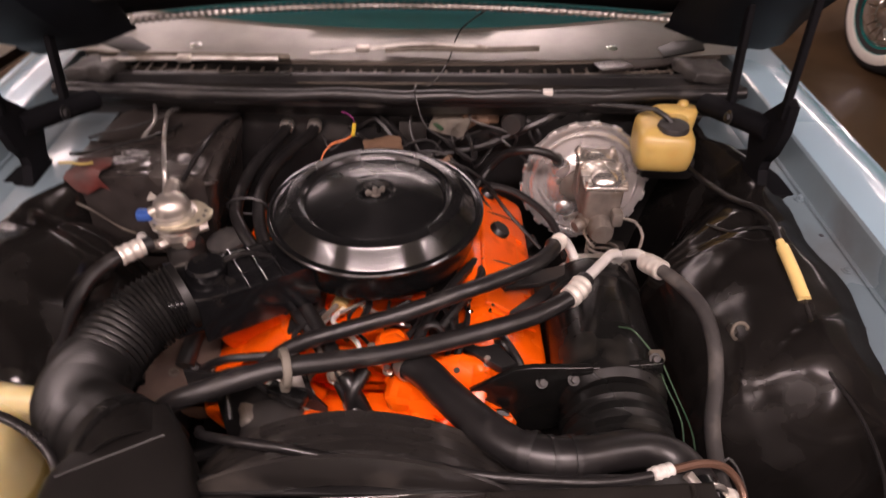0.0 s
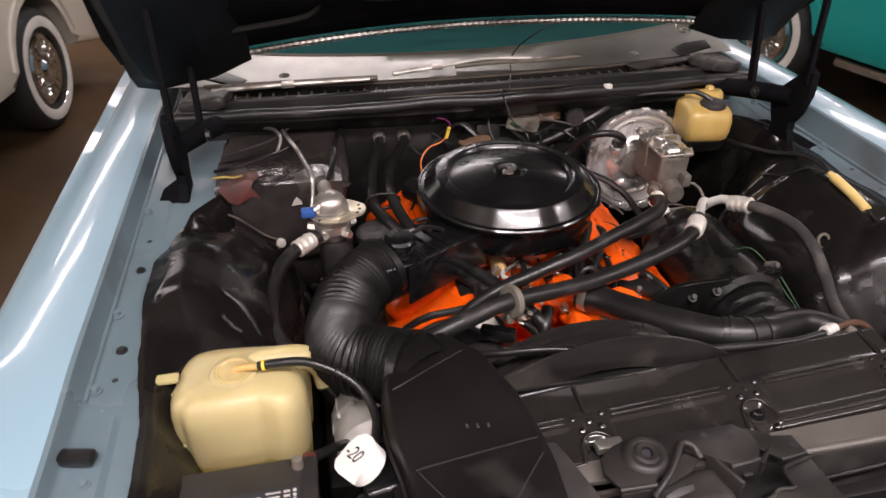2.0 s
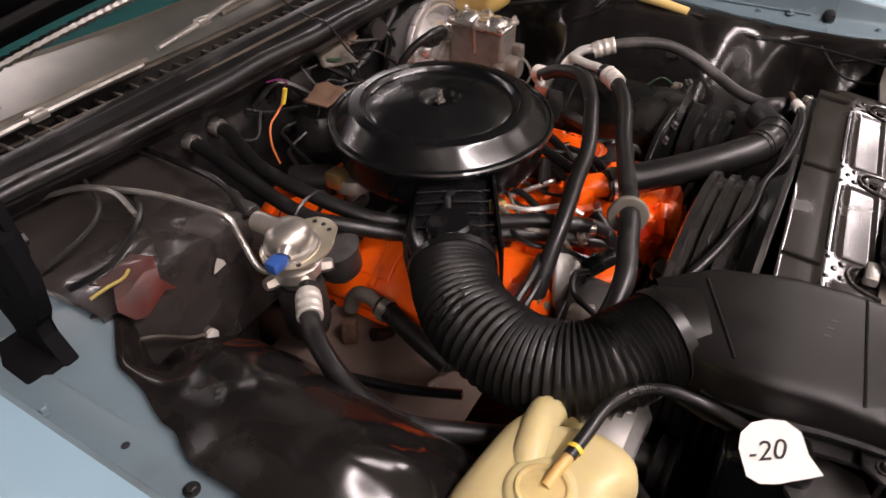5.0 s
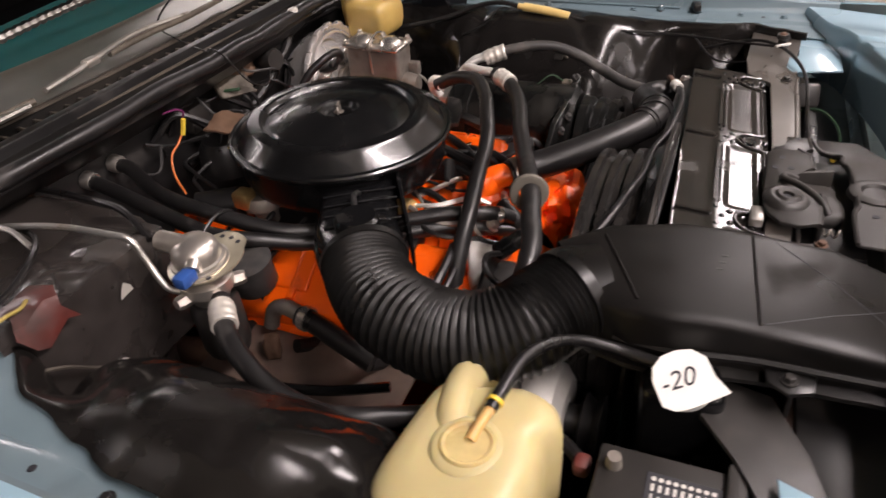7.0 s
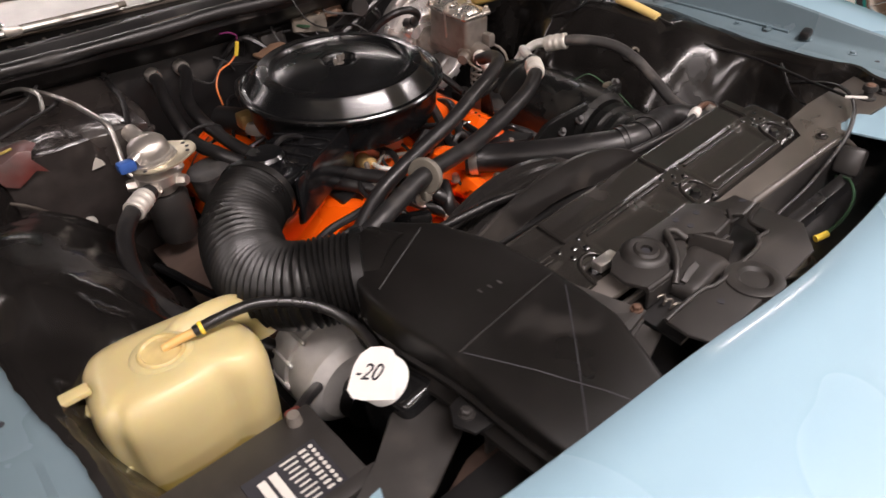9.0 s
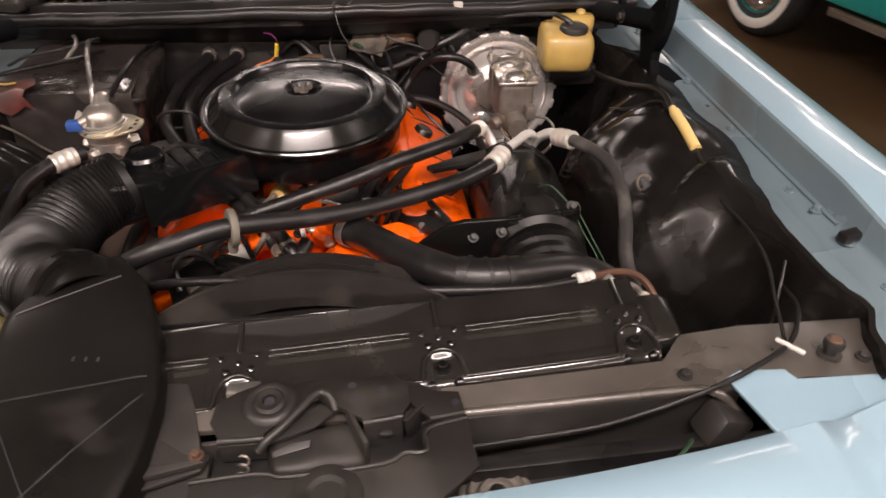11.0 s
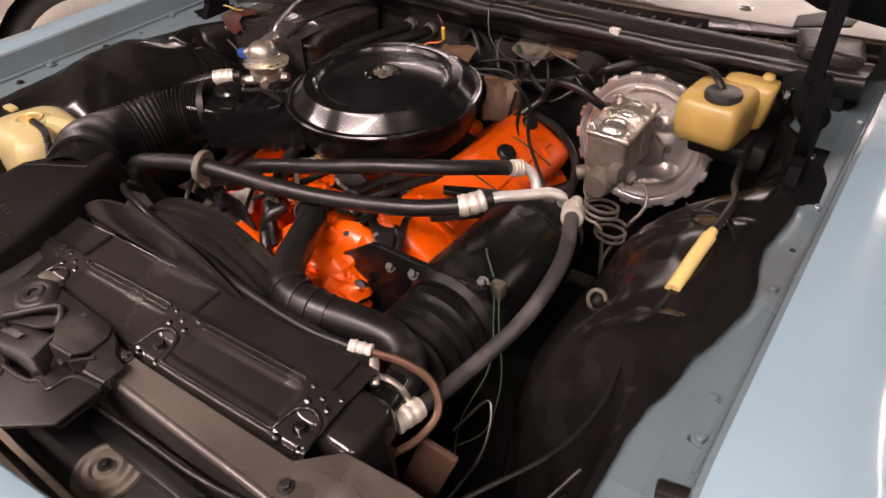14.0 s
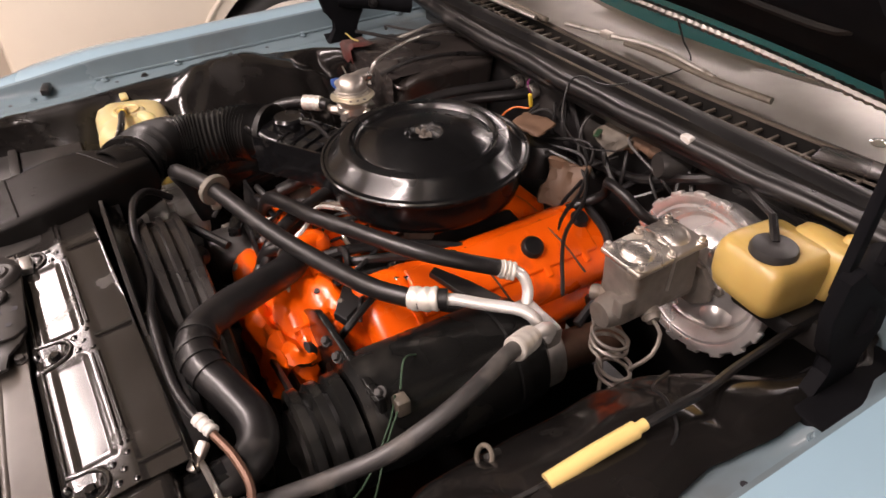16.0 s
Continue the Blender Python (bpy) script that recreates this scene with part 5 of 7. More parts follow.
        part("seam_crimp", new_lathe([(0.0062, -0.004), (0.0078, -0.003), (0.0078, 0.003), (0.0062, 0.004)], axis(p, d1), 12), LUG, sn)
    part("vacuum_hose", new_tube([(-0.258, 0.862, 0.970), (-0.225, 0.882, 0.970), (-0.185, 0.90, 0.945), (-0.17, 0.93, 0.90)], 0.004, 7), RUBBER, sn)
    return t


make_air_cleaner()


# ---- intake hose and duct ----
def make_intake():
    centre = [(-0.310, 0.827, 0.932), (-0.345, 0.800, 0.927), (-0.378, 0.758, 0.921), (-0.397, 0.692, 0.916), (-0.397, 0.640, 0.922), (-0.377, 0.600, 0.929), (-0.342, 0.576, 0.934), (-0.308, 0.552, 0.938)]
    h = thing("intake_hose", (-0.37, 0.69, 0.86), "black corrugated air intake hose bent in a U", "hose")
    line = spline(centre, 25)
    part("corrugated_body", tube(bmesh.new(), line, 0.055, 32, 1, lambda i, s: 0.0535 + 0.0022 * (1 - 2 * abs(math.cos(i * math.pi / 4.0)))), CORRUGATED, h, "", 50)
    part("cuff", tube(bmesh.new(), line[:7], 0.0575, 32, 1), CORRUGATED, h)
    part("cuff", tube(bmesh.new(), line[-9:], 0.0585, 32, 1), CORRUGATED, h)
    part("seam", tube(bmesh.new(), [p + V(0, 0, -0.056) for p in line[::6]], 0.003, 6, 1), CORRUGATED, h)
    t = thing("intake_duct", (-0.27, 0.36, 0.86), "black moulded plastic air intake duct", "air duct")
    stations = [  # left x, right x, y on the left, y on the right, top, bottom
        (-0.345, -0.254, 0.532, 0.588, 0.974, 0.884), (-0.359, -0.212, 0.482, 0.530, 0.982, 0.880), (-0.357, -0.184, 0.432, 0.452, 0.980, 0.882), (-0.346, -0.173, 0.386, 0.396, 0.973, 0.886),
        (-0.342, -0.168, 0.345, 0.350, 0.967, 0.888), (-0.342, -0.171, 0.295, 0.288, 0.963, 0.890), (-0.337, -0.188, 0.238, 0.235, 0.953, 0.890), (-0.330, -0.204, 0.18, 0.185, 0.935, 0.880), (-0.325, -0.215, 0.12, 0.12, 0.905, 0.850)]
    rows = []
    for xl, xr, yl, yr, zt, zb in stations:
        ring = []
        for q in [k * math.pi / 30 for k in range(60)]:
            u = math.copysign(abs(math.cos(q)) ** 0.2, math.cos(q))
            v = math.copysign(abs(math.sin(q)) ** 0.2, math.sin(q))
            f = (u + 1) / 2
            ring.append(V(xl + (xr - xl) * f, yl + (yr - yl) * f, (zt + zb) / 2 + (zt - zb) / 2 * v - 0.006 * (1 - f) * (v > 0)))
        rows.append(ring)
    shell = loft(bmesh.new(), rows, 0.0, True)
    skin = BVHTree.FromBMesh(shell)
    body = part("duct_body", shell, PLASTIC, t, "", 50)

    def on_top(x, y, lift=0.0):
        got = skin.ray_cast(V(x, y, 1.2), V(0, 0, -1))[0]
        return V(x, y, (got.z if got else 0.95) + lift)
    part("collar", loft(bmesh.new(), [[p + V(0, 0, 0) for p in (V(-0.303 + 0.060 * math.cos(q) * 0.87, 0.555 + 0.060 * math.cos(q) * 0.48, 0.932 + 0.056 * math.sin(q)) + V(0.010, -0.020, 0) * (k - 0.5) for q in [j * math.pi / 16 for j in range(32)])] for k in range(3)], 0.003, True), PLASTIC, t)
    for name, m, r, lift, line in (("score_line", INK, 0.0008, -0.0003, ((-0.182, 0.352), (-0.255, 0.272), (-0.321, 0.200))), ("score_line", INK, 0.0008, -0.0003, ((-0.330, 0.356), (-0.275, 0.262), (-0.230, 0.190))),
                                   ("moulding_line", PLASTIC, 0.0018, 0.0, ((-0.333, 0.360), (-0.270, 0.366), (-0.182, 0.374))), ("moulding_line", PLASTIC, 0.0018, 0.0, ((-0.343, 0.480), (-0.300, 0.502), (-0.240, 0.533)))):
        pts = []
        for (xa, ya), (xb, yb) in zip(line[:-1], line[1:]):
            pts += [on_top(xa + (xb - xa) * k / 12, ya + (yb - ya) * k / 12, lift) for k in range(13)]
        pts = [p for k, p in enumerate(pts) if k == 0 or (p - pts[k - 1]).length > 0.001]
        part(name, new_tube(pts, r, 6, 1), m, body)
    for k in range(3):
        part("stamped_mark", new_box(on_top(-0.262 + 0.013 * k, 0.405 - 0.002 * k, 0.0002), (0.003, 0.007, 0.0008), 0.0003, None, 1), RUBBER_GREY, body)
    part("side_seam", new_tube([(-0.352, 0.50, 0.925), (-0.356, 0.44, 0.925), (-0.345, 0.36, 0.925), (-0.340, 0.25, 0.922), (-0.330, 0.15, 0.918)], 0.005, 6), PLASTIC, body)
    rim = [(-0.350, 0.520, 0.905), (-0.358, 0.480, 0.903), (-0.357, 0.432, 0.902), (-0.347, 0.386, 0.902), (-0.342, 0.345, 0.902), (-0.342, 0.295, 0.902), (-0.338, 0.238, 0.900), (-0.331, 0.18, 0.892)]
    part("side_flange", loft(bmesh.new(), [[V(x + 0.004, y, z - 0.004), V(x - 0.010, y, z - 0.004), V(x - 0.013, y, z), V(x - 0.012, y, z + 0.004), V(x - 0.002, y, z + 0.006), V(x + 0.004, y, z + 0.010)] for x, y, z in spline(rim, 6)], 0.001), PLASTIC, body, "moulded lip along the duct's lower edge")
    part("mounting_ear", new_prism([(-0.335, 0.350), (-0.362, 0.345), (-0.375, 0.325), (-0.366, 0.302), (-0.335, 0.298)], 0.912, 0.918, None, 0.002), BLACK_SATIN, t)
    part("bolt", bolt((-0.357, 0.325, 0.918), r=0.006, h=0.007), BLACK_DUSTY, t)
    part("rear_clip", new_box((-0.345, 0.492, 0.905), (0.018, 0.018, 0.04), 0.004), PLASTIC, t)
    part("mounting_ear", new_prism([(-0.19, 0.40), (-0.15, 0.392), (-0.14, 0.36), (-0.12, 0.285), (-0.20, 0.27)], 0.925, 0.933, None, 0.002), BLACK_DUSTY, t)
    part("bolt", bolt((-0.128, 0.293, 0.933), r=0.005, h=0.006), RUST, t)
    part("side_flange", new_prism([(-0.205, 0.235), (-0.12, 0.262), (-0.12, 0.31), (-0.19, 0.33)], 0.905, 0.912, None, 0.002), BLACK_DUSTY, t)
    return t


make_intake()


# ---- air-conditioning compressor and hoses ----
def make_compressor():
    t = thing("compressor", (0.335, 0.80, 0.72), "black cylindrical air-conditioning compressor with a grooved pulley", "compressor")
    m = axis((0.335, 0.70, 0.828), (0.02, 1, 0.0))
    part("body", new_lathe([(0, -0.005), (0.070, -0.005), (0.080, 0.004), (0.083, 0.03), (0.083, 0.20), (0.081, 0.206), (0.085, 0.208), (0.085, 0.222), (0.080, 0.224), (0.078, 0.255), (0.06, 0.268), (0, 0.268)], m, 48), COMPRESSOR_PAINT, t)
    p = part("pulley", new_lathe([(0, 0.0), (0.035, 0.0), (0.04, 0.01), (0.062, 0.01), (0.066, 0.004), (0.073, 0.004), (0.079, 0.008), (0.079, 0.020), (0.070, 0.027), (0.079, 0.034), (0.080, 0.046), (0.071, 0.053), (0.080, 0.060), (0.081, 0.076), (0.06, 0.08), (0, 0.08)], axis((0.333, 0.612, 0.812), (0.02, 1, 0)), 56), COMPRESSOR_PAINT, t, "black double-grooved pulley")
    part("clutch_plate", new_lathe([(0, -0.012), (0.012, -0.012), (0.02, -0.006), (0.045, -0.004), (0.055, 0.0), (0.055, 0.008)], axis((0.333, 0.612, 0.812), (0.02, 1, 0)), 36), BLACK_DUSTY, p)
    part("bracket", new_prism([(0.085, 0.79), (0.12, 0.850), (0.185, 0.897), (0.212, 0.902), (0.30, 0.902), (0.395, 0.914), (0.398, 0.892), (0.36, 0.868), (0.31, 0.82), (0.25, 0.765), (0.14, 0.745), (0.085, 0.765)], -0.716, -0.706, Matrix(((1, 0, 0, 0), (0, 0, -1, 0), (0, 1, 0, 0), (0, 0, 0, 1))), 0.002), COMPRESSOR_PAINT, t)
    part("top_bracket", new_box((0.335, 0.712, 0.899), (0.11, 0.018, 0.006), 0.002, pose(0, 0, 0, 0, -7, 0)), COMPRESSOR_PAINT, t)
    for x, y, z in ((0.384, 0.715, 0.912), (0.225, 0.706, 0.872), (0.27, 0.704, 0.880), (0.40, 0.745, 0.862)):
        part("bolt", bolt((x, y, z), (0.1, -0.7, 0.7), 0.006, 0.008), RUBBER_GREY, t)
    part("rear_head", new_lathe([(0, 0.0), (0.058, 0.0), (0.062, 0.006), (0.062, 0.03), (0.05, 0.038), (0, 0.038)], axis((0.34, 0.968, 0.812), (0.02, 1, 0)), 32), ALUMINIUM, t)
    part("manifold_block", new_box((0.345, 0.972, 0.868), (0.085, 0.05, 0.035), 0.008), ALUMINIUM, t, "cast aluminium hose manifold")
    part("terminal", new_box((0.395, 0.735, 0.89), (0.022, 0.02, 0.026), 0.005), WRAP, t)
    for k, pts in enumerate(([(0.39, 0.73, 0.905), (0.405, 0.71, 0.87), (0.43, 0.66, 0.82), (0.42, 0.60, 0.75), (0.44, 0.56, 0.66)], [(0.397, 0.735, 0.90), (0.42, 0.70, 0.86), (0.45, 0.66, 0.80), (0.45, 0.62, 0.74), (0.42, 0.58, 0.72), (0.41, 0.60, 0.66)],
                             [(0.385, 0.74, 0.905), (0.36, 0.76, 0.925), (0.345, 0.79, 0.905), (0.35, 0.83, 0.893)])):
        part("wire", new_tube(pts, 0.0013, 6), GREEN_WIRE, t, "thin green wire")
    # silver pipes behind the compressor
    part("pipe", new_tube([(0.297, 0.845, 0.940), (0.314, 0.866, 0.941), (0.336, 0.898, 0.934), (0.362, 0.934, 0.928), (0.378, 0.948, 0.918), (0.374, 0.958, 0.896), (0.358, 0.968, 0.875)], 0.0085, 12), SILVER, t, "bright aluminium pipe bend")
    part("pipe", new_tube([(0.262, 0.955, 0.925), (0.288, 0.985, 0.922), (0.305, 0.992, 0.90), (0.318, 0.98, 0.875)], 0.0085, 12), SILVER, t, "bright aluminium pipe bend")
    part("pipe", new_tube([(0.378, 0.972, 0.868), (0.392, 0.965, 0.900), (0.408, 0.940, 0.925), (0.416, 0.915, 0.933)], 0.0095, 12), SILVER, t, "bright aluminium pipe bend")
    return t


make_compressor()


def clamp(pts, r, material, name="clamp", rings=3):
    """A crimped sleeve over a hose's end."""
    return new_tube(pts, r, 16, 10, lambda i, s: r + 0.0012 * (1 if int(s * rings * 2) % 2 else 0))


def make_hoses():
    a = thing("hose", (0.05, 0.72, 0.90), "black air-conditioning hose with a crimped silver end", "hose", "engine hoses")
    part("hose_body", new_tube([(0.288, 0.826, 0.938), (0.215, 0.782, 0.931), (0.10, 0.742, 0.924), (-0.005, 0.702, 0.933), (-0.128, 0.658, 0.955), (-0.193, 0.638, 0.950), (-0.242, 0.624, 0.942), (-0.285, 0.625, 0.915), (-0.302, 0.642, 0.87), (-0.30, 0.66, 0.80)], 0.0138, 14), RUBBER, a)
    part("crimp", clamp([(0.272, 0.816, 0.937), (0.285, 0.828, 0.938), (0.298, 0.846, 0.9405)], 0.0165, ZINC), CRIMP, a, "bright crimped sleeve")
    m = axis((-0.128, 0.660, 0.952), (0.86, 0.30, -0.12))
    part("collar", new_tube([(0.298, 0.846, 0.9405), (0.305, 0.856, 0.941)], 0.0145, 14, 2), RUBBER, a)
    part("grommet", new_lathe([(0.0138, -0.005), (0.022, -0.006), (0.0265, -0.005), (0.028, 0), (0.0265, 0.005), (0.022, 0.006), (0.0138, 0.005)], m, 32), GROMMET, a, "pale grey rubber support ring")
    part("grommet_tab", new_box((-0.131, 0.657, 0.922), (0.013, 0.016, 0.018), 0.004), GROMMET, a)
    b = thing("hose", (0.08, 0.82, 0.86), "black air-conditioning hose arching behind the other", "hose", "engine hoses")
    part("hose_body", new_tube([(0.270, 0.968, 0.924), (0.262, 0.925, 0.945), (0.222, 0.865, 0.962), (0.155, 0.824, 0.962), (0.106, 0.804, 0.957), (0.026, 0.776, 0.943), (-0.043, 0.766, 0.926), (-0.125, 0.752, 0.905), (-0.172, 0.75, 0.872), (-0.21, 0.75, 0.82), (-0.235, 0.75, 0.74)], 0.0125, 14), RUBBER, b)
    part("crimp", clamp([(0.274, 0.962, 0.928), (0.279, 0.972, 0.9245), (0.286, 0.982, 0.922)], 0.0135, ZINC), CRIMP, b, "bright crimped sleeve")
    c = thing("hose", (0.44, 0.70, 0.86), "black air-conditioning hose running down to the condenser", "hose", "engine hoses")
    part("hose_body", new_tube([(0.412, 0.915, 0.928), (0.437, 0.862, 0.945), (0.464, 0.792, 0.946), (0.470, 0.735, 0.930), (0.462, 0.680, 0.905), (0.444, 0.622, 0.884), (0.432, 0.56, 0.878), (0.424, 0.505, 0.886)], 0.0108, 14), RUBBER_GREY, c)
    part("crimp", clamp([(0.414, 0.916, 0.929), (0.423, 0.896, 0.936), (0.431, 0.877, 0.941)], 0.0158, ZINC), CRIMP, c, "bright crimped sleeve")
    part("crimp", clamp([(0.426, 0.515, 0.886), (0.421, 0.492, 0.888), (0.418, 0.478, 0.889)], 0.0145, ZINC), CRIMP, c, "bright crimped sleeve")
    part("collar", new_tube([(0.417, 0.474, 0.890), (0.412, 0.452, 0.891)], 0.013, 12, 2), RUBBER, c)
    part("fitting", new_tube([(0.412, 0.454, 0.891), (0.402, 0.420, 0.893)], 0.0085, 12, 2), SILVER, c)
    part("fitting_nut", new_lathe([(0, 0), (0.013, 0), (0.015, 0.004), (0.015, 0.016), (0.012, 0.024), (0, 0.024)], axis((0.403, 0.424, 0.893), (-0.25, -1, 0.05)), 6), BRASS, c)
    part("condenser_pipe", new_tube([(0.398, 0.402, 0.893), (0.40, 0.385, 0.885), (0.402, 0.372, 0.86), (0.40, 0.37, 0.80)], 0.009, 10), COPPER_LINE, c)
    # upper radiator hose
    r = thing("radiator_hose", (0.2, 0.6, 0.86), "thick black upper radiator hose with a banded joint", "hose", "engine hoses")
    part("hose_body", new_tube([(0.022, 0.742, 0.884), (0.055, 0.712, 0.886), (0.092, 0.655, 0.898), (0.135, 0.592, 0.915), (0.180, 0.548, 0.925), (0.232, 0.538, 0.926), (0.285, 0.556, 0.915), (0.335, 0.570, 0.902), (0.372, 0.560, 0.896), (0.390, 0.530, 0.895), (0.393, 0.495, 0.895)], 0.0245, 20, 8), RUBBER, r)
    part("joint_sleeve", new_tube([(0.176, 0.551, 0.9245), (0.206, 0.540, 0.926), (0.236, 0.539, 0.926), (0.258, 0.545, 0.922)], 0.0265, 20, 6), RUBBER, r)
    for s in ((0.188, 0.547, 0.925), (0.212, 0.539, 0.926), (0.238, 0.539, 0.9255)):
        d = V(1, -0.45, 0.05) if s[0] < 0.2 else V(1, 0.1, -0.05)
        part("band", new_lathe([(0.0268, -0.003), (0.0285, -0.003), (0.0285, 0.003), (0.0268, 0.003)], axis(s, d), 28), BLACK_SATIN, r)
    part("hose_clamp", new_lathe([(0.0245, -0.007), (0.0268, -0.007), (0.0268, 0.007), (0.0245, 0.007)], axis((0.034, 0.730, 0.885), (0.6, -0.75, 0.1)), 28), ZINC, r, "bright steel hose clamp")
    # oil cooler line with a sheathed cable
    c2 = thing("cooler_line", (0.2, 0.52, 0.92), "thin black cooler hose ending in a brown steel line", "hose", "engine hoses")
    part("hose_body", new_tube([(-0.235, 0.60, 0.90), (-0.216, 0.567, 0.934), (-0.165, 0.542, 0.955), (-0.109, 0.528, 0.962), (-0.04, 0.519, 0.954), (0.05, 0.518, 0.944), (0.13, 0.504, 0.942), (0.252, 0.500, 0.936), (0.311, 0.508, 0.933), (0.334, 0.516, 0.930)], 0.0060, 10), RUBBER, c2)
    part("ferrule", clamp([(0.325, 0.512, 0.932), (0.338, 0.517, 0.930), (0.352, 0.522, 0.928)], 0.0085, SILVER), WHITE_PRINT, c2, "pale crimped ferrule")
    part("steel_line", new_tube([(0.35, 0.521, 0.928), (0.392, 0.534, 0.923), (0.428, 0.538, 0.908), (0.448, 0.522, 0.885), (0.444, 0.49, 0.868), (0.425, 0.46, 0.855)], 0.0052, 8), COPPER_LINE, c2, "brown steel line")
    # hose on the left
    f = thing("hose", (-0.49, 0.80, 0.86), "black suction hose beside the wheel housing", "hose", "engine hoses")
    part("hose_body", new_tube([(-0.418, 0.980, 0.914), (-0.440, 0.961, 0.915), (-0.466, 0.936, 0.913), (-0.492, 0.898, 0.905), (-0.507, 0.850, 0.884), (-0.509, 0.795, 0.868), (-0.499, 0.748, 0.865), (-0.476, 0.716, 0.853), (-0.44, 0.675, 0.83), (-0.39, 0.63, 0.79)], 0.0128, 14), RUBBER, f)
    part("crimp", clamp([(-0.430, 0.970, 0.9145), (-0.443, 0.958, 0.9145), (-0.460, 0.942, 0.9135)], 0.0160, ZINC), CRIMP, f, "bright crimped sleeve")
    # heater hoses
    for x0, bend, tail in ((-0.250, [(-0.288, 1.199, 0.933), (-0.299, 1.09, 0.915), (-0.278, 1.035, 0.902), (-0.240, 0.985, 0.880), (-0.185, 0.905, 0.866), (-0.112, 0.796, 0.858)], (-0.045, 0.690, 0.825)),
                           (-0.191, [(-0.244, 1.224, 0.930), (-0.259, 1.112, 0.922), (-0.236, 1.012, 0.895), (-0.195, 0.953, 0.880), (-0.152, 0.881, 0.876), (-0.105, 0.797, 0.879)], (-0.060, 0.720, 0.862))):
        h = thing("heater_hose", (x0, 1.2, 0.86), "black heater hose from the firewall to the engine", "hose", "heater hoses")
        part("hose_body", new_tube([(x0, 1.376, 0.936), (x0 - 0.006, 1.33, 0.936)] + bend + [tail, Vector(tail) + V(0.03, -0.03, -0.05)], 0.0118, 12), RUBBER, h)
        part("hose_end", new_lathe([(0, 0), (0.014, 0), (0.0155, 0.003), (0.0155, 0.018), (0.013, 0.02), (0, 0.02)], axis((x0, 1.356, 0.937), (0, 0.9, 0.1)), 16), ZINC, h, "bright hose clamp")
        d = Vector(tail) - Vector(bend[-1])
        part("hose_end", new_lathe([(0.0118, -0.005), (0.0140, -0.005), (0.0140, 0.005), (0.0118, 0.005)], axis(Vector(tail) - d * 0.10, d), 16), ZINC, h, "bright hose clamp")
    part("tie", new_tube([(-0.279 + 0.036 * math.cos(q), 1.09, 0.916 + 0.018 * math.sin(q)) for q in [k * math.pi / 8 for k in range(17)]], 0.003, 6, 1), RUBBER, h)


make_hoses()


# ---- brakes, on the right of the firewall ----
def make_brakes():
    t = thing("brake_booster", (0.383, 1.30, 0.735), "silver round brake booster with a cast master cylinder", "brake booster")
    m = axis((0.383, 1.272, 0.862), (0, -1, 0.10))
    n = 72
    bm = bmesh.new()
    lathe(bm, [(0, 0.030), (0.038, 0.030), (0.050, 0.027), (0.066, 0.020), (0.080, 0.008), (0.087, -0.006), (0.092, -0.012), (0.098, -0.012), (0.102, -0.006), (0.106, 0.004), (0.110, 0.0085), (0.115, 0.0075), (0.117, 0.009), (0.128, 0.010), (0.131, 0.006), (0.131, -0.004), (0.126, -0.008), (0.120, -0.01), (0.112, -0.05), (0.085, -0.09), (0, -0.10)], m, n)
    shell = part("shell", bm, SILVER_SHELL, t, "silver zinc-plated vacuum shell")
    for k in range(18):
        a = 2 * math.pi * (k + 0.3) / 18
        part("crimp_tab", new_box(m @ V(0.1305 * math.cos(a), 0.1305 * math.sin(a), 0.004), (0.022, 0.010, 0.012), 0.003, m.to_3x3().to_4x4() @ pose(0, 0, 0, 0, 0, math.degrees(a) + 90)), SILVER_SHELL, shell)
    for k in range(4):
        a = math.pi / 4 + k * math.pi / 2 + 0.2
        part("boss", new_lathe([(0, 0.026), (0.014, 0.024), (0.022, 0.016), (0.026, 0.0)], m @ pose(0.064 * math.cos(a), 0.064 * math.sin(a), 0.004), 24), SILVER_SHELL, shell)
    part("stud_nut", bolt(m @ V(0.055, 0.01, 0.012), (0, -1, 0.1), 0.009, 0.014), CAST_IRON, shell)
    part("stud_nut", bolt(m @ V(-0.055, 0.01, 0.012), (0, -1, 0.1), 0.009, 0.014), CAST_IRON, shell)
    part("check_valve", new_tube([m @ V(-0.062, 0.055, 0.008), m @ V(-0.063, 0.058, 0.03), m @ V(-0.066, 0.064, 0.045)], 0.012, 12, 3), RUBBER, shell)
    mc = part("master_cylinder", new_box((0.382, 1.155, 0.915), (0.070, 0.125, 0.085), 0.008, pose(0, 0, 0, 3, 0, 0), 3), CAST_IRON, t, "bare cast iron master cylinder")
    part("bore", new_lathe([(0, -0.01), (0.020, -0.01), (0.024, 0.0), (0.027, 0.02), (0.027, 0.15), (0.032, 0.155), (0.032, 0.17), (0, 0.17)], axis((0.382, 1.075, 0.872), (0, 1, 0.0)), 28), CAST_IRON, mc)
    part("outlet_boss", new_lathe([(0, 0.045), (0.011, 0.045), (0.013, 0.04), (0.013, 0.03), (0.018, 0.028), (0.018, 0)], axis((0.372, 1.115, 0.878), (-0.8, -0.5, -0.15)), 18), CAST_IRON, mc)
    part("outlet_boss", new_lathe([(0, 0.03), (0.010, 0.03), (0.012, 0.024), (0.015, 0.022), (0.015, 0)], axis((0.40, 1.14, 0.872), (0.9, -0.3, -0.3)), 18), CAST_IRON, mc)
    part("flange", new_prism([(-0.055, -0.012), (-0.03, -0.032), (0.03, -0.032), (0.055, -0.012), (0.055, 0.012), (0.03, 0.035), (-0.03, 0.035), (-0.055, 0.012)], 0, 0.012, axis((0.382, 1.242, 0.870), (0, -1, 0.1)), 0.002), CAST_IRON, mc)
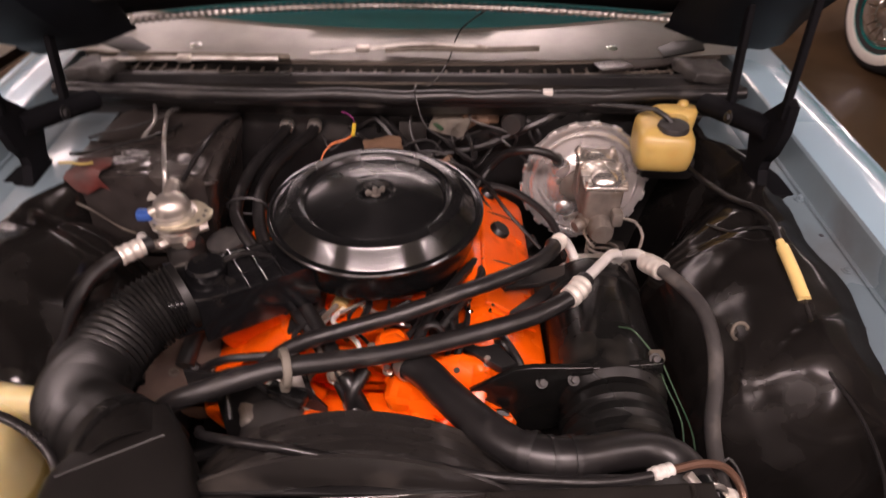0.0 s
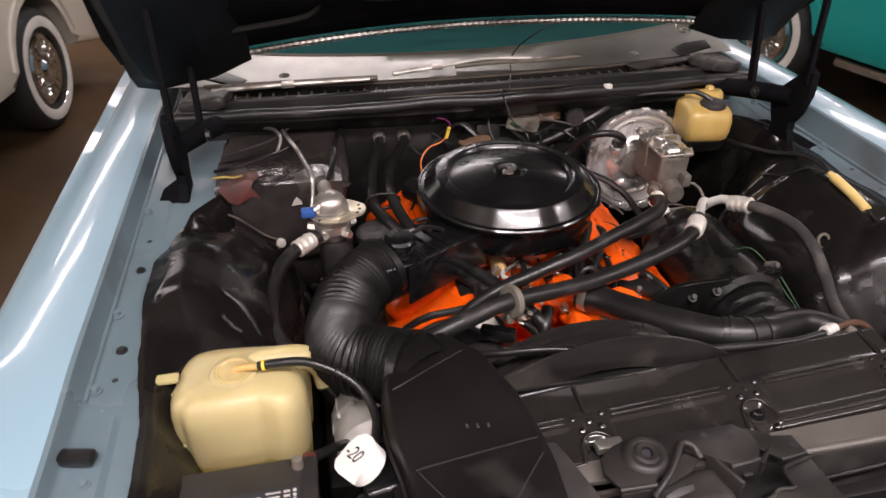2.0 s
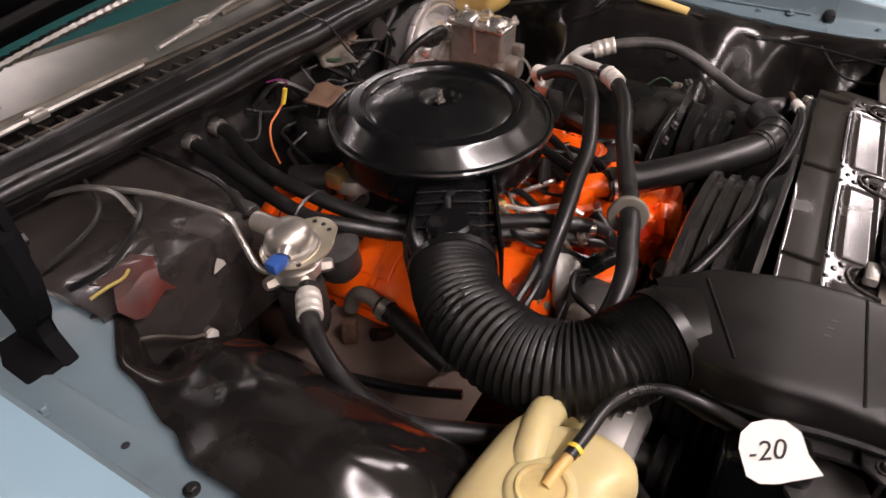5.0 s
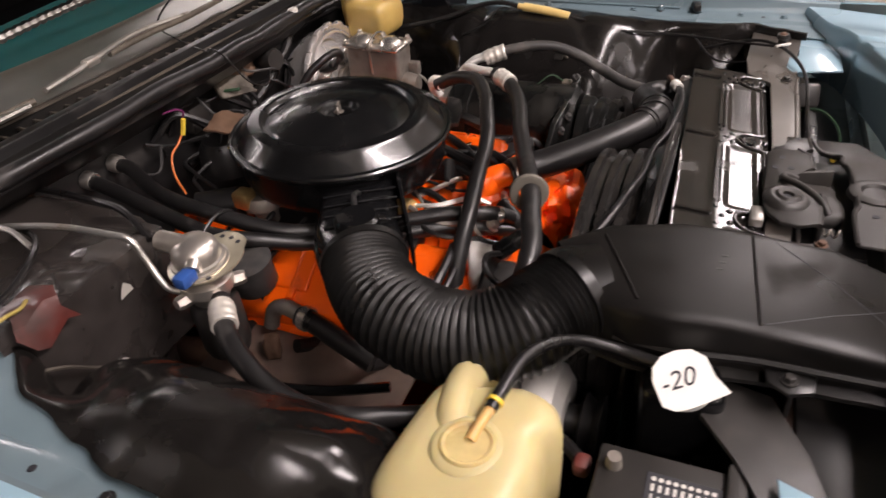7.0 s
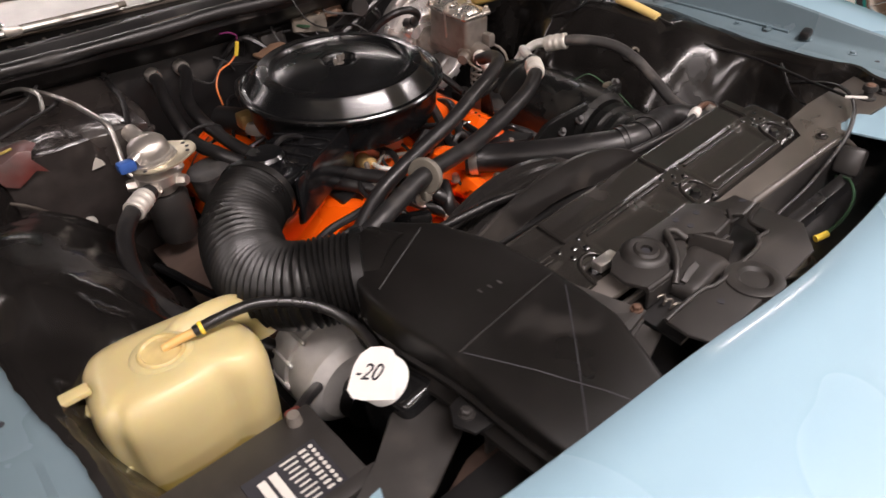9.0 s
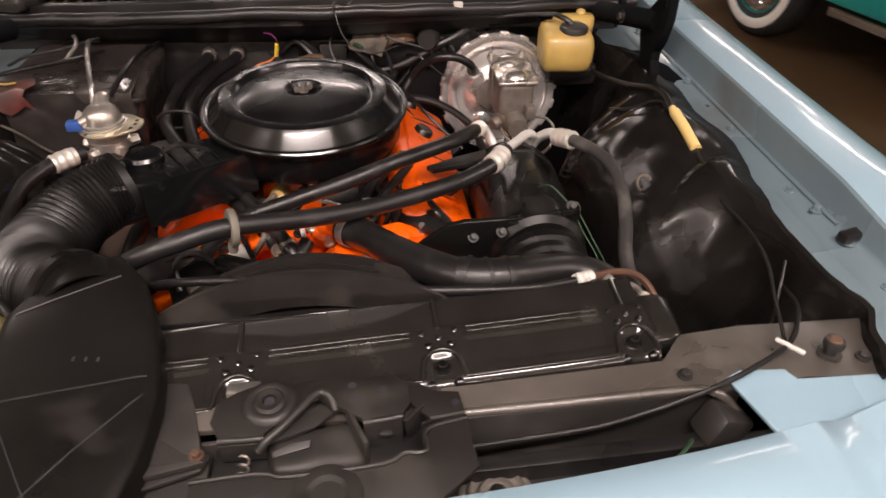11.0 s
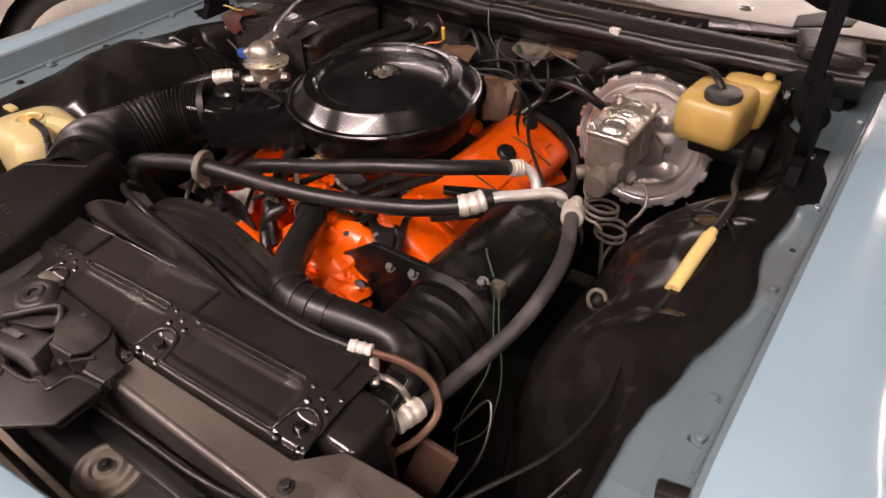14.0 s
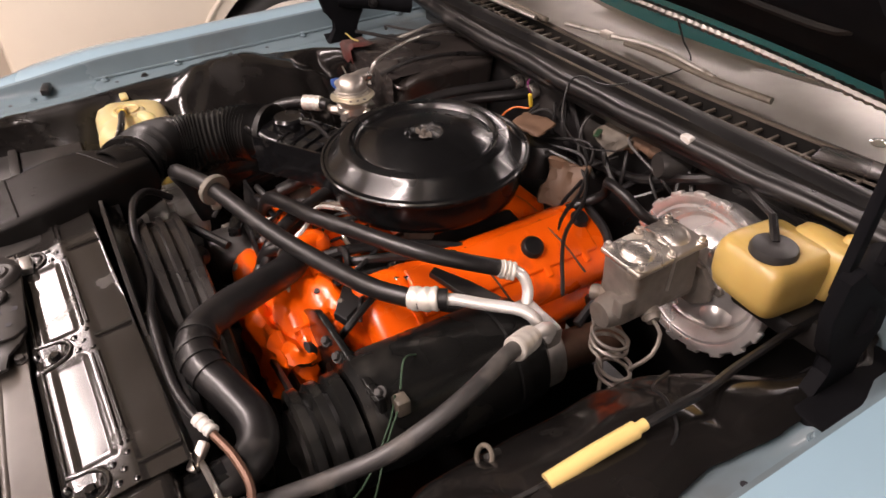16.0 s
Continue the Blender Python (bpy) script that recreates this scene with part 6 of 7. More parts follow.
    lid = part("cover", new_box((0.382, 1.155, 0.9605), (0.080, 0.135, 0.010), 0.004, pose(0, 0, 0, 3, 0, 0), 3), ZINC, mc, "bright domed reservoir cover")
    for dy in (-0.033, 0.033):
        part("cover_dome", new_lathe([(0, 0.014), (0.012, 0.0135), (0.022, 0.008), (0.027, 0)], pose(0.382, 1.155 + dy, 0.9635 + dy * 0.05, 3, 0, 0), 28), ZINC, lid)
    for dx in (-0.033, 0.033):
        for dy in (-0.058, 0.0, 0.058):
            part("cover_bolt", bolt((0.382 + dx, 1.155 + dy, 0.965 + dy * 0.05), (0, 0, 1), 0.005, 0.008), ZINC, lid)
    part("bail_wire", new_tube([(0.345, 1.155, 0.905), (0.343, 1.155, 0.962), (0.352, 1.155, 0.975), (0.382, 1.155, 0.982), (0.412, 1.155, 0.975), (0.421, 1.155, 0.962), (0.419, 1.155, 0.905)], 0.0025, 6), ZINC, mc)
    part("pushrod_lug", new_box((0.408, 1.085, 0.90), (0.02, 0.03, 0.03), 0.005), CAST_IRON, mc)
    # coiled brake lines
    def coil(c, r, turns, rise_by, start):
        return [(c[0] + r * math.cos(start + a), c[1] + 0.8 * r * math.sin(start + a), c[2] - rise_by * a) for a in [k * 0.5 for k in range(int(turns * 12.6))]]
    a = coil((0.392, 1.085, 0.835), 0.030, 2.6, 0.0022, 2.0)
    part("brake_line", new_tube([(0.352, 1.10, 0.872), (0.356, 1.085, 0.855), (0.37, 1.07, 0.842)] + a + [(0.41, 1.06, 0.78), (0.42, 1.05, 0.70)], 0.0032, 7, 2), CAST_IRON, t, "coiled steel brake line")
    a = coil((0.418, 1.075, 0.800), 0.027, 2.2, 0.0022, 0.5)
    part("brake_line", new_tube([(0.425, 1.13, 0.865), (0.455, 1.115, 0.868), (0.468, 1.09, 0.85), (0.455, 1.07, 0.825)] + a + [(0.42, 1.05, 0.74), (0.43, 1.04, 0.66)], 0.0032, 7, 2), CAST_IRON, t, "coiled steel brake line")
    v = m @ V(-0.066, 0.064, 0.045)
    solo("vacuum_hose", new_tube([tuple(v), (0.305, 1.205, 0.955), (0.275, 1.195, 0.975), (0.235, 1.20, 0.975), (0.205, 1.225, 0.95), (0.18, 1.24, 0.91), (0.14, 1.20, 0.875)], 0.0085, 10), RUBBER, "black rubber vacuum hose to the brake booster", "hose")


SILVER_SHELL = mat("zinc_shell", (0.82, 0.795, 0.775), 0.24, 0.75, 0.0, 0.12, 26, 0.06, (0.45, 0.40, 0.35), 0.2)
make_brakes()


def rounded(cx, cy, rx, ry, z, power=0.45, n=40, dent=None, turn=0.0):
    out = []
    for k in range(n):
        q = 2 * math.pi * k / n
        x = rx * math.copysign(abs(math.cos(q)) ** power, math.cos(q))
        y = ry * math.copysign(abs(math.sin(q)) ** power, math.sin(q))
        f = 1 - (dent(q) if dent else 0)
        c, s = math.cos(turn), math.sin(turn)
        out.append(V(cx + (x * c - y * s) * f, cy + (x * s + y * c) * f, z))
    return out


def capped(rows):
    bm = bmesh.new()
    loft(bm, rows, 0, True)
    n = len(rows[0])
    bm.verts.ensure_lookup_table()
    bm.faces.new([bm.verts[k] for k in range(n)][::-1])
    bm.faces.new([bm.verts[len(bm.verts) - n + k] for k in range(n)])
    return bm


def make_reservoir():
    t = thing("fluid_reservoir", (0.52, 1.24, 0.93), "amber translucent fluid reservoir with a black cap", "reservoir")
    rows = []
    for z, rx, ry, dy in ((0.934, 0.036, 0.034, 0.010), (0.937, 0.046, 0.044, 0.006), (0.946, 0.052, 0.050, 0.002), (0.965, 0.0545, 0.053, 0.0), (0.990, 0.055, 0.054, 0.0), (1.006, 0.0535, 0.053, 0.003), (1.016, 0.049, 0.049, 0.007), (1.020, 0.042, 0.042, 0.010), (1.022, 0.02, 0.02, 0.012)):
        rows.append(rounded(0.513, 1.224 + dy, rx, ry, z, 0.34, 48, None, -0.10))
    part("bottle", capped(rows), JAR_DEEP, t, "", 60)
    part("rear_flange", capped([rounded(0.545 + 0.008 * u, 1.286 + 0.004 * u, rx, ry, z, 0.4, 32) for z, rx, ry, u in ((0.945, 0.026, 0.020, 0), (0.950, 0.034, 0.026, 0), (0.985, 0.040, 0.027, 0), (1.012, 0.044, 0.024, 0), (1.022, 0.043, 0.018, 0.2), (1.026, 0.036, 0.012, 0.8))]), JAR_DEEP, t, "", 60)
    part("breather", capped([rounded(0.566, 1.300, r, r, z, 0.9, 20) for z, r in ((1.0, 0.016), (1.016, 0.0135), (1.026, 0.011), (1.032, 0.009), (1.034, 0.004))]), JAR_DEEP, t, "", 60)
    cap = part("cap", new_lathe([(0, 0.010), (0.008, 0.010), (0.024, 0.0085), (0.028, 0.007), (0.030, 0.002), (0.030, -0.004)], pose(0.522, 1.208, 1.022), 32), RUBBER_GREY, t, "round black rubber cap")
    part("spout", new_tube([(0.519, 1.211, 1.030), (0.508, 1.220, 1.038), (0.49, 1.238, 1.044)], 0.006, 8, 3), RUBBER, cap)
    part("bracket", new_box((0.53, 1.27, 0.920), (0.10, 0.12, 0.03), 0.008), BLACK_SATIN, t)
    solo("overflow_hose", new_tube([(0.494, 1.236, 1.045), (0.46, 1.255, 1.040), (0.41, 1.29, 1.028), (0.365, 1.315, 1.018), (0.33, 1.345, 1.012), (0.30, 1.376, 1.008)], 0.0048, 8), RUBBER, "thin black hose from reservoir cap to firewall", "hose")


make_reservoir()


# ---- washer jar, battery and boxes at the front corner ----
def make_washer_jar():
    t = thing("washer_jar", (-0.545, 0.595, 0.775), "yellowed plastic washer fluid jar with an amber cap", "washer jar")
    def dent(q):
        return 0.16 * math.exp(-((q - 0.16) / 0.15) ** 2) + 0.15 * math.exp(-((q - 4.90) / 0.16) ** 2) + 0.06 * math.exp(-((q - 3.95) / 0.2) ** 2)
    rows = []
    for z, rx, ry in ((0.772, 0.070, 0.055), (0.776, 0.086, 0.068), (0.79, 0.094, 0.076), (0.83, 0.097, 0.079), (0.875, 0.099, 0.080), (0.905, 0.099, 0.080), (0.922, 0.096, 0.077), (0.934, 0.088, 0.070), (0.941, 0.074, 0.058), (0.944, 0.05, 0.04)):
        rows.append([p + V(0, 0, -0.07 * (p.y - 0.59) * step(0.88, 0.94, z)) for p in rounded(-0.545, 0.596, rx * 0.95, ry * 0.92, z, 0.50, 72, dent, -0.12)])
    jar = part("jar", capped(rows), JAR_FILLED, t, "yellowed translucent jar, a quarter full", 70)
    part("filler_lobe", new_tube([(-0.530, 0.616, 0.928), (-0.512, 0.621, 0.932), (-0.475, 0.628, 0.927), (-0.446, 0.629, 0.917), (-0.431, 0.622, 0.902), (-0.425, 0.610, 0.880)], 0.0185, 20, 5), JAR, jar)
    cap = part("cap", new_lathe([(0, 0.003), (0.010, 0.0025), (0.0175, 0.0008), (0.0205, 0.001), (0.022, 0.0028), (0.0242, 0.0030), (0.0258, 0.001), (0.027, -0.004), (0.027, -0.010)], pose(-0.552, 0.592, 0.947), 36), CLEAR_CAP, t, "round amber plastic cap")
    part("collar", new_lathe([(0.026, 0.0), (0.031, -0.0005), (0.0345, -0.003), (0.037, -0.008)], pose(-0.552, 0.592, 0.947), 36), JAR, cap)
    part("spout", new_tube([(-0.550, 0.590, 0.950), (-0.532, 0.586, 0.955), (-0.511, 0.581, 0.958)], 0.0052, 10, 3), CAP_TAN, cap)
    for y, z in ((0.600, 0.927), (0.556, 0.845)):
        for x, dz, sx, sz in ((-0.645, -0.014, 0.036, 0.007), (-0.645, 0.014, 0.036, 0.007), (-0.660, 0.0, 0.007, 0.035)):
            part("tab", new_box((x, y, z + dz), (sx, 0.016, sz), 0.002), JAR, jar, "square plastic mounting loop")
    h = thing("washer_hose", (-0.42, 0.56, 0.91), "thin black washer hose between jar and pump", "hose")
    part("hose_body", new_tube([(-0.516, 0.582, 0.958), (-0.492, 0.577, 0.963), (-0.450, 0.570, 0.964), (-0.408, 0.552, 0.952), (-0.378, 0.527, 0.935), (-0.366, 0.492, 0.922), (-0.370, 0.460, 0.920), (-0.378, 0.438, 0.922)], 0.0066, 10), RUBBER, h)
    part("clip", new_lathe([(0.0062, -0.002), (0.0080, -0.002), (0.0080, 0.002), (0.0062, 0.002)], axis((-0.508, 0.580, 0.960), (1, -0.2, 0.15)), 16), YELLOW, h, "yellow wire clip")


make_washer_jar()


def text_mesh(words, size, m):
    cu = bpy.data.curves.new("lettering", "FONT")
    cu.body, cu.size, cu.extrude, cu.align_x, cu.align_y = words, size, 0.0003, "CENTER", "CENTER"
    ob = bpy.data.objects.new("lettering", cu)
    scene.collection.objects.link(ob)
    dg = bpy.context.evaluated_depsgraph_get()
    me = bpy.data.meshes.new_from_object(ob.evaluated_get(dg))
    bm = bmesh.new()
    bm.from_mesh(me)
    bpy.data.objects.remove(ob)
    for v in bm.verts:
        v.co.x += 0.22 * v.co.y + 0.0006 * math.sin(v.co.y * 300)
    bmesh.ops.transform(bm, matrix=m, verts=bm.verts)
    return bm


def make_pump_box():
    t = thing("cruise_canister", (-0.355, 0.42, 0.79), "glossy black canister box with a white handwritten label", "canister")
    part("box", new_box((-0.345, 0.425, 0.852), (0.10, 0.085, 0.115), 0.012, pose(0, 0, 0, 0, -4, 6), 3), BLACK_GLOSS, t)
    m = axis((-0.392, 0.421, 0.921), (-0.55, 0.10, 0.83), 0)
    bm = bmesh.new()
    lathe(bm, [(0, 0.012), (0.025, 0.012), (0.028, 0.008), (0.028, -0.012), (0, -0.012)], m, 30)
    cap = part("cap", bm, WHITE_LABEL, t, "round white plastic cap")
    # label: lettering reads upright from the car's side
    up = m.to_3x3() @ V(0, 0, 1)
    right = V(0.55, -0.83, 0.0)
    right = (right - up * right.dot(up)).normalized()
    top = up.cross(right)
    face = Matrix(((right.x, top.x, up.x, 0), (right.y, top.y, up.y, 0), (right.z, top.z, up.z, 0), (0, 0, 0, 1)))
    c = V(-0.392, 0.421, 0.921) + up * 0.0125
    part("label", new_prism([(-0.028, -0.020), (-0.029, 0.006), (-0.024, 0.020), (-0.012, 0.0285), (0.004, 0.0295), (0.018, 0.026), (0.0285, 0.014), (0.0295, -0.006), (0.037, -0.026), (0.024, -0.0275), (0.010, -0.0285), (-0.004, -0.0295), (-0.018, -0.028)], 0, 0.0008, Matrix.Translation(c) @ face), WHITE_LABEL, cap, "torn white paper label")
    part("lettering", text_mesh("-20", 0.026, Matrix.Translation(c + up * 0.0012 - right * 0.004) @ face), INK, cap)
    part("nipple", new_tube([(-0.380, 0.437, 0.921), (-0.374, 0.447, 0.921)], 0.005, 8, 2), BRASS, t)
    part("bracket", new_box((-0.30, 0.465, 0.86), (0.02, 0.02, 0.13), 0.004), BLACK_DUSTY, t)


make_pump_box()


def make_battery():
    t = thing("battery", (-0.57, 0.41, 0.66), "dark grey car battery with a printed label", "battery")
    part("case", new_box((-0.57, 0.408, 0.765), (0.235, 0.155, 0.20), 0.008), BLACK_SATIN, t)
    top = part("cover", new_box((-0.57, 0.408, 0.866), (0.24, 0.16, 0.012), 0.004), BLACK_DUSTY, t)
    lab = part("label", new_box((-0.515, 0.405, 0.8728), (0.085, 0.070, 0.001), 0.0003, None, 1), INK, top, "printed label of unreadable lines")
    for r in range(9):
        y = 0.433 - 0.0068 * r
        part("print_mark", new_lathe([(0, 0.0006), (0.0024, 0.0006), (0.0024, 0)], pose(-0.480, y, 0.8733), 10), WHITE_PRINT, lab)
        part("print_bar", new_box((-0.490, y, 0.8736), (0.008, 0.003, 0.0006), 0, None), WHITE_PRINT, lab)
        part("print_bar", new_box((-0.507, y, 0.8736), (0.019 - 0.003 * (r % 3), 0.002, 0.0006), 0, None), WHITE_PRINT, lab)
    for k in range(2):
        part("print_block", new_box((-0.527 - 0.013 * k, 0.405 + 0.003 * k, 0.8736), (0.009, 0.05 - 0.008 * k, 0.0006), 0, None), WHITE_PRINT, lab)
    for x in (-0.665, -0.475):
        part("terminal", new_lathe([(0, 0.014), (0.007, 0.014), (0.0085, 0.0), (0.012, 0.0)], pose(x, 0.472, 0.871), 16), CAST_IRON, top)
    part("terminal_cover", new_box((-0.462, 0.505, 0.84), (0.022, 0.018, 0.020), 0.006), RED_RAG, t, "small red terminal cover")
    part("cable", new_tube([(-0.455, 0.51, 0.84), (-0.42, 0.54, 0.82), (-0.37, 0.59, 0.77), (-0.36, 0.63, 0.68)], 0.0075, 9), RUBBER, t)
    part("tray", new_box((-0.57, 0.41, 0.655), (0.27, 0.19, 0.02), 0.004), BLACK_SATIN, t)
    part("hold_down", new_box((-0.57, 0.322, 0.72), (0.25, 0.008, 0.10), 0.002), BLACK_DUSTY, t)
    part("strap", new_box((-0.57, 0.36, 0.878), (0.25, 0.018, 0.008), 0.003), BLACK_DUSTY, t)


make_battery()


def make_alternator():
    t = thing("alternator", (-0.29, 0.63, 0.68), "dull aluminium ribbed alternator below the intake hose", "alternator")
    m = axis((-0.358, 0.545, 0.782), (0.0, 1, 0))
    part("case", new_lathe([(0, 0.0), (0.05, 0.0), (0.065, 0.012), (0.068, 0.03), (0.068, 0.05), (0.063, 0.052), (0.063, 0.062), (0.068, 0.064), (0.068, 0.09), (0.062, 0.11), (0.04, 0.12), (0, 0.12)], m, 40), BRIGHT_CASTING, t)
    for k in range(12):
        a = 2 * math.pi * k / 12
        part("fin", new_box(m @ V(0.067 * math.cos(a), 0.067 * math.sin(a), 0.075), (0.006, 0.006, 0.045), 0.0015, m.to_3x3().to_4x4() @ pose(0, 0, 0, 0, 0, math.degrees(a)), 1), BRIGHT_CASTING, t)
    part("pulley", new_lathe([(0, -0.045), (0.02, -0.045), (0.038, -0.042), (0.028, -0.032), (0.038, -0.02), (0.02, -0.016), (0.02, 0.0)], m, 32), BLACK_SATIN, t)
    part("bracket", new_tube([(-0.30, 0.60, 0.82), (-0.20, 0.62, 0.845), (-0.13, 0.66, 0.835)], 0.008, 8), BLACK_SATIN, t)
    part("terminal_block", new_box((-0.35, 0.672, 0.82), (0.04, 0.02, 0.03), 0.004), BLACK_SATIN, t)
    p = thing("steering_pump", (-0.16, 0.62, 0.74), "dull cast pump body beside the fan shroud", "pump")
    part("pump_body", new_lathe([(0, 0), (0.045, 0.0), (0.052, 0.01), (0.052, 0.07), (0.04, 0.085), (0, 0.085)], axis((-0.165, 0.63, 0.79), (0, 1, 0)), 32), BLACK_DUSTY, p)
    part("pump_lug", casting(new_box((-0.190, 0.700, 0.815), (0.06, 0.055, 0.03), 0.008, pose(0, 0, 0, 0, 20, 30)), 0.006, 40), CAST_IRON, p)
    part("front_plate", new_prism([(-0.25, 0.71), (-0.10, 0.70), (-0.09, 0.82), (-0.115, 0.862), (-0.20, 0.872), (-0.25, 0.84)], -0.705, -0.699, Matrix(((1, 0, 0, 0), (0, 0, -1, 0), (0, 1, 0, 0), (0, 0, 0, 1))), 0.002), BLACK_SATIN, p, "black steel mounting plate")
    part("pale_stud", new_lathe([(0, 0.003), (0.011, 0.003), (0.013, 0.0)], axis((-0.125, 0.698, 0.81), (0, -1, 0.1)), 16), CAST_IRON, p)
    part("connector", new_box((-0.14, 0.685, 0.868), (0.06, 0.022, 0.02), 0.004, pose(0, 0, 0, 0, 0, -25)), BLACK_GLOSS, p)
    part("filler_cap", new_lathe([(0, 0.018), (0.018, 0.018), (0.022, 0.012), (0.022, 0)], pose(-0.10, 0.60, 0.845), 22), RUBBER, p)
    part("wire", new_tube([(-0.165, 0.69, 0.868), (-0.20, 0.70, 0.885), (-0.225, 0.69, 0.875), (-0.22, 0.66, 0.845)], 0.0045, 8), RUBBER, p)


make_alternator()


# ---- heater housing and its valve ----
def make_heater():
    t = thing("heater_housing", (-0.49, 1.24, 0.62), "dusty dark heater and evaporator housing on the firewall", "heater box")
    rows, spans = [], []
    for z, x0, x1, y0 in ((0.64, -0.60, -0.40, 1.16), (0.70, -0.63, -0.385, 1.14), (0.80, -0.635, -0.365, 1.128), (0.90, -0.630, -0.350, 1.122), (0.945, -0.622, -0.340, 1.128), (0.958, -0.612, -0.338, 1.148), (0.966, -0.60, -0.345, 1.19), (0.970, -0.585, -0.35, 1.24), (0.971, -0.56, -0.37, 1.30)):
        cx, cy, rx, ry = (x0 + x1) / 2, (y0 + 1.375) / 2, (x1 - x0) / 2, (1.375 - y0) / 2
        spans.append((cx, cy, rx, ry, z))
    for (a, b) in zip(spans[:-1], spans[1:]):
        n = max(2, int((b[4] - a[4]) / 0.010))
        for k in range(n):
            f = k / n
            ring = rounded(*[a[q] + (b[q] - a[q]) * f for q in range(5)], 0.2, 96)
            for p in ring:
                w = 0.007 * (abs(noise.noise(p * 16)) - 0.2) + 0.0025 * noise.noise(p * 45)
                d = V(p.x - a[0], min(0.0, p.y - a[1]), 0.05)
                p += d.normalized() * w * (1 if p.y < 1.36 else 0)
            rows.append(ring)
    rows.append(rounded(*spans[-1], 0.2, 96))
    rows.append(rounded(spans[-1][0], spans[-1][1], spans[-1][2] * 0.5, spans[-1][3] * 0.5, spans[-1][4] + 0.001, 0.3, 96))
    body = part("housing", capped(rows), HOUSING, t, "", 50)
    part("flange", new_tube([(-0.628, 1.145, 0.80), (-0.628, 1.128, 0.90), (-0.615, 1.135, 0.95), (-0.58, 1.118, 0.948), (-0.47, 1.117, 0.948), (-0.36, 1.12, 0.945), (-0.343, 1.14, 0.94)], 0.005, 8), HOUSING, body)
    sheet = []
    for a in range(37):
        v = a / 36
        y, z = (1.24 - 0.13 * v / 0.5, 0.982 - 0.006 * v) if v < 0.5 else (1.108 - 0.006 * (v - 0.5), 0.978 - 0.17 * (v - 0.5) / 0.5)
        row = []
        for b in range(43):
            u = b / 42
            p = V(-0.612 + 0.255 * u, y, z - 0.012)
            tuck = min(1.0, u * 8, (1 - u) * 8, v * 6, (1 - v) * 6)
            w = (0.010 * abs(noise.noise(p * 13)) + 0.005 * abs(noise.noise(p * 31)) + 0.004) * tuck - 0.005
            row.append(p + V(0, -0.7, 0.7).normalized() * w)
        sheet.append(row)
    part("plastic_sheet", loft(bmesh.new(), sheet), WRAP_CLEAR, body, "crumpled dark plastic sheet", 40)
    drape = [[V(-0.592 + 0.062 * u + 0.010 * math.sin(v * 7), y - 0.003 * math.sin(u * 5 + v * 3), z - 0.010 * math.sin(u * 6) * v) for u in (0, 0.25, 0.5, 0.75, 1)]
             for v, y, z in ((0, 1.150, 0.983), (0.3, 1.120, 0.984), (0.5, 1.103, 0.982), (0.6, 1.097, 0.972), (1.0, 1.0955, 0.945))]
    part("label_patch", loft(bmesh.new(), drape, 0.001), RED_RAG, body, "torn dark red plastic patch")
    part("yellow_wire", new_tube([(-0.612, 1.118, 0.990), (-0.590, 1.114, 0.993), (-0.570, 1.116, 0.989), (-0.555, 1.125, 0.987)], 0.0022, 6), YELLOW_DUSTY, body)
    part("ground_wire", new_tube([(-0.60, 1.092, 0.925), (-0.57, 1.092, 0.905), (-0.53, 1.094, 0.865), (-0.505, 1.10, 0.845)], 0.0025, 6), WRAP, body)
    part("ground_stud", new_lathe([(0.004, 0.0), (0.010, 0.0), (0.010, 0.006), (0.006, 0.008), (0, 0.008)], axis((-0.497, 1.103, 0.835), (0, -1, 0.1)), 16), WHITE_PRINT, body)
    part("dust_patch", new_prism([(-0.010, -0.008), (0.012, -0.006), (0.010, 0.002), (0.002, 0.011), (-0.004, 0.004)], 0, 0.001, Matrix.Translation((-0.455, 1.099, 0.930)) @ pose(0, 0, 0, 90, 0, 0)), CRIMP, body)
    for pts, r, m in (([(-0.61, 1.16, 0.985), (-0.57, 1.13, 1.004), (-0.52, 1.15, 1.008), (-0.47, 1.20, 1.0), (-0.44, 1.28, 0.985)], 0.004, RUBBER), ([(-0.60, 1.22, 0.985), (-0.55, 1.20, 1.01), (-0.50, 1.24, 1.006), (-0.46, 1.33, 0.995)], 0.003, RUBBER_GREY),
                      ([(-0.39, 1.10, 0.965), (-0.37, 1.16, 0.99), (-0.36, 1.25, 0.99), (-0.34, 1.36, 0.975)], 0.005, RUBBER), ([(-0.52, 1.36, 0.99), (-0.49, 1.29, 1.012), (-0.475, 1.24, 1.012), (-0.485, 1.19, 1.0)], 0.0038, ALUMINIUM)):
        part("lead", new_tube(pts, r, 7), m, body)
    for x, z in ((-0.60, 0.84), (-0.38, 0.80), (-0.44, 0.70)):
        part("bolt", bolt((x, 1.12, z), (0, -1, 0), 0.006, 0.006), BLACK_DUSTY, body)
    # pressure valve
    v = thing("pressure_valve", (-0.385, 1.03, 0.84), "bright plated dome valve on a dark drier can", "valve")
    part("flange", new_prism([(0.006 + 0.052 * math.cos(a) * (1.16 if math.cos(a) > 0.9 else 1), 0.048 * math.sin(a)) for a in [k * math.pi / 14 for k in range(28)]], 0, 0.004, pose(-0.385, 1.026, 0.938, 0, -4, -10), 0.001), FLANGE, v, "yellow-zinc plated flange")
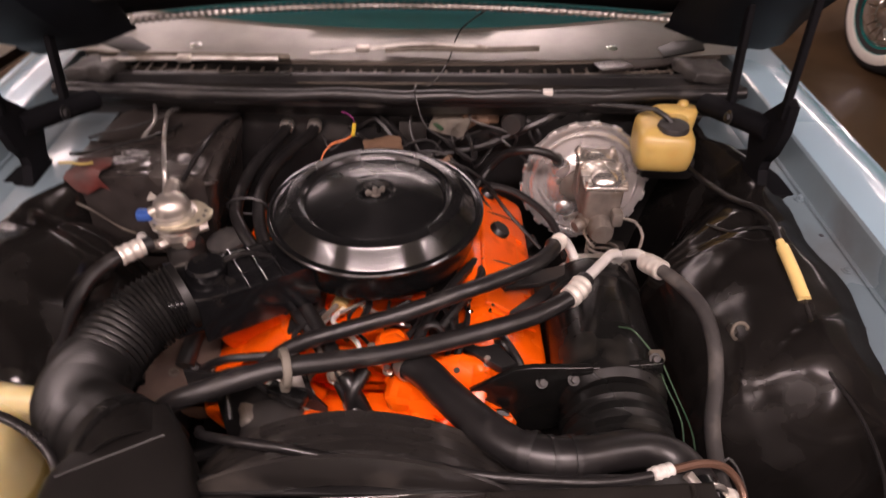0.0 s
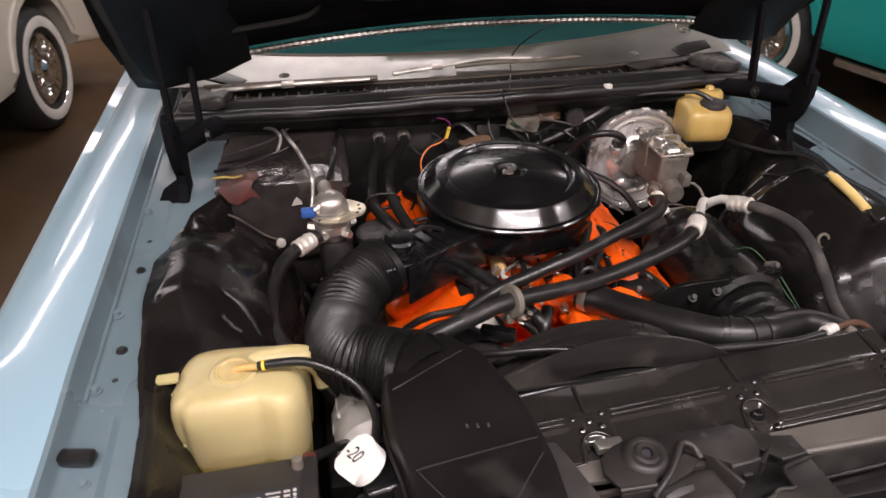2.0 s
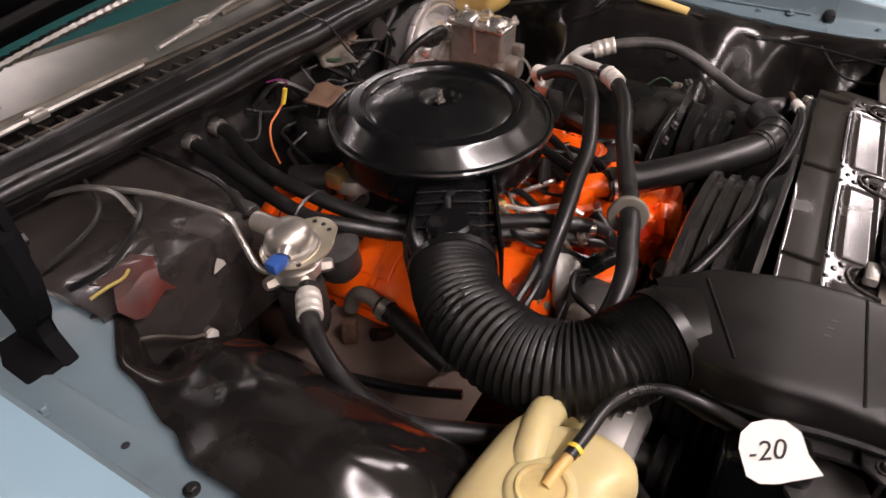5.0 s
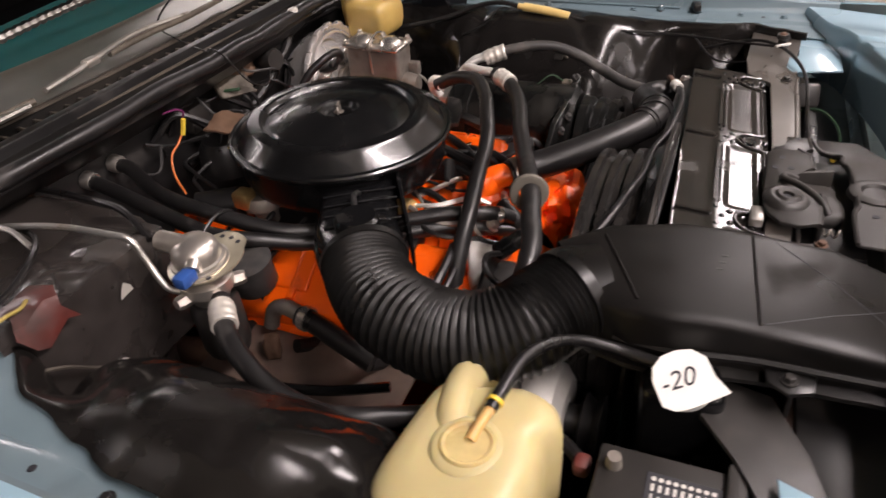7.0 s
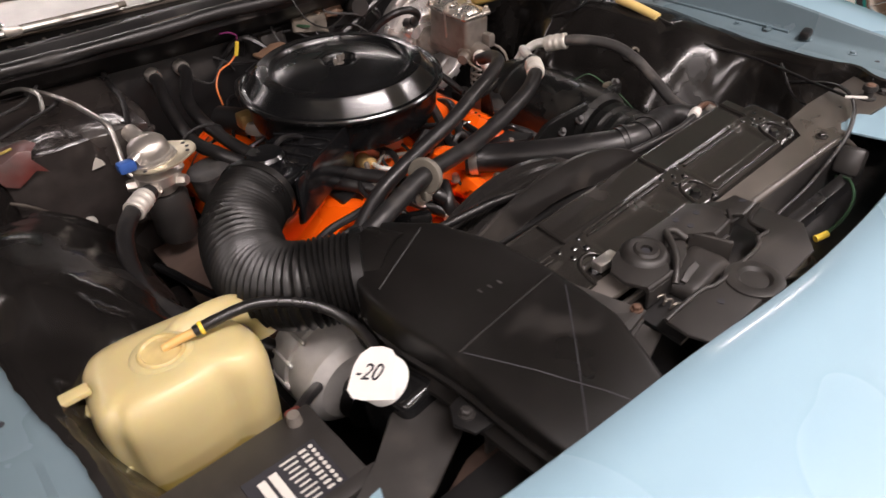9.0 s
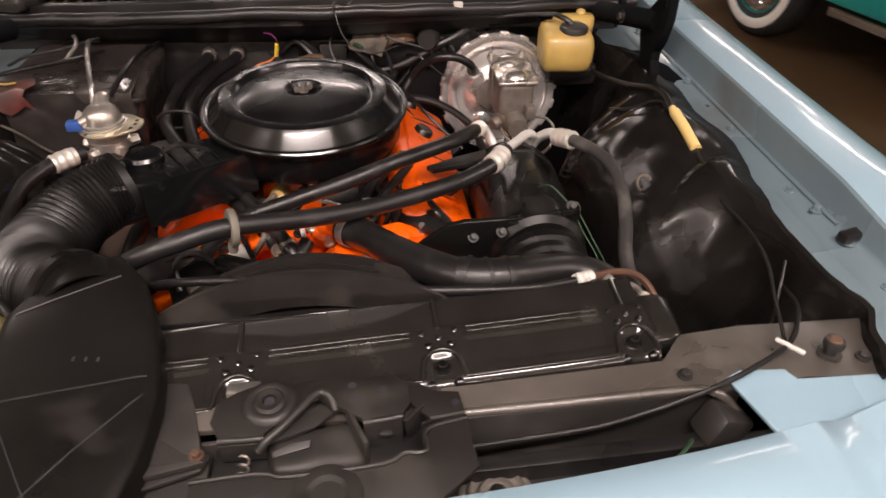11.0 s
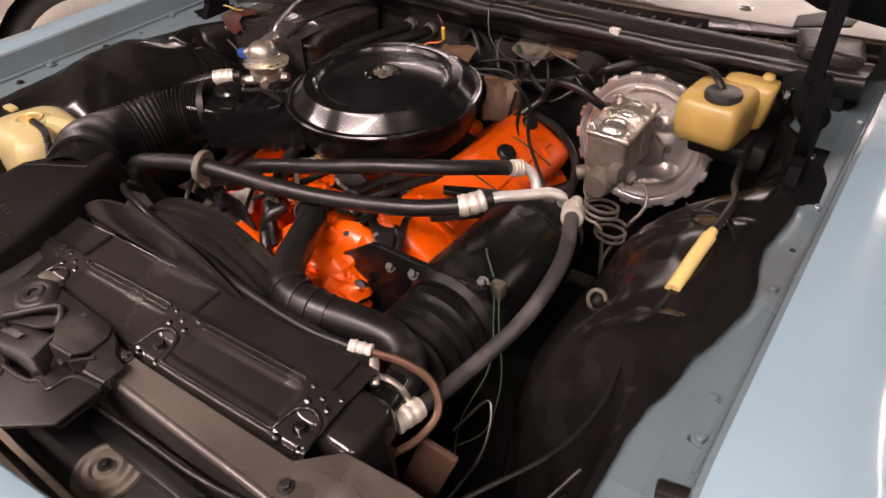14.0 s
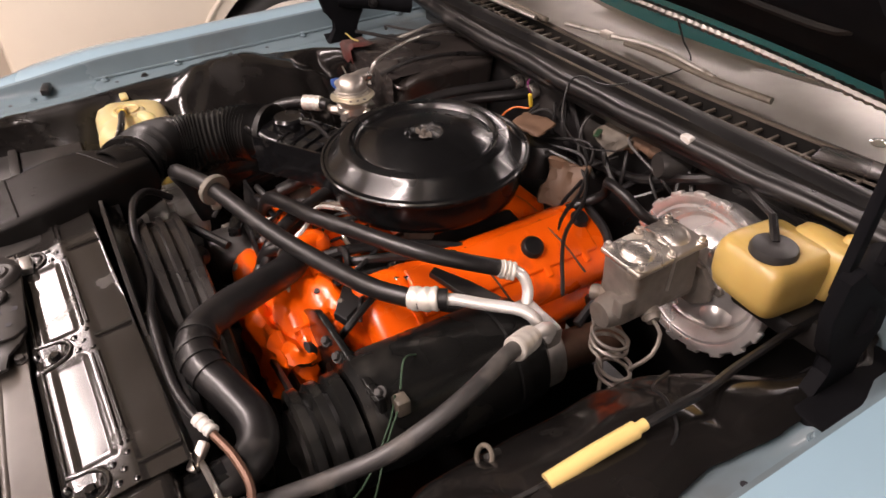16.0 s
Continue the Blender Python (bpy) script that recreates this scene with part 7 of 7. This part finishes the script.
    for a in (-0.35, 0.0, 0.35, 2.2, -2.2):
        part("flange_hole", new_lathe([(0, 0.0006), (0.0035, 0.0006), (0.0035, 0)], Matrix.Translation((-0.385, 1.026, 0.942)) @ pose(0, 0, 0, 0, -4, -10) @ pose(0.006 + 0.047 * math.cos(a), 0.044 * math.sin(a), 0.0002), 10), INK, v)
    part("dome", new_lathe([(0.039, -0.002), (0.039, 0.003), (0.036, 0.004), (0.0355, 0.008), (0.032, 0.010), (0.0315, 0.018), (0.0285, 0.028), (0.021, 0.0355), (0.010, 0.039), (0, 0.0395)], pose(-0.388, 1.028, 0.942, 0, -4, 0), 40), ZINC, v)
    part("side_port", new_tube([(-0.392, 1.035, 0.968), (-0.395, 1.06, 0.972), (-0.395, 1.075, 0.972)], 0.014, 14, 3), ZINC, v)
    part("outlet", new_tube([(-0.405, 1.015, 0.962), (-0.42, 1.01, 0.955)], 0.010, 10, 2), ZINC, v)
    part("blue_connector", new_box((-0.432, 1.012, 0.951), (0.028, 0.02, 0.018), 0.005), BLUE_PLASTIC, v, "small blue plastic connector")
    part("body", new_lathe([(0.0, 0), (0.024, 0.0), (0.028, 0.01), (0.036, 0.02), (0.036, 0.035), (0.026, 0.042), (0.026, 0.055), (0, 0.055)], pose(-0.388, 1.028, 0.883), 28), ZINC, v)
    for a in (0.4, 1.7, 2.9, 4.2, 5.4):
        part("fitting", new_lathe([(0, 0.024), (0.008, 0.024), (0.010, 0.018), (0.010, 0.0)], axis((-0.388 + 0.026 * math.cos(a), 1.028 + 0.026 * math.sin(a), 0.902), (math.cos(a), math.sin(a), 0.1)), 6), ZINC, v)
    part("drier_can", new_lathe([(0, 0), (0.030, 0.004), (0.034, 0.02), (0.034, 0.085), (0.030, 0.095), (0, 0.095)], pose(-0.385, 1.03, 0.785), 32), BLACK_DUSTY, v)
    part("hose_port", new_tube([(-0.400, 1.005, 0.898), (-0.412, 0.992, 0.902), (-0.424, 0.980, 0.905)], 0.0095, 12, 3), CAST_IRON, v)
    part("pipe", new_tube([(-0.475, 1.37, 0.975), (-0.47, 1.30, 0.998), (-0.445, 1.20, 1.004), (-0.425, 1.125, 0.992), (-0.418, 1.10, 0.982), (-0.419, 1.085, 0.955), (-0.424, 1.06, 0.92), (-0.412, 1.045, 0.908), (-0.40, 1.04, 0.906)], 0.0046, 9), ALUMINIUM, v, "thin bright aluminium pipe")
    c = thing("vapour_canister", (-0.293, 1.036, 0.83), "grey round cap of a small vapour canister", "canister")
    part("can", new_lathe([(0, 0), (0.030, 0.0), (0.034, 0.006), (0.034, 0.045), (0.037, 0.047), (0.037, 0.052), (0.028, 0.056), (0.012, 0.054), (0, 0.054)], pose(-0.300, 1.03, 0.835, 0, -8, 0), 32), RUBBER_GREY, c)
    part("elbow", new_tube([(-0.315, 1.01, 0.775), (-0.312, 0.998, 0.805), (-0.315, 0.972, 0.818), (-0.320, 0.940, 0.812)], 0.012, 12, 4), CAST_IRON, c)
    part("outlet_hose", new_tube([(-0.320, 0.948, 0.812), (-0.326, 0.915, 0.808), (-0.338, 0.87, 0.798), (-0.345, 0.82, 0.78)], 0.0155, 12, 4), RUBBER, c)
    part("drain_rod", new_tube([(-0.455, 0.955, 0.80), (-0.443, 0.917, 0.80), (-0.42, 0.84, 0.795), (-0.394, 0.767, 0.80)], 0.007, 8), BLACK_GLOSS, c)
    part("hose_clamp", new_lathe([(0.0165, -0.006), (0.0185, -0.006), (0.0185, 0.006), (0.0165, 0.006)], axis((-0.321, 0.936, 0.811), (-0.15, -1, -0.1)), 20), ZINC, c, "bright steel hose clamp")


make_heater()


# ---- things along the firewall ----
def make_firewall_things():
    t = thing("firewall_wiring", (0.1, 1.36, 0.93), "tangle of dark wires and small brown brackets on the firewall", "wiring")
    part("bracket", casting(new_box((0.10, 1.33, 0.962), (0.075, 0.05, 0.006), 0.002, pose(0, 0, 0, 35, 8, -20)), 0.012, 40), WRAP, t)
    part("bracket", casting(new_box((0.162, 1.355, 0.972), (0.085, 0.02, 0.045), 0.006, pose(0, 0, 0, -25, 0, 15)), 0.012, 40), TAN_SHIELD, t)
    part("solenoid", new_lathe([(0, 0.05), (0.02, 0.05), (0.024, 0.04), (0.024, 0)], axis((0.24, 1.36, 0.965), (-0.3, -1, 0.1)), 20), BLACK_DUSTY, t)
    part("relay", new_box((0.02, 1.365, 0.93), (0.06, 0.02, 0.05), 0.004), BLACK_DUSTY, t)
    part("green_tag", new_box((0.075, 1.315, 0.965), (0.010, 0.03, 0.004), 0.001, pose(0, 0, 0, 0, 0, 30)), GREEN_WIRE, t)
    rnd = random.Random(4)
    for k in range(13):
        x = -0.16 + 0.04 * k
        pts = [(x + rnd.uniform(-0.03, 0.03), 1.37, 0.90 + rnd.uniform(0, 0.10)), (x + rnd.uniform(-0.02, 0.05), 1.335 + rnd.uniform(-0.02, 0.015), 0.93 + rnd.uniform(-0.03, 0.05)),
               (x + 0.04 + rnd.uniform(-0.02, 0.05), 1.33 + rnd.uniform(-0.03, 0.015), 0.90 + rnd.uniform(-0.04, 0.05)), (x + 0.08, 1.37, 0.86 + rnd.uniform(-0.04, 0.06))]
        part("wire", new_tube(pts, rnd.choice((0.003, 0.004, 0.006)), 6, 5), RUBBER if k % 4 else RUBBER_GREY, t)
    part("harness", new_tube([(-0.62, 1.355, 1.0), (-0.40, 1.36, 1.005), (-0.10, 1.365, 1.0), (0.2, 1.36, 1.01), (0.5, 1.35, 1.0), (0.62, 1.33, 0.98)], 0.011, 9), RUBBER, t)
    part("harness", new_tube([(-0.05, 1.355, 0.86), (0.15, 1.34, 0.90), (0.28, 1.33, 0.965), (0.36, 1.35, 0.99), (0.55, 1.345, 0.985)], 0.009, 9), RUBBER, t)
    part("cowl_clip", new_box((0.29, 1.292, 1.048), (0.02, 0.014, 0.022), 0.003), WHITE_PRINT, t, "small pale clip")
    y = thing("loose_wire", (-0.1, 1.29, 0.93), "loose orange and purple wire with a yellow connector", "wire")
    part("connector", new_tube([(-0.100, 1.292, 0.957), (-0.097, 1.288, 0.972), (-0.095, 1.285, 0.985)], 0.0042, 8, 3), YELLOW, y, "yellow connector")
    part("orange_wire", new_tube([(-0.100, 1.293, 0.958), (-0.115, 1.295, 0.945), (-0.145, 1.285, 0.938), (-0.165, 1.27, 0.915), (-0.165, 1.26, 0.88)], 0.0020, 6), ORANGE_WIRE, y)
    part("purple_wire", new_tube([(-0.095, 1.285, 0.988), (-0.095, 1.28, 0.998), (-0.105, 1.285, 1.006), (-0.12, 1.30, 1.004)], 0.0016, 6), PURPLE, y)
    h = thing("hanging_wire", (0.02, 1.32, 0.98), "thin black wire hanging over the cowl", "wire")
    part("strand", new_tube([(0.174, 1.352, 1.200), (0.125, 1.435, 1.130), (0.108, 1.485, 1.075), (0.095, 1.44, 1.054), (0.06, 1.34, 1.046), (0.032, 1.302, 1.062), (0.03, 1.272, 1.052), (0.05, 1.25, 1.0), (0.10, 1.25, 0.97), (0.16, 1.28, 0.975)], 0.0018, 5), RUBBER, h)


make_firewall_things()


# ---- things on the right inner fender ----
def make_right_side():
    t = thing("fuse_holder", (0.615, 0.84, 0.955), "ivory yellow inline fuse holder on a black lead", "fuse holder")
    part("tube", new_tube([(0.613, 0.786, 0.962), (0.6155, 0.84, 0.972), (0.618, 0.893, 0.978)], 0.0095, 14, 3), FUSE, t)
    part("tip", new_tube([(0.618, 0.892, 0.978), (0.6185, 0.906, 0.9795)], 0.0065, 12, 2), FUSE, t)
    part("lead", new_tube([(0.6185, 0.905, 0.979), (0.622, 0.95, 0.985), (0.618, 1.00, 0.978), (0.60, 1.07, 0.955), (0.585, 1.16, 0.935), (0.57, 1.26, 0.92)], 0.0055, 8), RUBBER, t)
    part("lead", new_tube([(0.613, 0.787, 0.962), (0.608, 0.74, 0.955), (0.603, 0.68, 0.94), (0.612, 0.60, 0.935), (0.600, 0.52, 0.935), (0.565, 0.44, 0.94), (0.53, 0.36, 0.947)], 0.0026, 7), RUBBER, t)
    s = thing("fender_stud", (0.526, 0.775, 0.895), "small bare metal clip on the inner fender", "clip")
    part("clip", new_tube([(0.526 + 0.012 * math.cos(a), 0.775 + 0.006 * math.sin(a) - 0.004, 0.912 + 0.012 * math.sin(a)) for a in [k * 0.5 for k in range(12)]], 0.003, 7, 2), WRAP, s)
    part("clip_base", new_box((0.527, 0.785, 0.898), (0.022, 0.02, 0.012), 0.003, pose(0, 0, 0, 0, 30, 0)), BLACK_DUSTY, s)
    c = thing("release_cable", (0.35, 0.31, 0.90), "black bonnet release cable held by a pale clip", "cable")
    part("sheath", new_tube([(0.09, 0.287, 0.905), (0.20, 0.294, 0.902), (0.30, 0.297, 0.908), (0.40, 0.303, 0.935), (0.47, 0.322, 0.946), (0.53, 0.352, 0.948), (0.565, 0.39, 0.945), (0.60, 0.44, 0.925), (0.625, 0.50, 0.90)], 0.0032, 8), RUBBER, c)
    part("clip", new_box((0.527, 0.345, 0.951), (0.006, 0.034, 0.004), 0.0015, pose(0, 0, 0, 0, 0, 38)), WHITE_PRINT, c, "pale plastic cable clip")
    for k, pts in enumerate(([(0.52, 0.36, 0.93), (0.56, 0.42, 0.90), (0.60, 0.47, 0.89), (0.63, 0.52, 0.93)], [(0.55, 1.02, 0.93), (0.57, 0.97, 0.952), (0.605, 0.95, 0.975), (0.64, 0.93, 0.968), (0.66, 0.86, 0.955)],
                             [(0.44, 0.56, 0.80), (0.47, 0.60, 0.84), (0.49, 0.55, 0.80), (0.46, 0.48, 0.72)])):
        solo("wire", new_tube(pts, 0.0022, 6), RUBBER, "thin black wire along the inner fender", "wire")
    solo("body_mount", new_box((0.555, 1.30, 0.90), (0.10, 0.10, 0.05), 0.012), BLACK_SATIN, "dark bracket beside the firewall corner", "bracket")
    solo("bracket", new_box((0.445, 0.50, 0.79), (0.05, 0.01, 0.12), 0.003, pose(0, 0, 0, 0, 18, 10)), RUST, "rusty brown steel bracket beside the radiator", "bracket")
    solo("frame_rail", new_box((0.47, 1.02, 0.66), (0.05, 0.5, 0.10), 0.01), BLACK_DUSTY, "dusty dark frame rail beside the engine", "frame rail")
    s = thing("splash_panel", (-0.36, 0.92, 0.742), "brown dusty splash panel between engine and inner fender", "panel")
    part("shelf", loft(bmesh.new(), [[V(x + 0.004 * noise.noise(V(x * 9, y * 9, 1)), y, 0.752 + 0.10 * (x + 0.36) + 0.006 * noise.noise(V(x * 14, y * 14, 5))) for x in (-0.305, -0.33, -0.355, -0.38, -0.40, -0.425)] for y in [0.765 + 0.02 * k for k in range(17)]], 0.003), SPLASH, s)
    part("bracket", casting(new_box((-0.352, 0.985, 0.772), (0.020, 0.024, 0.036), 0.005, pose(0, 0, 0, 0, 12, 30)), 0.005, 50), RUST, s)
    part("bolt", bolt((-0.372, 0.83, 0.752), r=0.006, h=0.008), CAST_IRON, s)
    solo("floor_panel", new_box((-0.42, 0.86, 0.60), (0.05, 0.5, 0.08), 0.01), BLACK_DUSTY, "dusty dark frame rail below the suction hose", "frame rail")
    w = thing("marker_lead", (0.42, 0.22, 0.86), "pale wire pair with a yellow connector behind the grille", "wire")
    part("strand", new_tube([(0.262, 0.244, 0.863), (0.30, 0.240, 0.874), (0.345, 0.248, 0.882), (0.385, 0.272, 0.885), (0.41, 0.30, 0.87)], 0.0025, 6), GREEN_WIRE, w)
    part("connector", new_tube([(0.264, 0.243, 0.863), (0.244, 0.250, 0.860)], 0.005, 8, 2), YELLOW, w, "yellow connector")

    h = thing("horn", (0.172, 0.257, 0.855), "round grey horn on the tie bar behind the grille", "horn")
    part("horn_disc", new_lathe([(0, 0.012), (0.007, 0.012), (0.011, 0.006), (0.016, 0.006), (0.019, 0.011), (0.023, 0.006), (0.028, 0.006), (0.031, 0.010), (0.035, 0.005), (0.040, 0.004), (0.042, 0.0)], pose(0.172, 0.257, 0.856), 32), CAST_IRON, h)
    part("horn_bolt", bolt((0.172, 0.257, 0.868), r=0.006), BLACK_SATIN, h)

make_right_side()


# ---- the other cars ----
def make_other(name, x, inward, y0, y1, wheels, paint, label, sill, trim):
    t = thing(name, (x + inward * 0.9, (y0 + y1) / 2, 0), label, "car", "parked cars")
    outline = [(y0, 0.45), (y0 + 0.1, sill)]
    for wy in wheels:
        outline += [(wy + 0.44 * math.cos(a), max(sill, 0.36 + 0.44 * math.sin(a))) for a in [math.pi - k * math.pi / 14 for k in range(15)]]
    outline += [(y1 - 0.1, sill), (y1, 0.45), (y1, 0.80), (y1 - 0.08, 0.92), (y1 - 0.4, 0.97), (y0 + 0.4, 1.0), (y0 + 0.08, 0.92), (y0, 0.80)]
    m = Matrix(((0, 0, inward, x), (1, 0, 0, 0), (0, 1, 0, 0), (0, 0, 0, 1)))
    body = part("body", new_prism(outline, 0.0, 1.78, m, 0.05), paint, t)
    mid = (y0 + y1) / 2
    part("cabin", new_prism([(mid - 1.1, 0.97), (mid - 0.75, 1.42), (mid + 0.7, 1.45), (mid + 1.2, 0.97)], 0.16, 1.62, m, 0.08), paint, t)
    part("side_window", new_prism([(mid - 0.85, 1.02), (mid - 0.62, 1.36), (mid + 0.6, 1.38), (mid + 0.9, 1.02)], 0.148, 0.156, m, 0.0), GLASS, t)
    part("sill_trim", new_box((x + inward * 0.02, mid, sill + 0.03), (0.02, 1.4, 0.05), 0.006), CHROME, t)
    part("underside", new_box((x + inward * 0.9, mid, 0.40), (1.3, (y1 - y0) * 0.9, 0.2), 0.02), FELT, t)
    for wy in wheels:
        for k in (0, 1):
            cx = x + inward * (0.12 if k == 0 else 1.66)
            d = -inward if k == 0 else inward
            wm = axis((cx, wy, 0.345), (d, 0, 0))
            w = part("wheel", new_lathe([(0.20, 0.085), (0.235, 0.098), (0.30, 0.10), (0.332, 0.078), (0.345, 0.04), (0.345, -0.06), (0.32, -0.1), (0, -0.1)], wm, 48), TYRE, t, "whitewall tyre with a bright wheel cover")
            part("whitewall", new_lathe([(0.232, 0.100), (0.240, 0.1035), (0.282, 0.1045), (0.290, 0.101)], wm, 48), WHITEWALL, w, "cream whitewall band")
            part("rim", new_lathe([(0.232, 0.10), (0.222, 0.085), (0.20, 0.078), (0.185, 0.080)], wm, 48), trim, w)
            cover = part("wheel_cover", new_lathe([(0.188, 0.084), (0.17, 0.094), (0.15, 0.088), (0.10, 0.082), (0.07, 0.10), (0.055, 0.115), (0.02, 0.122), (0, 0.122)], wm, 48), CHROME, w, "dished chrome wheel cover")
            for s in range(16):
                a = 2 * math.pi * s / 16
                part("spoke", new_box(wm @ V(0.118 * math.cos(a), 0.118 * math.sin(a), 0.090), (0.075, 0.006, 0.008), 0.001, wm.to_3x3().to_4x4() @ pose(0, 0, 0, 0, 0, math.degrees(a)), 1), CHROME, cover)
    for wy in wheels:
        part("arch_lip", new_tube([(x - inward * 0.004, wy + 0.445 * math.cos(a), 0.36 + 0.445 * math.sin(a)) for a in [k * math.pi / 14 for k in range(1, 14)]], 0.010, 8, 2), paint, body)
    return t


make_other("white_car", -1.97, -1, 0.30, 5.05, (1.47, 4.10), WHITE_PAINT, "cream white parked car with whitewall tyres", 0.27, CHROME)
white = bpy.data.objects["white_car"]
white.matrix_basis = pose(-1.97, 2.8, 0, 0, 0, -6) @ pose(1.97, -2.8, 0) @ white.matrix_basis
teal = make_other("teal_car", 2.60, 1, 0.52, 4.72, (1.0, 3.90), TEAL, "teal parked car with whitewall tyres", 0.30, TEAL)
turn = pose(2.62, 3.88, 0, 0, 0, 11) @ pose(-2.62, -3.88, 0)
teal.matrix_basis = turn @ teal.matrix_basis
